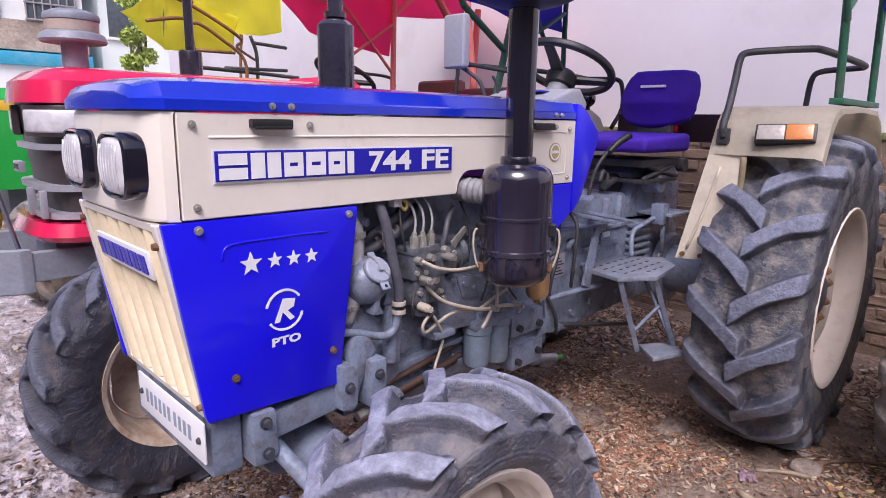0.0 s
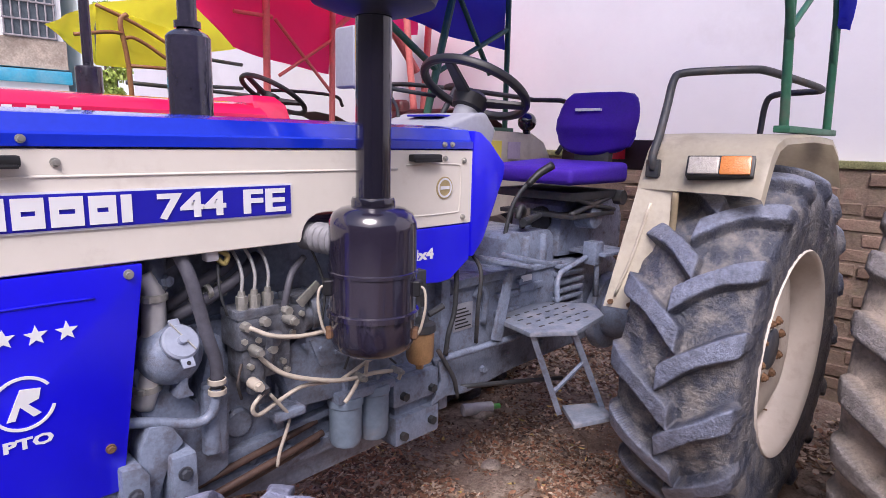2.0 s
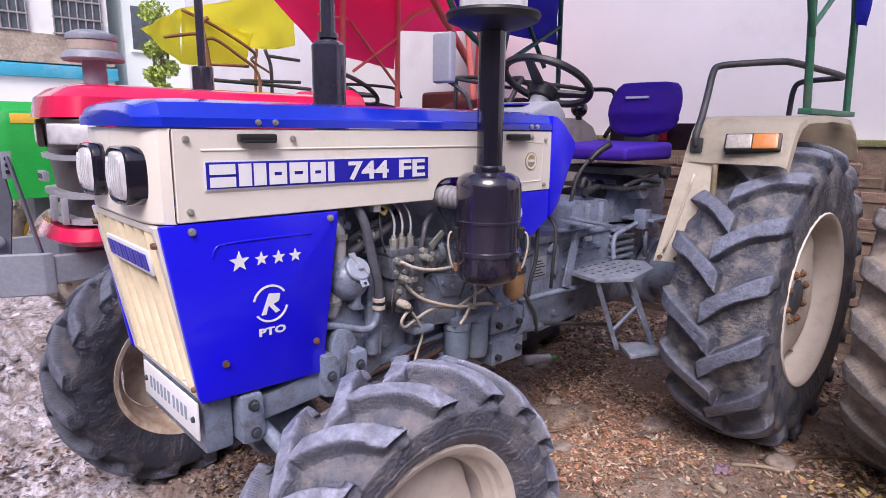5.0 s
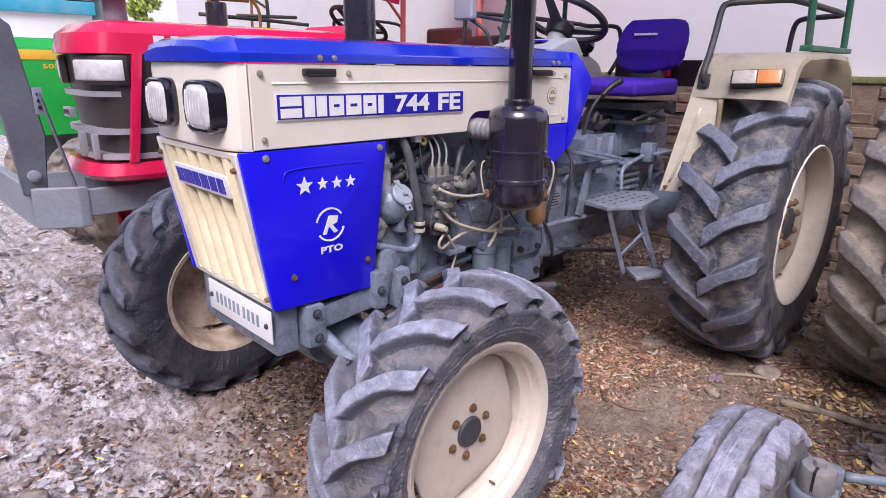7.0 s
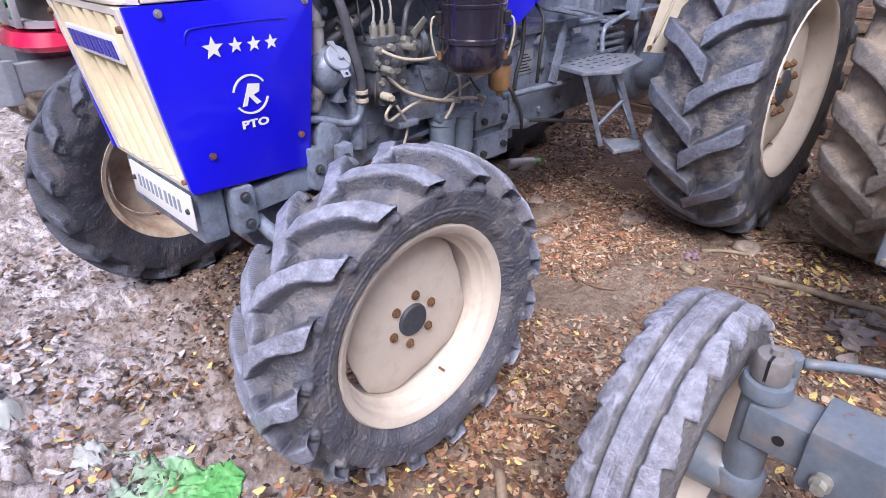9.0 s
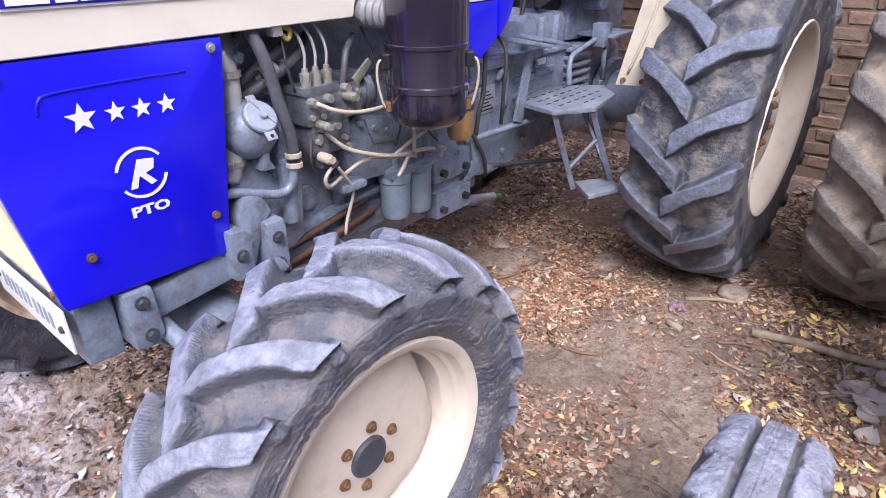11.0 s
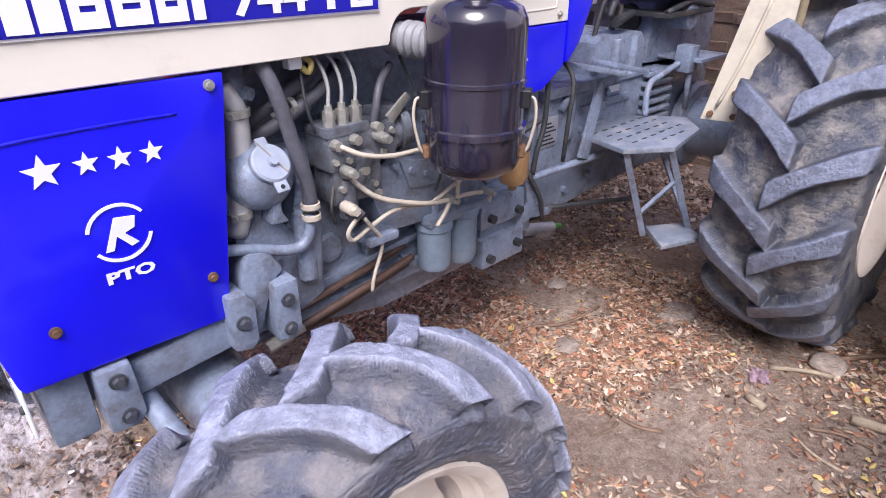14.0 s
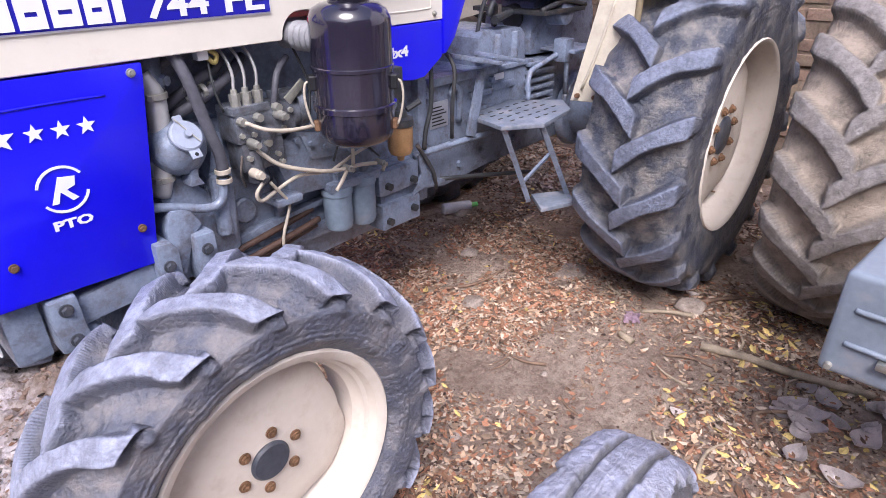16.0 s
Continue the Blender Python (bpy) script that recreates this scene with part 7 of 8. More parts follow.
# ---- the neighbouring tractor's front axle, wheels and tool box ----
beam_grey = surface("beam_grey", (0.150, 0.182, 0.232), 0.34, coat=0.25, var=0.15, bump=0.15, bump_scale=70, dust=(0.30, 0.25, 0.22), dust_amount=0.36, dust_scale=14, wear=(0.16, 0.085, 0.05), wear_amount=0.1)
neighbour = thing("tractor", (1.2, -2.3, 0.0), "grey tractor with ribbed front tyre and dusty rear tyre", "tractor", "tractors in the yard")
WX, WY, WZ = 0.200, -1.360, 0.314


def ribbed_tyre(parent, m, R, bead, W, res=760, stations=60):
    """A three-rib steering tyre, its outer ribs notched into worn blocks."""
    half, crown = W / 2, R - 0.014
    ctrl = [(bead - 0.004, 0.62), (bead + 0.012, 0.80), (bead + 0.35 * (crown - bead), 0.98), (bead + 0.62 * (crown - bead), 1.0), (crown - 0.034, 0.92), (crown - 0.012, 0.74), (crown - 0.003, 0.4), (crown, 0.0)]
    r0, y0, at, nr, ny = tyre_section(ctrl, half, stations)
    r0, at, nr = np.concatenate((r0[:0:-1], r0)), np.concatenate((-at[:0:-1], at)), np.concatenate((nr[:0:-1], nr))
    y0, ny = np.concatenate((-y0[:0:-1], y0)), np.concatenate((-ny[:0:-1], ny))
    phi = np.linspace(0, 2 * math.pi, res, endpoint=False)[:, None]
    s = np.broadcast_to(at[None, :] / half, (res, len(at)))
    rr, yy = np.broadcast_to(r0, s.shape), np.broadcast_to(y0, s.shape)
    wave, fine = ripple(phi, yy, rr, 60.0, 5), ripple(phi, yy, rr, 210.0, 6)
    q = np.abs(s)
    mid = 1 - smoothstep(0.245, 0.285, q + 0.002 * wave)
    n = 22
    turn = (phi + np.where(s < 0, 0.5, 0.0) * 2 * math.pi / n + 0.10 * (q - 0.4)) * n / (2 * math.pi)
    saw = turn - np.floor(turn)
    inner = 0.37 + 0.05 * saw
    outer = 0.70 + 0.21 * saw + 0.004 * wave
    rib = smoothstep(inner - 0.022, inner + 0.022, q) * (1 - smoothstep(outer - 0.01, outer + 0.045, q))
    rib = rib * (0.88 + 0.12 * smoothstep(0.0, 0.06, saw))
    height = np.maximum(mid, rib)
    lines = 0.0009 * np.sin(s * 95.0 + 0.6 * wave) * mid
    up = 0.014 * height + 0.0010 * wave + 0.0008 * fine + lines
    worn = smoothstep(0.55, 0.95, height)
    mud = np.clip(0.55 + 0.4 * smoothstep(0.5, 0.1, height) * (q < 0.9) - 0.3 * worn, 0, 1)
    fade = 1 - smoothstep(at[-1] / half - 0.12, at[-1] / half, q)
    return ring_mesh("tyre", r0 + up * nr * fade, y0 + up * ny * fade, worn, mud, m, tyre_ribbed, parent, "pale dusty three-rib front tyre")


wm = pose(WX, WY, WZ, 0, 0, 2)
bm = nb()
lathe(bm, [(0, 0.02), (0.08, 0.02), (0.11, 0.0), (0.145, -0.012), (0.172, -0.012), (0.176, -0.03), (0, -0.03)], pose(0, 0, 0, 90), 36)
nwheel = part("wheel", moved(bm, wm), rim_cream, neighbour)
bm = nb()
lathe(bm, [(0.197, 0.066), (0.206, 0.070), (0.197, 0.075), (0.188, 0.068), (0.173, 0.03), (0.171, -0.03), (0.188, -0.068), (0.197, -0.075), (0.206, -0.070), (0.197, -0.062), (0.182, 0.0)], pose(0, 0, 0, 90), 48, closed=True)
part("rim", moved(bm, wm), rim_cream, nwheel)
ribbed_tyre(nwheel, wm, 0.329, 0.190, 0.175)
KX, KY = 0.196, -1.494
bm = nb()
rod(bm, (KX, KY, 0.327), (KX, KY, 0.542), 0.037, 0.036, 24, 0.005)
rod(bm, (KX, KY, 0.535), (KX, KY, 0.567), 0.046, 0.042, 24, 0.006)
rod(bm, (KX, KY, 0.305), (KX, KY, 0.350), 0.050, 0.046, 24, 0.008)
rod(bm, (KX, KY, 0.317), (WX, WY - 0.02, WZ), 0.045, 0.055, 20, 0.006)
knuckle = part("knuckle", bm, beam_grey, neighbour, "grey steering knuckle")
bm = nb()
rod(bm, (KX, KY, 0.567), (KX, KY, 0.618), 0.033, 0.031, 16, 0.006)
rod(bm, (KX, KY, 0.617), (KX, KY, 0.629), 0.012, 0.010, 10)
cap_ob = part("kingpin", bm, surface("worn_steel", (0.30, 0.28, 0.28), 0.5, 0.4, var=0.2, bump=0.1), knuckle, "worn steel kingpin clamp")
bm = nb()
box(bm, KX - 0.0325, KX + 0.0, KY - 0.0025, KY + 0.0025, 0.575, 0.6195)
part("slot", bm, black_plastic, cap_ob)
bm = nb()
box(bm, KX - 0.045, KX + 0.045, -1.66, KY + 0.01, 0.442, 0.527, 0.008)
part("axle_extension", bm, beam_grey, neighbour, "grey axle extension")
bm = nb()
rod(bm, (KX - 0.047, -1.545, 0.482), (KX - 0.044, -1.545, 0.482), 0.010, None, 14)
part("pin_hole", bm, black_plastic, neighbour)
bm = nb()
box(bm, KX - 0.062, KX + 0.062, -2.75, -1.585, 0.422, 0.545, 0.010)
sleeve = part("axle_beam", bm, beam_grey, neighbour, "grey box-section front axle beam")
bm = nb()
rod(bm, (KX - 0.060, -1.625, 0.462), (KX - 0.075, -1.625, 0.462), 0.017, None, 18)
rod(bm, (KX - 0.074, -1.625, 0.462), (KX - 0.090, -1.625, 0.462), 0.013, 0.012, 6)
part("bolt", bm, zinc_bolt, sleeve)
bm = nb()
rod(bm, (KX + 0.085, KY - 0.01, 0.537), (KX + 0.085, KY - 0.01, 0.575), 0.021, 0.020, 18, 0.004)
tube(bm, [(KX + 0.09, KY - 0.03, 0.562), (KX + 0.16, -1.62, 0.557), (KX + 0.22, -1.75, 0.547)], 0.010, 10)
tube(bm, [(KX + 0.20, -1.70, 0.55), (KX + 0.367, -2.1, 0.537), (KX + 0.567, -2.5, 0.527)], 0.016, 10)
box(bm, KX, KX + 0.10, KY - 0.03, KY + 0.02, 0.512, 0.532, 0.004)
part("tie_rod", bm, beam_grey, neighbour, "steering tie rod")
bm = nb()
box(bm, 0.9, 2.6, -2.20, -1.93, 0.50, 0.76, 0.03)
part("body", bm, beam_grey, neighbour, "grey engine and chassis")
drive_wheel(neighbour, pose(2.22, -1.355, 0.655), 0.664, 0.346, 0.40, 21, 0.046, 0.058, 0.5, 8, 0.115, 0.075, rim_cream, tyre_muddy, near=70.7, far=62.6, sweep=0.32, res=800, stations=48, worn="tan drive tyre caked with dried mud")
drive_wheel(neighbour, pose(2.22, -2.79, 0.655, 0, 3, 180), 0.668, 0.346, 0.40, 18, 0.045, 0.055, 0.5, 8, 0.115, 0.075, rim_cream, tyre_muddy)
bm = nb()
tmp = bmesh.new()
plan = [(0.950, -1.497), (0.950, -1.95), (1.42, -1.95), (1.42, -1.545)]
lo = [tmp.verts.new((x, y, 0.488)) for x, y in plan]
hi = [tmp.verts.new((x, y, 0.737)) for x, y in plan]
tmp.faces.new(lo[::-1]), tmp.faces.new(hi)
for k in range(4):
    tmp.faces.new((lo[k], lo[(k + 1) % 4], hi[(k + 1) % 4], hi[k]))
bmesh.ops.recalc_face_normals(tmp, faces=tmp.faces)
bevelled(tmp, 0.016, 4)
join(bm, tmp)
toolbox = part("tool_box", bm, surface("box_grey", (0.20, 0.235, 0.29), 0.35, var=0.10, bump=0.05, bump_scale=40, coat=0.3, dust=(0.34, 0.31, 0.30), dust_amount=0.2), neighbour, "grey sheet-steel tool box")
for z in (0.572, 0.655):
    bm = nb()
    tube(bm, [(0.951, -1.535, z), (0.948, -1.56, z), (0.948, -1.70, z - 0.004), (0.951, -1.80, z - 0.008)], 0.0065, 8)
    part("pressing", bm, bpy.data.materials["box_grey"], toolbox)
bm = nb()
box(bm, 0.930, 0.952, -1.640, -1.600, 0.545, 0.562, 0.003)
rod(bm, (0.940, -1.625, 0.54), (0.940, -1.625, 0.60), 0.005, None, 8)
part("clip", bm, steel, toolbox, "steel latch")
part("bolt", rod(nb(), (0.952, -1.520, 0.508), (0.938, -1.520, 0.508), 0.009, 0.007, 8), zinc_bolt, toolbox)


# ---- far buildings and tree ----
pale_wall = surface("pale_wall", (0.88, 0.90, 0.90), 0.9, var=0.05, scale=0.7, bump=0.1, dust=(0.7, 0.72, 0.68), dust_amount=0.2, dust_scale=0.8)
stone_band = surface("stone_band", (0.47, 0.40, 0.33), 0.9, var=0.3, scale=1.2, bump=0.4, bump_scale=12, dust=(0.25, 0.19, 0.15), dust_amount=0.45, dust_scale=2)
cyan_paint = surface("cyan_paint", (0.05, 0.42, 0.62), 0.6, var=0.15, scale=1.0, bump=0.05, dust=(0.30, 0.52, 0.62), dust_amount=0.4, dust_scale=1.2)
pane_dark = surface("pane_dark", (0.10, 0.12, 0.14), 0.15, var=0.2, bump=0.0)
house = thing("house", (2.0, 26.0, 0.0), "weathered house with barred windows, stone band and blue beam", "house")
bm = nb()
box(bm, -14.0, 6.3, 24.0, 32.0, -0.1, 2.95)
box(bm, -14.0, 6.25, 24.05, 32.0, 3.42, 11.0)
hw = part("wall", bm, pale_wall, house)
bm = nb()
box(bm, -14.1, 6.4, 23.85, 32.0, 2.92, 3.36, 0.03)
part("beam", bm, cyan_paint, house, "blue painted concrete beam")
bm = nb()
box(bm, -14.0, 6.32, 23.96, 24.06, 3.43, 4.40)
part("stone_course", bm, stone_band, house, "brown stone course under the windows")
grille_iron = surface("grille_iron", (0.30, 0.28, 0.30), 0.6, var=0.2)
for k in range(7):
    x0 = 6.0 - 2.3 * k
    bm = nb()
    box(bm, x0 - 1.5, x0, 23.98, 24.04, 4.45, 6.2)
    win = part("window", bm, pane_dark, house, "barred window")
    bm = nb()
    for q in range(7):
        rod(bm, (x0 - 1.5 + 0.25 * q, 23.94, 4.42), (x0 - 1.5 + 0.25 * q, 23.94, 6.2), 0.03, None, 6)
    for z in (4.45, 5.0, 5.6, 6.18):
        rod(bm, (x0 - 1.55, 23.93, z), (x0 + 0.05, 23.93, z), 0.035, None, 6)
    part("grille", bm, grille_iron, win)
far_house = thing("house", (9.0, 24.0, 0.0), "pale turquoise plastered house behind the wall", "house")
bm = nb()
box(bm, 6.9, 16.0, 24.5, 30.0, -0.1, 12.0)
part("wall", bm, surface("turquoise_wall", (0.84, 0.93, 0.92), 0.9, var=0.05, scale=0.6, bump=0.05), far_house)
for k in range(3):
    bm = nb()
    box(bm, 7.2 + 2.0 * k, 8.2 + 2.0 * k, 24.46, 24.52, 4.2, 5.8, 0.01)
    w = part("window", bm, pane_dark, far_house)
    bm = nb()
    box(bm, 7.1 + 2.0 * k, 8.3 + 2.0 * k, 24.4, 24.53, 4.08, 4.18, 0.01)
    part("sill", bm, pale_wall, w)
# unseen plain walls added behind the viewer to block low sky light
blocker_brown = surface("blocker_brown", (0.27, 0.235, 0.205), 0.9, var=0.25, scale=0.8, bump=0.3, bump_scale=20, dust=(0.17, 0.15, 0.11), dust_amount=0.4, dust_scale=1.5)
tagged(part("wall_front", box(nb(), -8.3, -8.0, -8.0, 24.0, -0.1, 5.0), blocker_brown), "plain brown wall added out of sight to cut low sky light", "wall", "", "structure")
tagged(part("wall_side", box(nb(), -8.3, 3.7, -8.3, -8.0, -0.1, 5.0), blocker_brown), "plain brown wall added out of sight to cut low sky light", "wall", "", "structure")

leaf_green = surface("leaf_green", (0.36, 0.46, 0.10), 0.6, var=0.3, per_island=0.4, bump=0.0)
bark = surface("bark", (0.16, 0.12, 0.09), 0.9, var=0.3, bump=0.5, bump_scale=30)


def leaf_cloud(name, centres, count, size, mat, parent, label=""):
    rng = np.random.default_rng(7)
    vs, fs = [], []
    for i in range(count):
        c, rad = centres[rng.integers(len(centres))]
        d = rng.normal(size=3)
        d /= np.linalg.norm(d)
        p = np.array(c) + d * rad * rng.random() ** 0.4 * np.array((1, 1, 0.8))
        u = rng.normal(size=3)
        u /= np.linalg.norm(u)
        w = np.cross(u, rng.normal(size=3))
        w /= np.linalg.norm(w)
        s = size * rng.uniform(0.6, 1.3)
        k = len(vs)
        vs += [tuple(p - u * s), tuple(p + w * s * 0.45 + u * s * 0.1), tuple(p + u * s), tuple(p - w * s * 0.45 + u * s * 0.1)]
        fs += [(k, k + 1, k + 2), (k, k + 2, k + 3)]
    me = bpy.data.meshes.new(name)
    me.from_pydata(vs, [], fs)
    me.materials.append(mat)
    ob = new(name, me)
    ob.parent = parent
    ob.matrix_parent_inverse = Matrix.Translation(-parent.location)
    if label:
        ob["label"] = label
    return ob


tree = thing("tree", (4.9, 16.0, 0.0), "leafy green tree beyond the end of the wall", "tree")
bm = nb()
tube(bm, [(5.35, 16.0, -0.1), (5.38, 16.1, 1.5), (5.3, 16.0, 2.6), (5.35, 16.0, 3.6)], 0.12, 10, 5, 0.04)
tube(bm, [(5.32, 16.0, 2.2), (5.1, 15.9, 2.7), (5.0, 15.8, 3.2)], 0.05, 8, 5, 0.02)
tube(bm, [(5.32, 16.0, 2.6), (5.5, 16.1, 3.1), (5.55, 16.2, 3.7)], 0.05, 8, 5, 0.02)
part("trunk", bm, bark, tree)
leaf_cloud("crown", [((5.15, 16.0, 3.30), 0.32), ((5.45, 16.1, 2.85), 0.34), ((5.05, 15.9, 2.65), 0.28), ((5.45, 16.0, 3.75), 0.34), ((5.25, 16.2, 4.3), 0.40), ((5.2, 15.8, 2.30), 0.26)], 1900, 0.075, leaf_green, tree)

# ---- litter on the ground ----
def leaf_litter(name, count, seed, box_xy, size, palette, label, patch=0.0, tilt=0.35):
    """Small fallen leaves lying in drifts; patch above 0 leaves more bare earth between them."""
    rng = np.random.default_rng(seed)
    vs, fs, mats = [], [], []
    x0, x1, y0, y1 = box_xy
    n = 0
    while n < count:
        x, y = rng.uniform(x0, x1), rng.uniform(y0, y1)
        drift = noise.fractal(Vector((x * 1.9, y * 1.9, 3.0)), 0.7, 2.0, 5)
        dens = 0.45 - patch + (0.8 + 2.6 * patch) * drift
        if x > 0.3:
            dens *= 1.0 - 0.93 * math.exp(-((y + 1.04 - 0.28 * (x - 1.0)) / 0.30) ** 2)
        if rng.random() > dens:
            continue
        n += 1
        s = size * rng.uniform(0.5, 1.4)
        a = rng.uniform(0, 2 * math.pi)
        wdt = rng.uniform(0.34, 0.68)
        curl = rng.uniform(-0.1, 0.6) * s * tilt / 0.35
        tx, ty = rng.normal(0, tilt, 2)
        z = ground_height(x, y) + 0.0015 + rng.uniform(0, 0.005)
        ca, sa = math.cos(a), math.sin(a)
        k = len(vs)
        for u, v, lift in ((-1, 0.1, 1.0), (-0.2, -wdt, 0.25), (0.55, -wdt * 0.7, 0.3), (1, 0, 1.0), (0.35, wdt * 0.9, 0.2), (-0.45, wdt * 0.8, 0.4)):
            px, py = u * s * ca - v * s * sa, u * s * sa + v * s * ca
            vs.append((x + px, y + py, z + curl * lift * 0.5 + max(-0.002, tx * px + ty * py)))
        fs += [(k, k + 1, k + 3), (k + 1, k + 2, k + 3), (k, k + 3, k + 4), (k, k + 4, k + 5)]
        mats += [int(rng.choice(len(palette)))] * 4
    me = bpy.data.meshes.new(name)
    me.from_pydata(vs, [], fs)
    for m in palette:
        me.materials.append(m)
    me.polygons.foreach_set("material_index", mats)
    return tagged(new(name, me), label, "leaves", "", "stuff")


leaf_mats = [surface("leaf_%s" % k, c, 0.75, var=0.25, scale=30, per_island=0.45, bump=0.0) for k, c in (("tan", (0.40, 0.275, 0.185)), ("brown", (0.22, 0.115, 0.068)), ("rust", (0.31, 0.145, 0.085)), ("pale", (0.44, 0.35, 0.27)), ("yellow", (0.62, 0.47, 0.17)), ("dark", (0.085, 0.05, 0.036)))]
leaf_litter("leaf_litter", 26000, 3, (0.15, 3.35, -2.1, 1.5), 0.0110, [leaf_mats[i] for i in (0, 0, 3, 1, 1, 1, 2, 3, 5, 5)], "small fallen brown and tan leaves strewn over the earth", 0.17)
leaf_litter("leaf_litter", 26000, 13, (0.10, 3.0, -1.9, 0.5), 0.0066, [leaf_mats[i] for i in (0, 1, 1, 3, 5, 5)], "crumbled leaf fragments on the earth", 0.05)
leaf_litter("leaf_litter", 1300, 11, (0.2, 3.3, -2.1, 0.6), 0.0150, [leaf_mats[i] for i in (4, 3, 0, 2)], "yellow and orange fallen leaves strewn over the earth", 0.05)
leaf_litter("leaf_litter", 700, 12, (0.95, 2.2, -2.0, -1.05), 0.0165, [leaf_mats[i] for i in (4, 4, 4, 3, 1, 2)], "yellow oval leaves under the neighbouring tractor", 0.05)
leaf_litter("leaf_litter", 2200, 14, (0.70, 1.8, -0.60, 0.5), 0.0150, [leaf_mats[i] for i in (2, 2, 1, 1, 0, 3)], "rust-brown leaves drifted under the tractor", 0.10)
leaf_litter("leaf_litter", 6500, 16, (0.55, 2.0, -1.15, 0.05), 0.0105, [leaf_mats[i] for i in (3, 3, 0, 0, 2, 2)], "pale reddish dry leaf fragments beside the engine", 0.08)
# leaves by the wall are tinted pale to stand for sunlit ground
leaf_litter("leaf_litter", 4500, 15, (2.35, 3.35, -1.6, 0.9), 0.0210, [leaf_mats[i] for i in (3, 3, 3, 0, 1)], "dry leaves heaped along the wall, tinted pale as if sunlit", 0.0)
leaf_litter("leaf_litter", 3600, 5, (-1.6, 0.35, -1.6, 3.0), 0.0125, [leaf_mats[i] for i in (0, 1, 1, 2, 1, 5, 4)], "sodden fallen leaves in the mud", 0.28)
leaf_litter("leaf_litter", 3000, 6, (-0.75, 0.45, -1.3, 0.1), 0.0135, [leaf_mats[i] for i in (0, 1, 2, 2, 5, 4, 1)], "sodden rust and yellow leaves beside the front wheel", 0.15)
# wet leaf tones; the lilac one paints the mud's pale sky highlights
wet_mats = [surface("wet_leaf_%s" % k, c, 0.24, var=0.4, scale=30, per_island=0.45, bump=0.35, bump_scale=140, spec=0.9) for k, c in (("lilac_sheen", (0.56, 0.52, 0.58)), ("grey", (0.40, 0.355, 0.355)), ("brown", (0.19, 0.13, 0.108)), ("dark", (0.06, 0.042, 0.035)))]
leaf_litter("mud_flakes", 3400, 25, (-1.9, -0.26, -1.3, 3.4), 0.0230, [wet_mats[i] for i in (0, 0, 1, 1, 2)], "flattened wet leaves and flakes of grey mud", 0.20, 0.12)
leaf_litter("mud_flakes", 1500, 27, (-3.0, 0.3, 3.0, 8.0), 0.0330, [wet_mats[i] for i in (0, 1, 2, 3)], "flattened wet leaves and flakes of grey mud further off", -0.1, 0.13)
leaf_litter("mud_flakes", 6500, 26, (-0.60, 0.40, -0.75, 1.1), 0.0115, [wet_mats[i] for i in (2, 2, 3, 1)], "dark trampled leaves in churned mud", 0.05, 0.2)


# soil crumbs
def crumbs(name, count, seed, box_xy, size, mat, label):
    rng = np.random.default_rng(seed)
    tmp = bmesh.new()
    bmesh.ops.create_icosphere(tmp, subdivisions=1, radius=1.0)
    tmp.verts.index_update()
    ball = [tuple(v.co) for v in tmp.verts]
    tri = [tuple(v.index for v in f.verts) for f in tmp.faces]
    tmp.free()
    vs, fs = [], []
    for i in range(count):
        x, y = rng.uniform(box_xy[0], box_xy[1]), rng.uniform(box_xy[2], box_xy[3])
        if rng.random() > 0.55 + 0.9 * noise.noise(Vector((x * 3.0, y * 3.0, seed))):
            continue
        s = size * rng.uniform(0.35, 1.3) ** 2
        z = ground_height(x, y)
        k = len(vs)
        st = rng.uniform(0.7, 1.4, 3) * np.array((1, 1, 0.6))
        for d in ball:
            j = rng.uniform(0.5, 1.35)
            vs.append((x + d[0] * s * j * st[0], y + d[1] * s * j * st[1], z + d[2] * s * j * st[2]))
        fs += [(k + a, k + b, k + c) for a, b, c in tri]
    me = bpy.data.meshes.new(name)
    me.from_pydata(vs, [], fs)
    me.materials.append(mat)
    return tagged(new(name, me), label, "soil", "", "stuff")


clod_mat = surface("clod", (0.24, 0.165, 0.13), 0.8, var=0.3, scale=40, per_island=0.25, bump=0.6, bump_scale=150)
crumbs("soil_crumbs", 9000, 21, (0.0, 3.3, -2.2, 1.4), 0.0055, clod_mat, "crumbs of brown soil")
crumbs("mud_clods", 2600, 22, (-0.45, 0.45, -0.45, 0.6), 0.008, clod_mat, "churned clods of brown mud between the front wheels")
crumbs("mud_clods", 1800, 23, (-1.5, 0.0, -1.4, 2.0), 0.006, surface("wet_clod", (0.40, 0.345, 0.35), 0.3, var=0.3, scale=40, per_island=0.3, bump=0.5, bump_scale=120), "wet grey clods of trodden mud")

# twigs and sticks
twig_mat = surface("twig", (0.20, 0.13, 0.09), 0.85, var=0.3, scale=30, bump=0.3)
stick_mat = surface("stick", (0.34, 0.275, 0.20), 0.85, var=0.3, scale=20, bump=0.4, bump_scale=60)


def stick(pts, r, mat, label, taper=None):
    b = nb()
    tube(b, [(x, y, ground_height(x, y) + r * 0.7 + dz) for x, y, dz in pts], r, 7, 4, taper)
    return solo("stick", b, mat, label, "stick", "sticks on the ground")


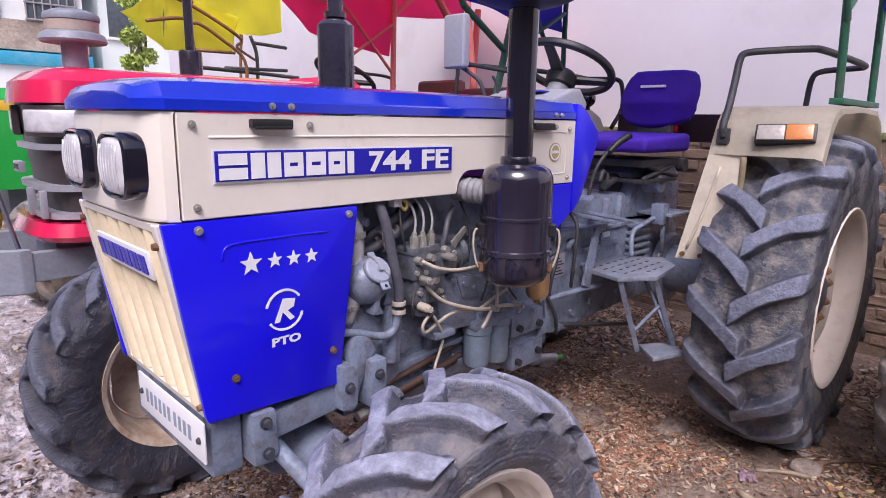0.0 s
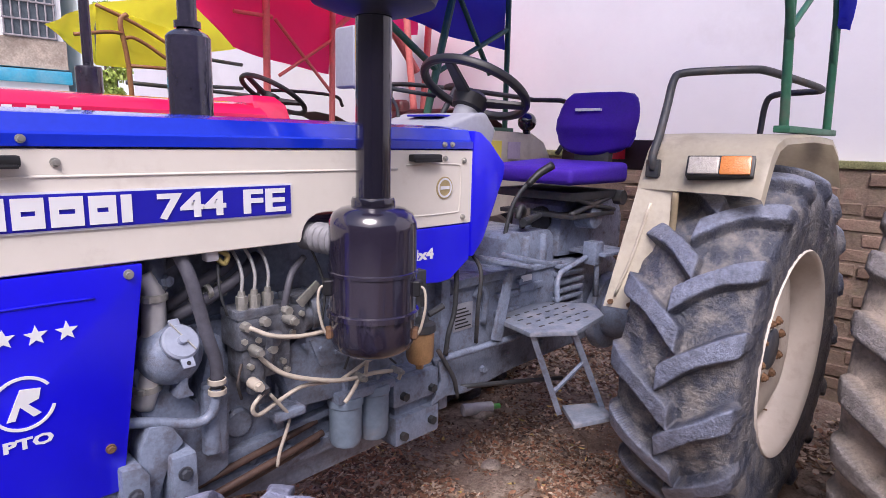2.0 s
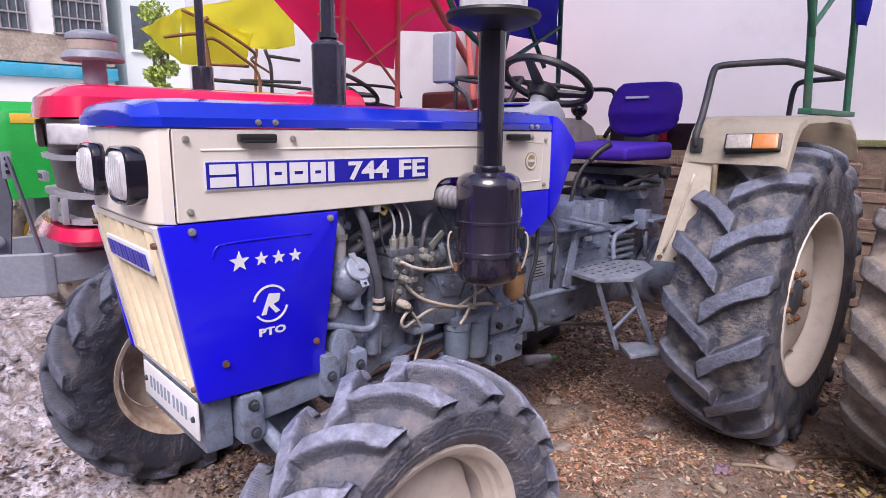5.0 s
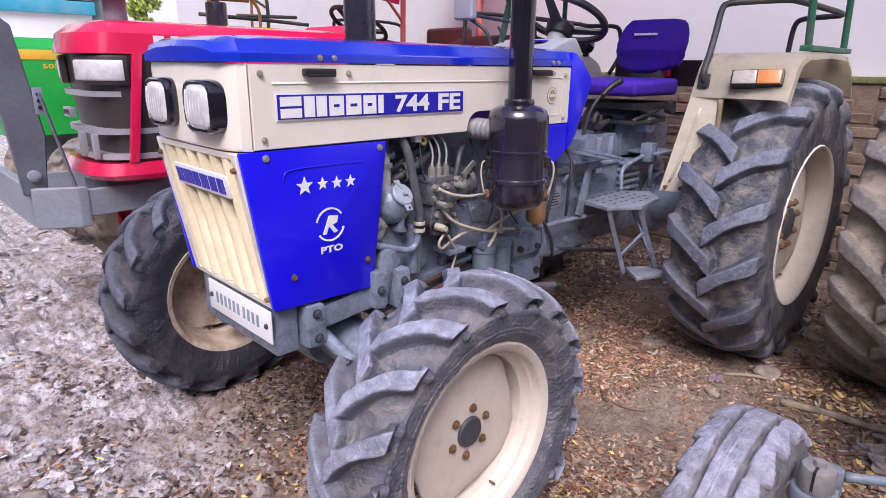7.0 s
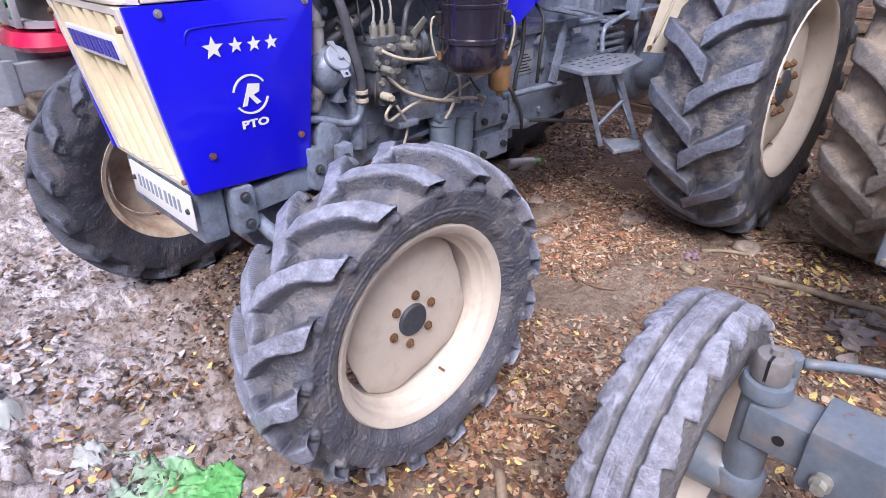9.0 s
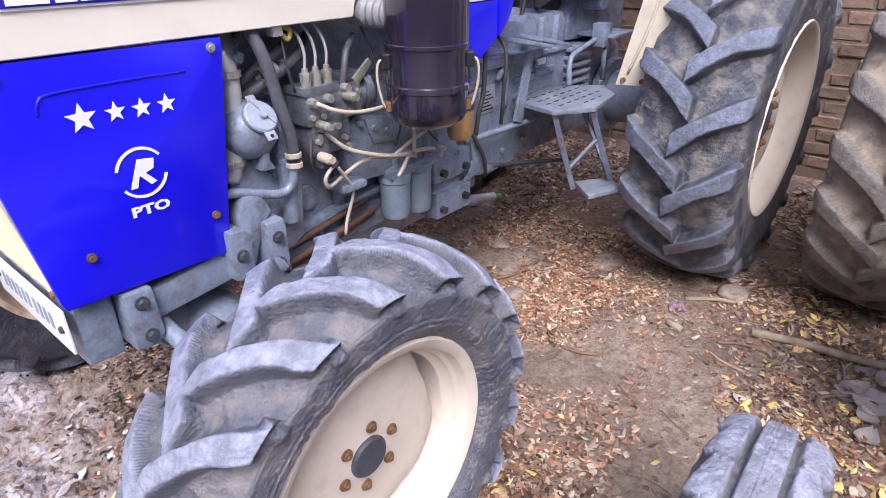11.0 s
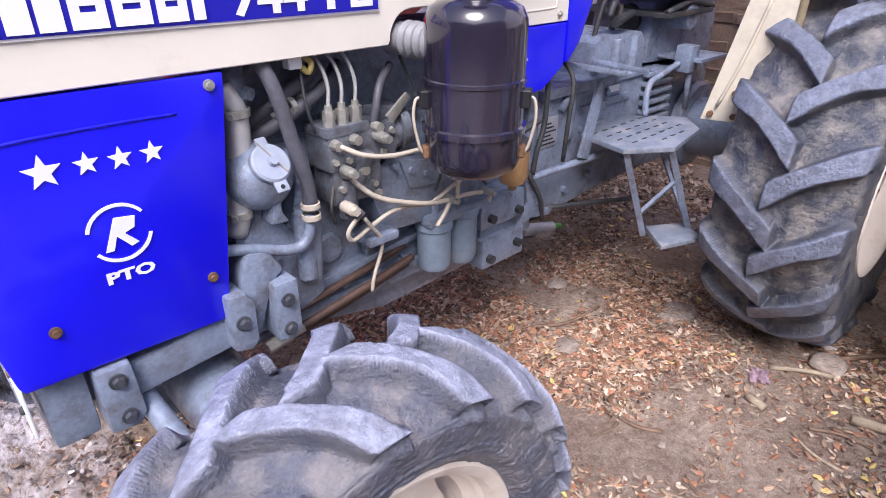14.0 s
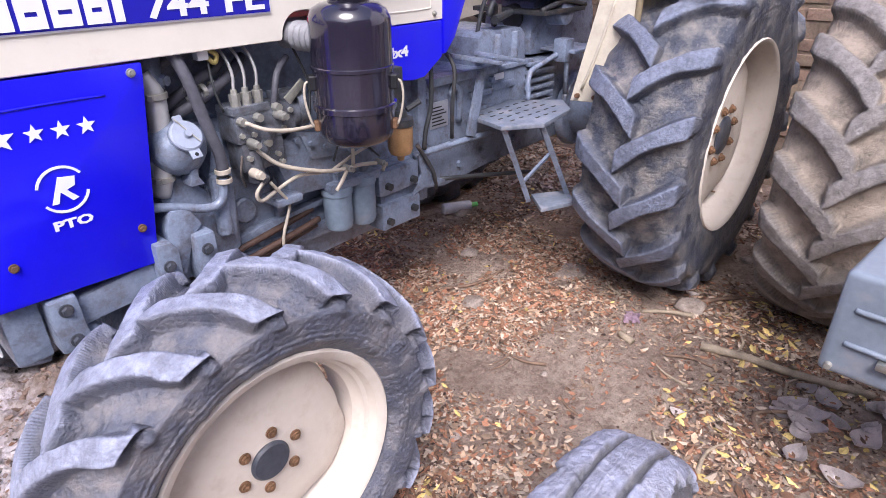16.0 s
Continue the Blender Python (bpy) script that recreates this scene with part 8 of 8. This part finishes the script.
stick([(1.53, -1.10, 0.005), (1.57, -1.25, 0.004), (1.58, -1.40, 0.008), (1.64, -1.62, 0.0)], 0.016, stick_mat, "barkless pale branch lying on leaf litter", 0.013)
stick([(1.60, -1.38, 0.02), (1.56, -1.40, 0.05)], 0.008, stick_mat, "short broken side twig on the branch", 0.004)
stick([(1.84, -0.98, 0), (1.96, -1.08, 0.006), (2.05, -1.22, 0.0)], 0.010, twig_mat, "dark curved stick on the earth", 0.006)
stick([(1.62, -0.83, 0), (1.68, -0.92, 0.004), (1.72, -1.00, 0)], 0.008, stick_mat, "short pale stick on the earth")
stick([(1.42, -0.84, 0.0), (1.40, -0.90, 0)], 0.014, stick_mat, "short chunk of wood on the earth")
stick([(0.26, -0.86, 0), (0.33, -0.95, 0.006), (0.36, -1.07, 0)], 0.008, twig_mat, "dark twig on leaf litter", 0.004)
stick([(0.10, -0.98, 0), (0.03, -1.05, 0), (-0.06, -1.12, 0)], 0.016, surface("wood_strip", (0.36, 0.27, 0.2), 0.8, var=0.2, bump=0.2), "flat pale strip of wood on the earth", 0.014)
stick([(1.22, -0.12, 0), (1.35, -0.20, 0.004), (1.52, -0.22, 0)], 0.008, twig_mat, "dark stick under the tractor", 0.006)
stick([(1.30, -0.36, 0), (1.45, -0.42, 0.0), (1.55, -0.55, 0.004)], 0.007, twig_mat, "dark twig under the tractor", 0.004)
stick([(-0.55, -0.45, 0), (-0.50, -0.53, 0.01), (-0.53, -0.62, 0)], 0.005, twig_mat, "thin black twig beside the green bag", 0.003)
stick([(1.22, -1.40, 0), (1.30, -1.36, 0.004), (1.38, -1.46, 0.01), (1.36, -1.58, 0)], 0.008, twig_mat, "crooked root-like twig on leaf litter", 0.005)
rs = random.Random(4)
for k in range(90):
    x, y = rs.uniform(0.3, 2.9), rs.uniform(-1.9, 0.5)
    a, L_ = rs.uniform(0, 6.28), rs.uniform(0.04, 0.20)
    stick([(x, y, 0), (x + 0.5 * L_ * math.cos(a + 0.2), y + 0.5 * L_ * math.sin(a + 0.2), 0.003), (x + L_ * math.cos(a), y + L_ * math.sin(a), 0)], rs.uniform(0.002, 0.0060), twig_mat, "thin dark twig on leaf litter", 0.0012)
for k in range(26):
    x, y = rs.uniform(0.9, 2.6), rs.uniform(-1.75, -0.70)
    a, L_ = rs.uniform(0, 6.28), rs.uniform(0.07, 0.22)
    stick([(x, y, 0), (x + 0.5 * L_ * math.cos(a + 0.25), y + 0.5 * L_ * math.sin(a + 0.25), 0.004), (x + L_ * math.cos(a), y + L_ * math.sin(a), 0)], rs.uniform(0.004, 0.0085), stick_mat if k % 2 else twig_mat, "pale barkless twig on leaf litter" if k % 2 else "dark bent twig on leaf litter", 0.003)


def stone(x, y, s, flat, mat, label, seed):
    b = nb()
    bmesh.ops.create_icosphere(b, subdivisions=2, radius=1.0)
    for v in b.verts:
        d = 1 + 0.35 * noise.noise(v.co * 1.3 + Vector((seed, 0, 0))) + 0.1 * noise.noise(v.co * 3 + Vector((0, seed, 0)))
        v.co = Vector((x + v.co.x * s * d, y + v.co.y * s * 0.8 * d, ground_height(x, y) + 0.25 * flat + v.co.z * flat * d))
    return solo("stone", b, mat, label, "stone", "stones on the ground", smooth=28)


stone_mat = surface("stone", (0.34, 0.28, 0.24), 0.85, var=0.3, scale=24, bump=0.8, dust=(0.22, 0.15, 0.11), dust_amount=0.3)
for i, (x, y, s, f) in enumerate(((1.235, -0.285, 0.055, 0.028), (1.79, -0.96, 0.075, 0.022), (0.27, -1.05, 0.028, 0.014), (1.90, 0.35, 0.07, 0.04), (1.55, 0.0, 0.05, 0.03), (0.62, -0.72, 0.02, 0.010), (2.35, -1.0, 0.04, 0.02), (-0.82, 0.33, 0.06, 0.018), (1.05, -0.75, 0.016, 0.008), (0.55, -1.2, 0.018, 0.009), (1.70, -0.45, 0.09, 0.012), (0.9, -0.3, 0.03, 0.015))):
    stone(x, y, s, f * 0.65, stone_mat, "flat grey-brown stone half sunk in the earth", i * 3.1)

# paper scrap, bottle, plastic bags
def crumpled(name, cx, cy, rx, ry, h, mat, label, category, seed, n=22, turn=0.0):
    b = nb()
    g = []
    for i in range(n + 1):
        for j in range(n + 1):
            u, v = 2 * i / n - 1, 2 * j / n - 1
            edge = 1 + 0.25 * noise.noise(Vector((u * 2.5, v * 2.5, seed)))
            px, py = u * rx * edge, v * ry * edge
            x, y = cx + px * math.cos(turn) - py * math.sin(turn), cy + px * math.sin(turn) + py * math.cos(turn)
            q = Vector((u * 3, v * 3, seed))
            z = ground_height(x, y) + 0.006 + h * (0.5 + 0.5 * noise.noise(q)) * (1 - 0.8 * max(abs(u), abs(v)) ** 3) + 0.25 * h * abs(noise.noise(q * 3.1))
            g.append(b.verts.new((x, y, z)))
    for i in range(n):
        for j in range(n):
            k = i * (n + 1) + j
            if max(abs(2 * (i + 0.5) / n - 1), abs(2 * (j + 0.5) / n - 1)) > 0.75 and noise.noise(Vector((i * 0.4, j * 0.4, seed + 5))) > 0.15:
                continue
            b.faces.new((g[k], g[k + n + 1], g[k + n + 2], g[k + 1]))
    for v in [v for v in b.verts if not v.link_faces]:
        b.verts.remove(v)
    bmesh.ops.solidify(b, geom=b.faces[:], thickness=0.0015)
    return solo(name, b, mat, label, category, smooth=50)


green_film = surface("green_film", (0.16, 0.72, 0.16), 0.3, var=0.2, scale=8, bump=0.25, bump_scale=60, coat=0.3, dust=(0.45, 0.62, 0.36), dust_amount=0.3)
white_film = surface("white_film", (0.75, 0.78, 0.80), 0.3, var=0.15, bump=0.2, coat=0.3)


def bag_film():
    """Thin film, bright green at its folded end and bleached towards the trodden end."""
    m = surface("bag_film", (0.72, 0.82, 0.76), 0.2, var=0.15, scale=9, bump=0.6, bump_scale=55, coat=0.6, dust=(0.46, 0.40, 0.38), dust_amount=0.30, dust_scale=16)
    N, L = m.node_tree.nodes, m.node_tree.links
    bsdf = N["Principled BSDF"]
    old = bsdf.inputs["Base Color"].links[0].from_socket
    tc, dot, nz, add, mr, mx = N.new("ShaderNodeTexCoord"), N.new("ShaderNodeVectorMath"), N.new("ShaderNodeTexNoise"), N.new("ShaderNodeMath"), N.new("ShaderNodeMapRange"), N.new("ShaderNodeMix")
    dot.operation = "DOT_PRODUCT"
    dot.inputs[1].default_value = (-0.686, 0.728, 0.0)
    nz.inputs["Scale"].default_value, nz.inputs["Detail"].default_value = 14.0, 5.0
    L.new(tc.outputs["Object"], dot.inputs[0]), L.new(tc.outputs["Object"], nz.inputs["Vector"])
    add.operation = "MULTIPLY_ADD"
    add.inputs[1].default_value = 0.12
    L.new(nz.outputs["Fac"], add.inputs[0]), L.new(dot.outputs["Value"], add.inputs[2])
    mr.inputs[1].default_value, mr.inputs[2].default_value = 0.04, 0.30
    L.new(add.outputs[0], mr.inputs[0])
    mx.data_type = "RGBA"
    mx.inputs[6].default_value = (0.30, 0.82, 0.30, 1)
    L.new(mr.outputs[0], mx.inputs[0]), L.new(old, mx.inputs[7]), L.new(mx.outputs[2], bsdf.inputs["Base Color"])
    return m


def flat_film(name, corners, mat, label, seed, n=70, h=0.011):
    """A thin trodden sheet between four ground corners, with folds and a torn edge."""
    b = nb()
    A, B, C, D = (Vector((x, y, 0)) for x, y in corners)
    g = []
    for i in range(n + 1):
        for j in range(n + 1):
            u, v = i / n, j / n
            p = (A * (1 - u) + D * u) * (1 - v) + (B * (1 - u) + C * u) * v
            torn = max(0.0, u - 0.12)
            p += torn * 0.10 * noise.noise_vector(Vector((u * 5, v * 5, seed))) + 0.012 * noise.noise_vector(Vector((u * 9, v * 9, seed)))
            fold = abs(noise.noise(Vector((u * 3.0, v * 11.0, seed)))) + 0.5 * abs(noise.noise(Vector((u * 13.0, v * 9.0, seed + 3))))
            bed = sum(ground_height(p.x + dx, p.y + dy) for dx, dy in ((0, 0), (0.05, 0), (-0.05, 0), (0, 0.05), (0, -0.05))) / 5
            g.append(b.verts.new((p.x, p.y, max(bed + 0.012, ground_height(p.x, p.y) + 0.006) + h * fold * (1.3 - 0.6 * u))))
    for i in range(n):
        for j in range(n):
            k = i * (n + 1) + j
            if i / n > 0.22 and noise.fractal(Vector((i * 0.16, j * 0.16, seed + 5)), 0.7, 2.0, 3) > 0.34 + 0.5 * (1 - i / n):
                continue
            b.faces.new((g[k], g[k + n + 1], g[k + n + 2], g[k + 1]))
    for v in [v for v in b.verts if not v.link_faces]:
        b.verts.remove(v)
    bmesh.ops.solidify(b, geom=b.faces[:], thickness=0.0008)
    return solo(name, b, mat, label, "bag", smooth=60)


flat_film("plastic_bag", ((-0.365, -0.485), (-0.545, -0.695), (-0.86, -0.50), (-0.58, -0.19)), bag_film(), "torn green plastic bag bleached pale, trodden in mud", 1.0)
crumpled("plastic_scrap", -0.645, -0.115, 0.028, 0.045, 0.03, white_film, "white scrap of plastic on mud", "scrap", 4.0, 12, 0.8)
crumpled("plastic_scrap", -0.785, 0.215, 0.045, 0.07, 0.022, white_film, "white scrap of plastic on mud", "scrap", 5.0, 12, 0.2)
crumpled("paper_scrap", 1.545, -0.828, 0.040, 0.030, 0.022, surface("mauve_foil", (0.50, 0.36, 0.44), 0.35, var=0.3, scale=30, bump=0.2), "crushed mauve foil wrapper on earth", "scrap", 6.0, 12, 0.4)
dry_mat = surface("dry_leaf", (0.62, 0.55, 0.53), 0.7, var=0.25, scale=25, per_object=0.25, bump=0.35, bump_scale=90)


def dry_leaf(x, y, ln, turn, seed):
    """One large curled leaf with a raised midrib."""
    b = nb()
    rows = []
    for i in range(9):
        u = i / 8
        w = 0.36 * ln * math.sin(math.pi * min(1.0, u * 0.94 + 0.03)) ** 0.8
        row = []
        for j in range(-2, 3):
            v = j / 2
            px, py = (u - 0.5) * ln, v * w
            lift = 0.16 * ln * (2 * u - 1) ** 2 + 0.10 * ln * v * v + 0.05 * ln * noise.noise(Vector((u * 3, v * 2, seed))) - (0.012 * ln if j == 0 else 0)
            gx_, gy_ = x + px * math.cos(turn) - py * math.sin(turn), y + px * math.sin(turn) + py * math.cos(turn)
            row.append(b.verts.new((gx_, gy_, ground_height(x, y) + 0.006 + max(0.0, lift))))
        rows.append(row)
    for p, q in zip(rows, rows[1:]):
        for k in range(4):
            b.faces.new((p[k], p[k + 1], q[k + 1], q[k]))
    bmesh.ops.solidify(b, geom=b.faces[:], thickness=0.0012)
    return solo("dry_leaf", b, dry_mat, "large curled grey-brown dry leaf on leaf litter", "leaf", "large dry leaves", smooth=50)


rl = random.Random(17)
for k in range(16):
    dry_leaf(rl.uniform(1.18, 1.62), rl.uniform(-1.74, -1.42), rl.uniform(0.07, 0.12), rl.uniform(0, 6.28), k * 2.3)
for x, y in ((0.33, -0.83), (1.88, -0.93), (0.55, -0.62), (1.15, -1.18)):
    dry_leaf(x, y, 0.055, rl.uniform(0, 6.28), x * 9)
bm = nb()
bz = ground_height(1.90, 0.40)
rod(bm, (1.80, 0.40, bz + 0.035), (1.95, 0.33, bz + 0.033), 0.033, 0.030, 14, 0.01)
bottle = thing("bottle", (1.87, 0.37, bz), "empty clear plastic bottle lying under the tractor", "bottle")
part("body", bm, clear_lens, bottle)
bm = nb()
rod(bm, (1.95, 0.33, bz + 0.033), (1.985, 0.313, bz + 0.033), 0.014, 0.013, 12)
part("cap", bm, green_film, bottle, "green screw cap")

# wall bricks within sight
rb = random.Random(9)
brick_mesh = []
for k in range(6):
    b = nb()
    box(b, -0.030, 0.030, -0.105, 0.105, -0.032, 0.032, 0.006, 1)
    for v in b.verts:
        v.co += Vector((rb.uniform(-0.004, 0.004), rb.uniform(-0.004, 0.004), rb.uniform(-0.003, 0.003)))
    me = bpy.data.meshes.new("brick")
    b.to_mesh(me)
    b.free()
    me.materials.append(brick_mat)
    brick_mesh.append(me)
for row in range(16):
    for col in range(18):
        y = -3.3 + 0.222 * col + (0.111 if row % 2 else 0)
        ob = new("brick", brick_mesh[rb.randrange(6)])
        ob.location = (WALL_X + 0.008 + rb.uniform(-0.010, 0.010), y + rb.uniform(-0.006, 0.006), 0.045 + 0.078 * row + rb.uniform(-0.003, 0.003))
        ob.rotation_euler = (rb.uniform(-0.02, 0.02), 0, rb.uniform(-0.03, 0.03))
        ob.parent = base_wall
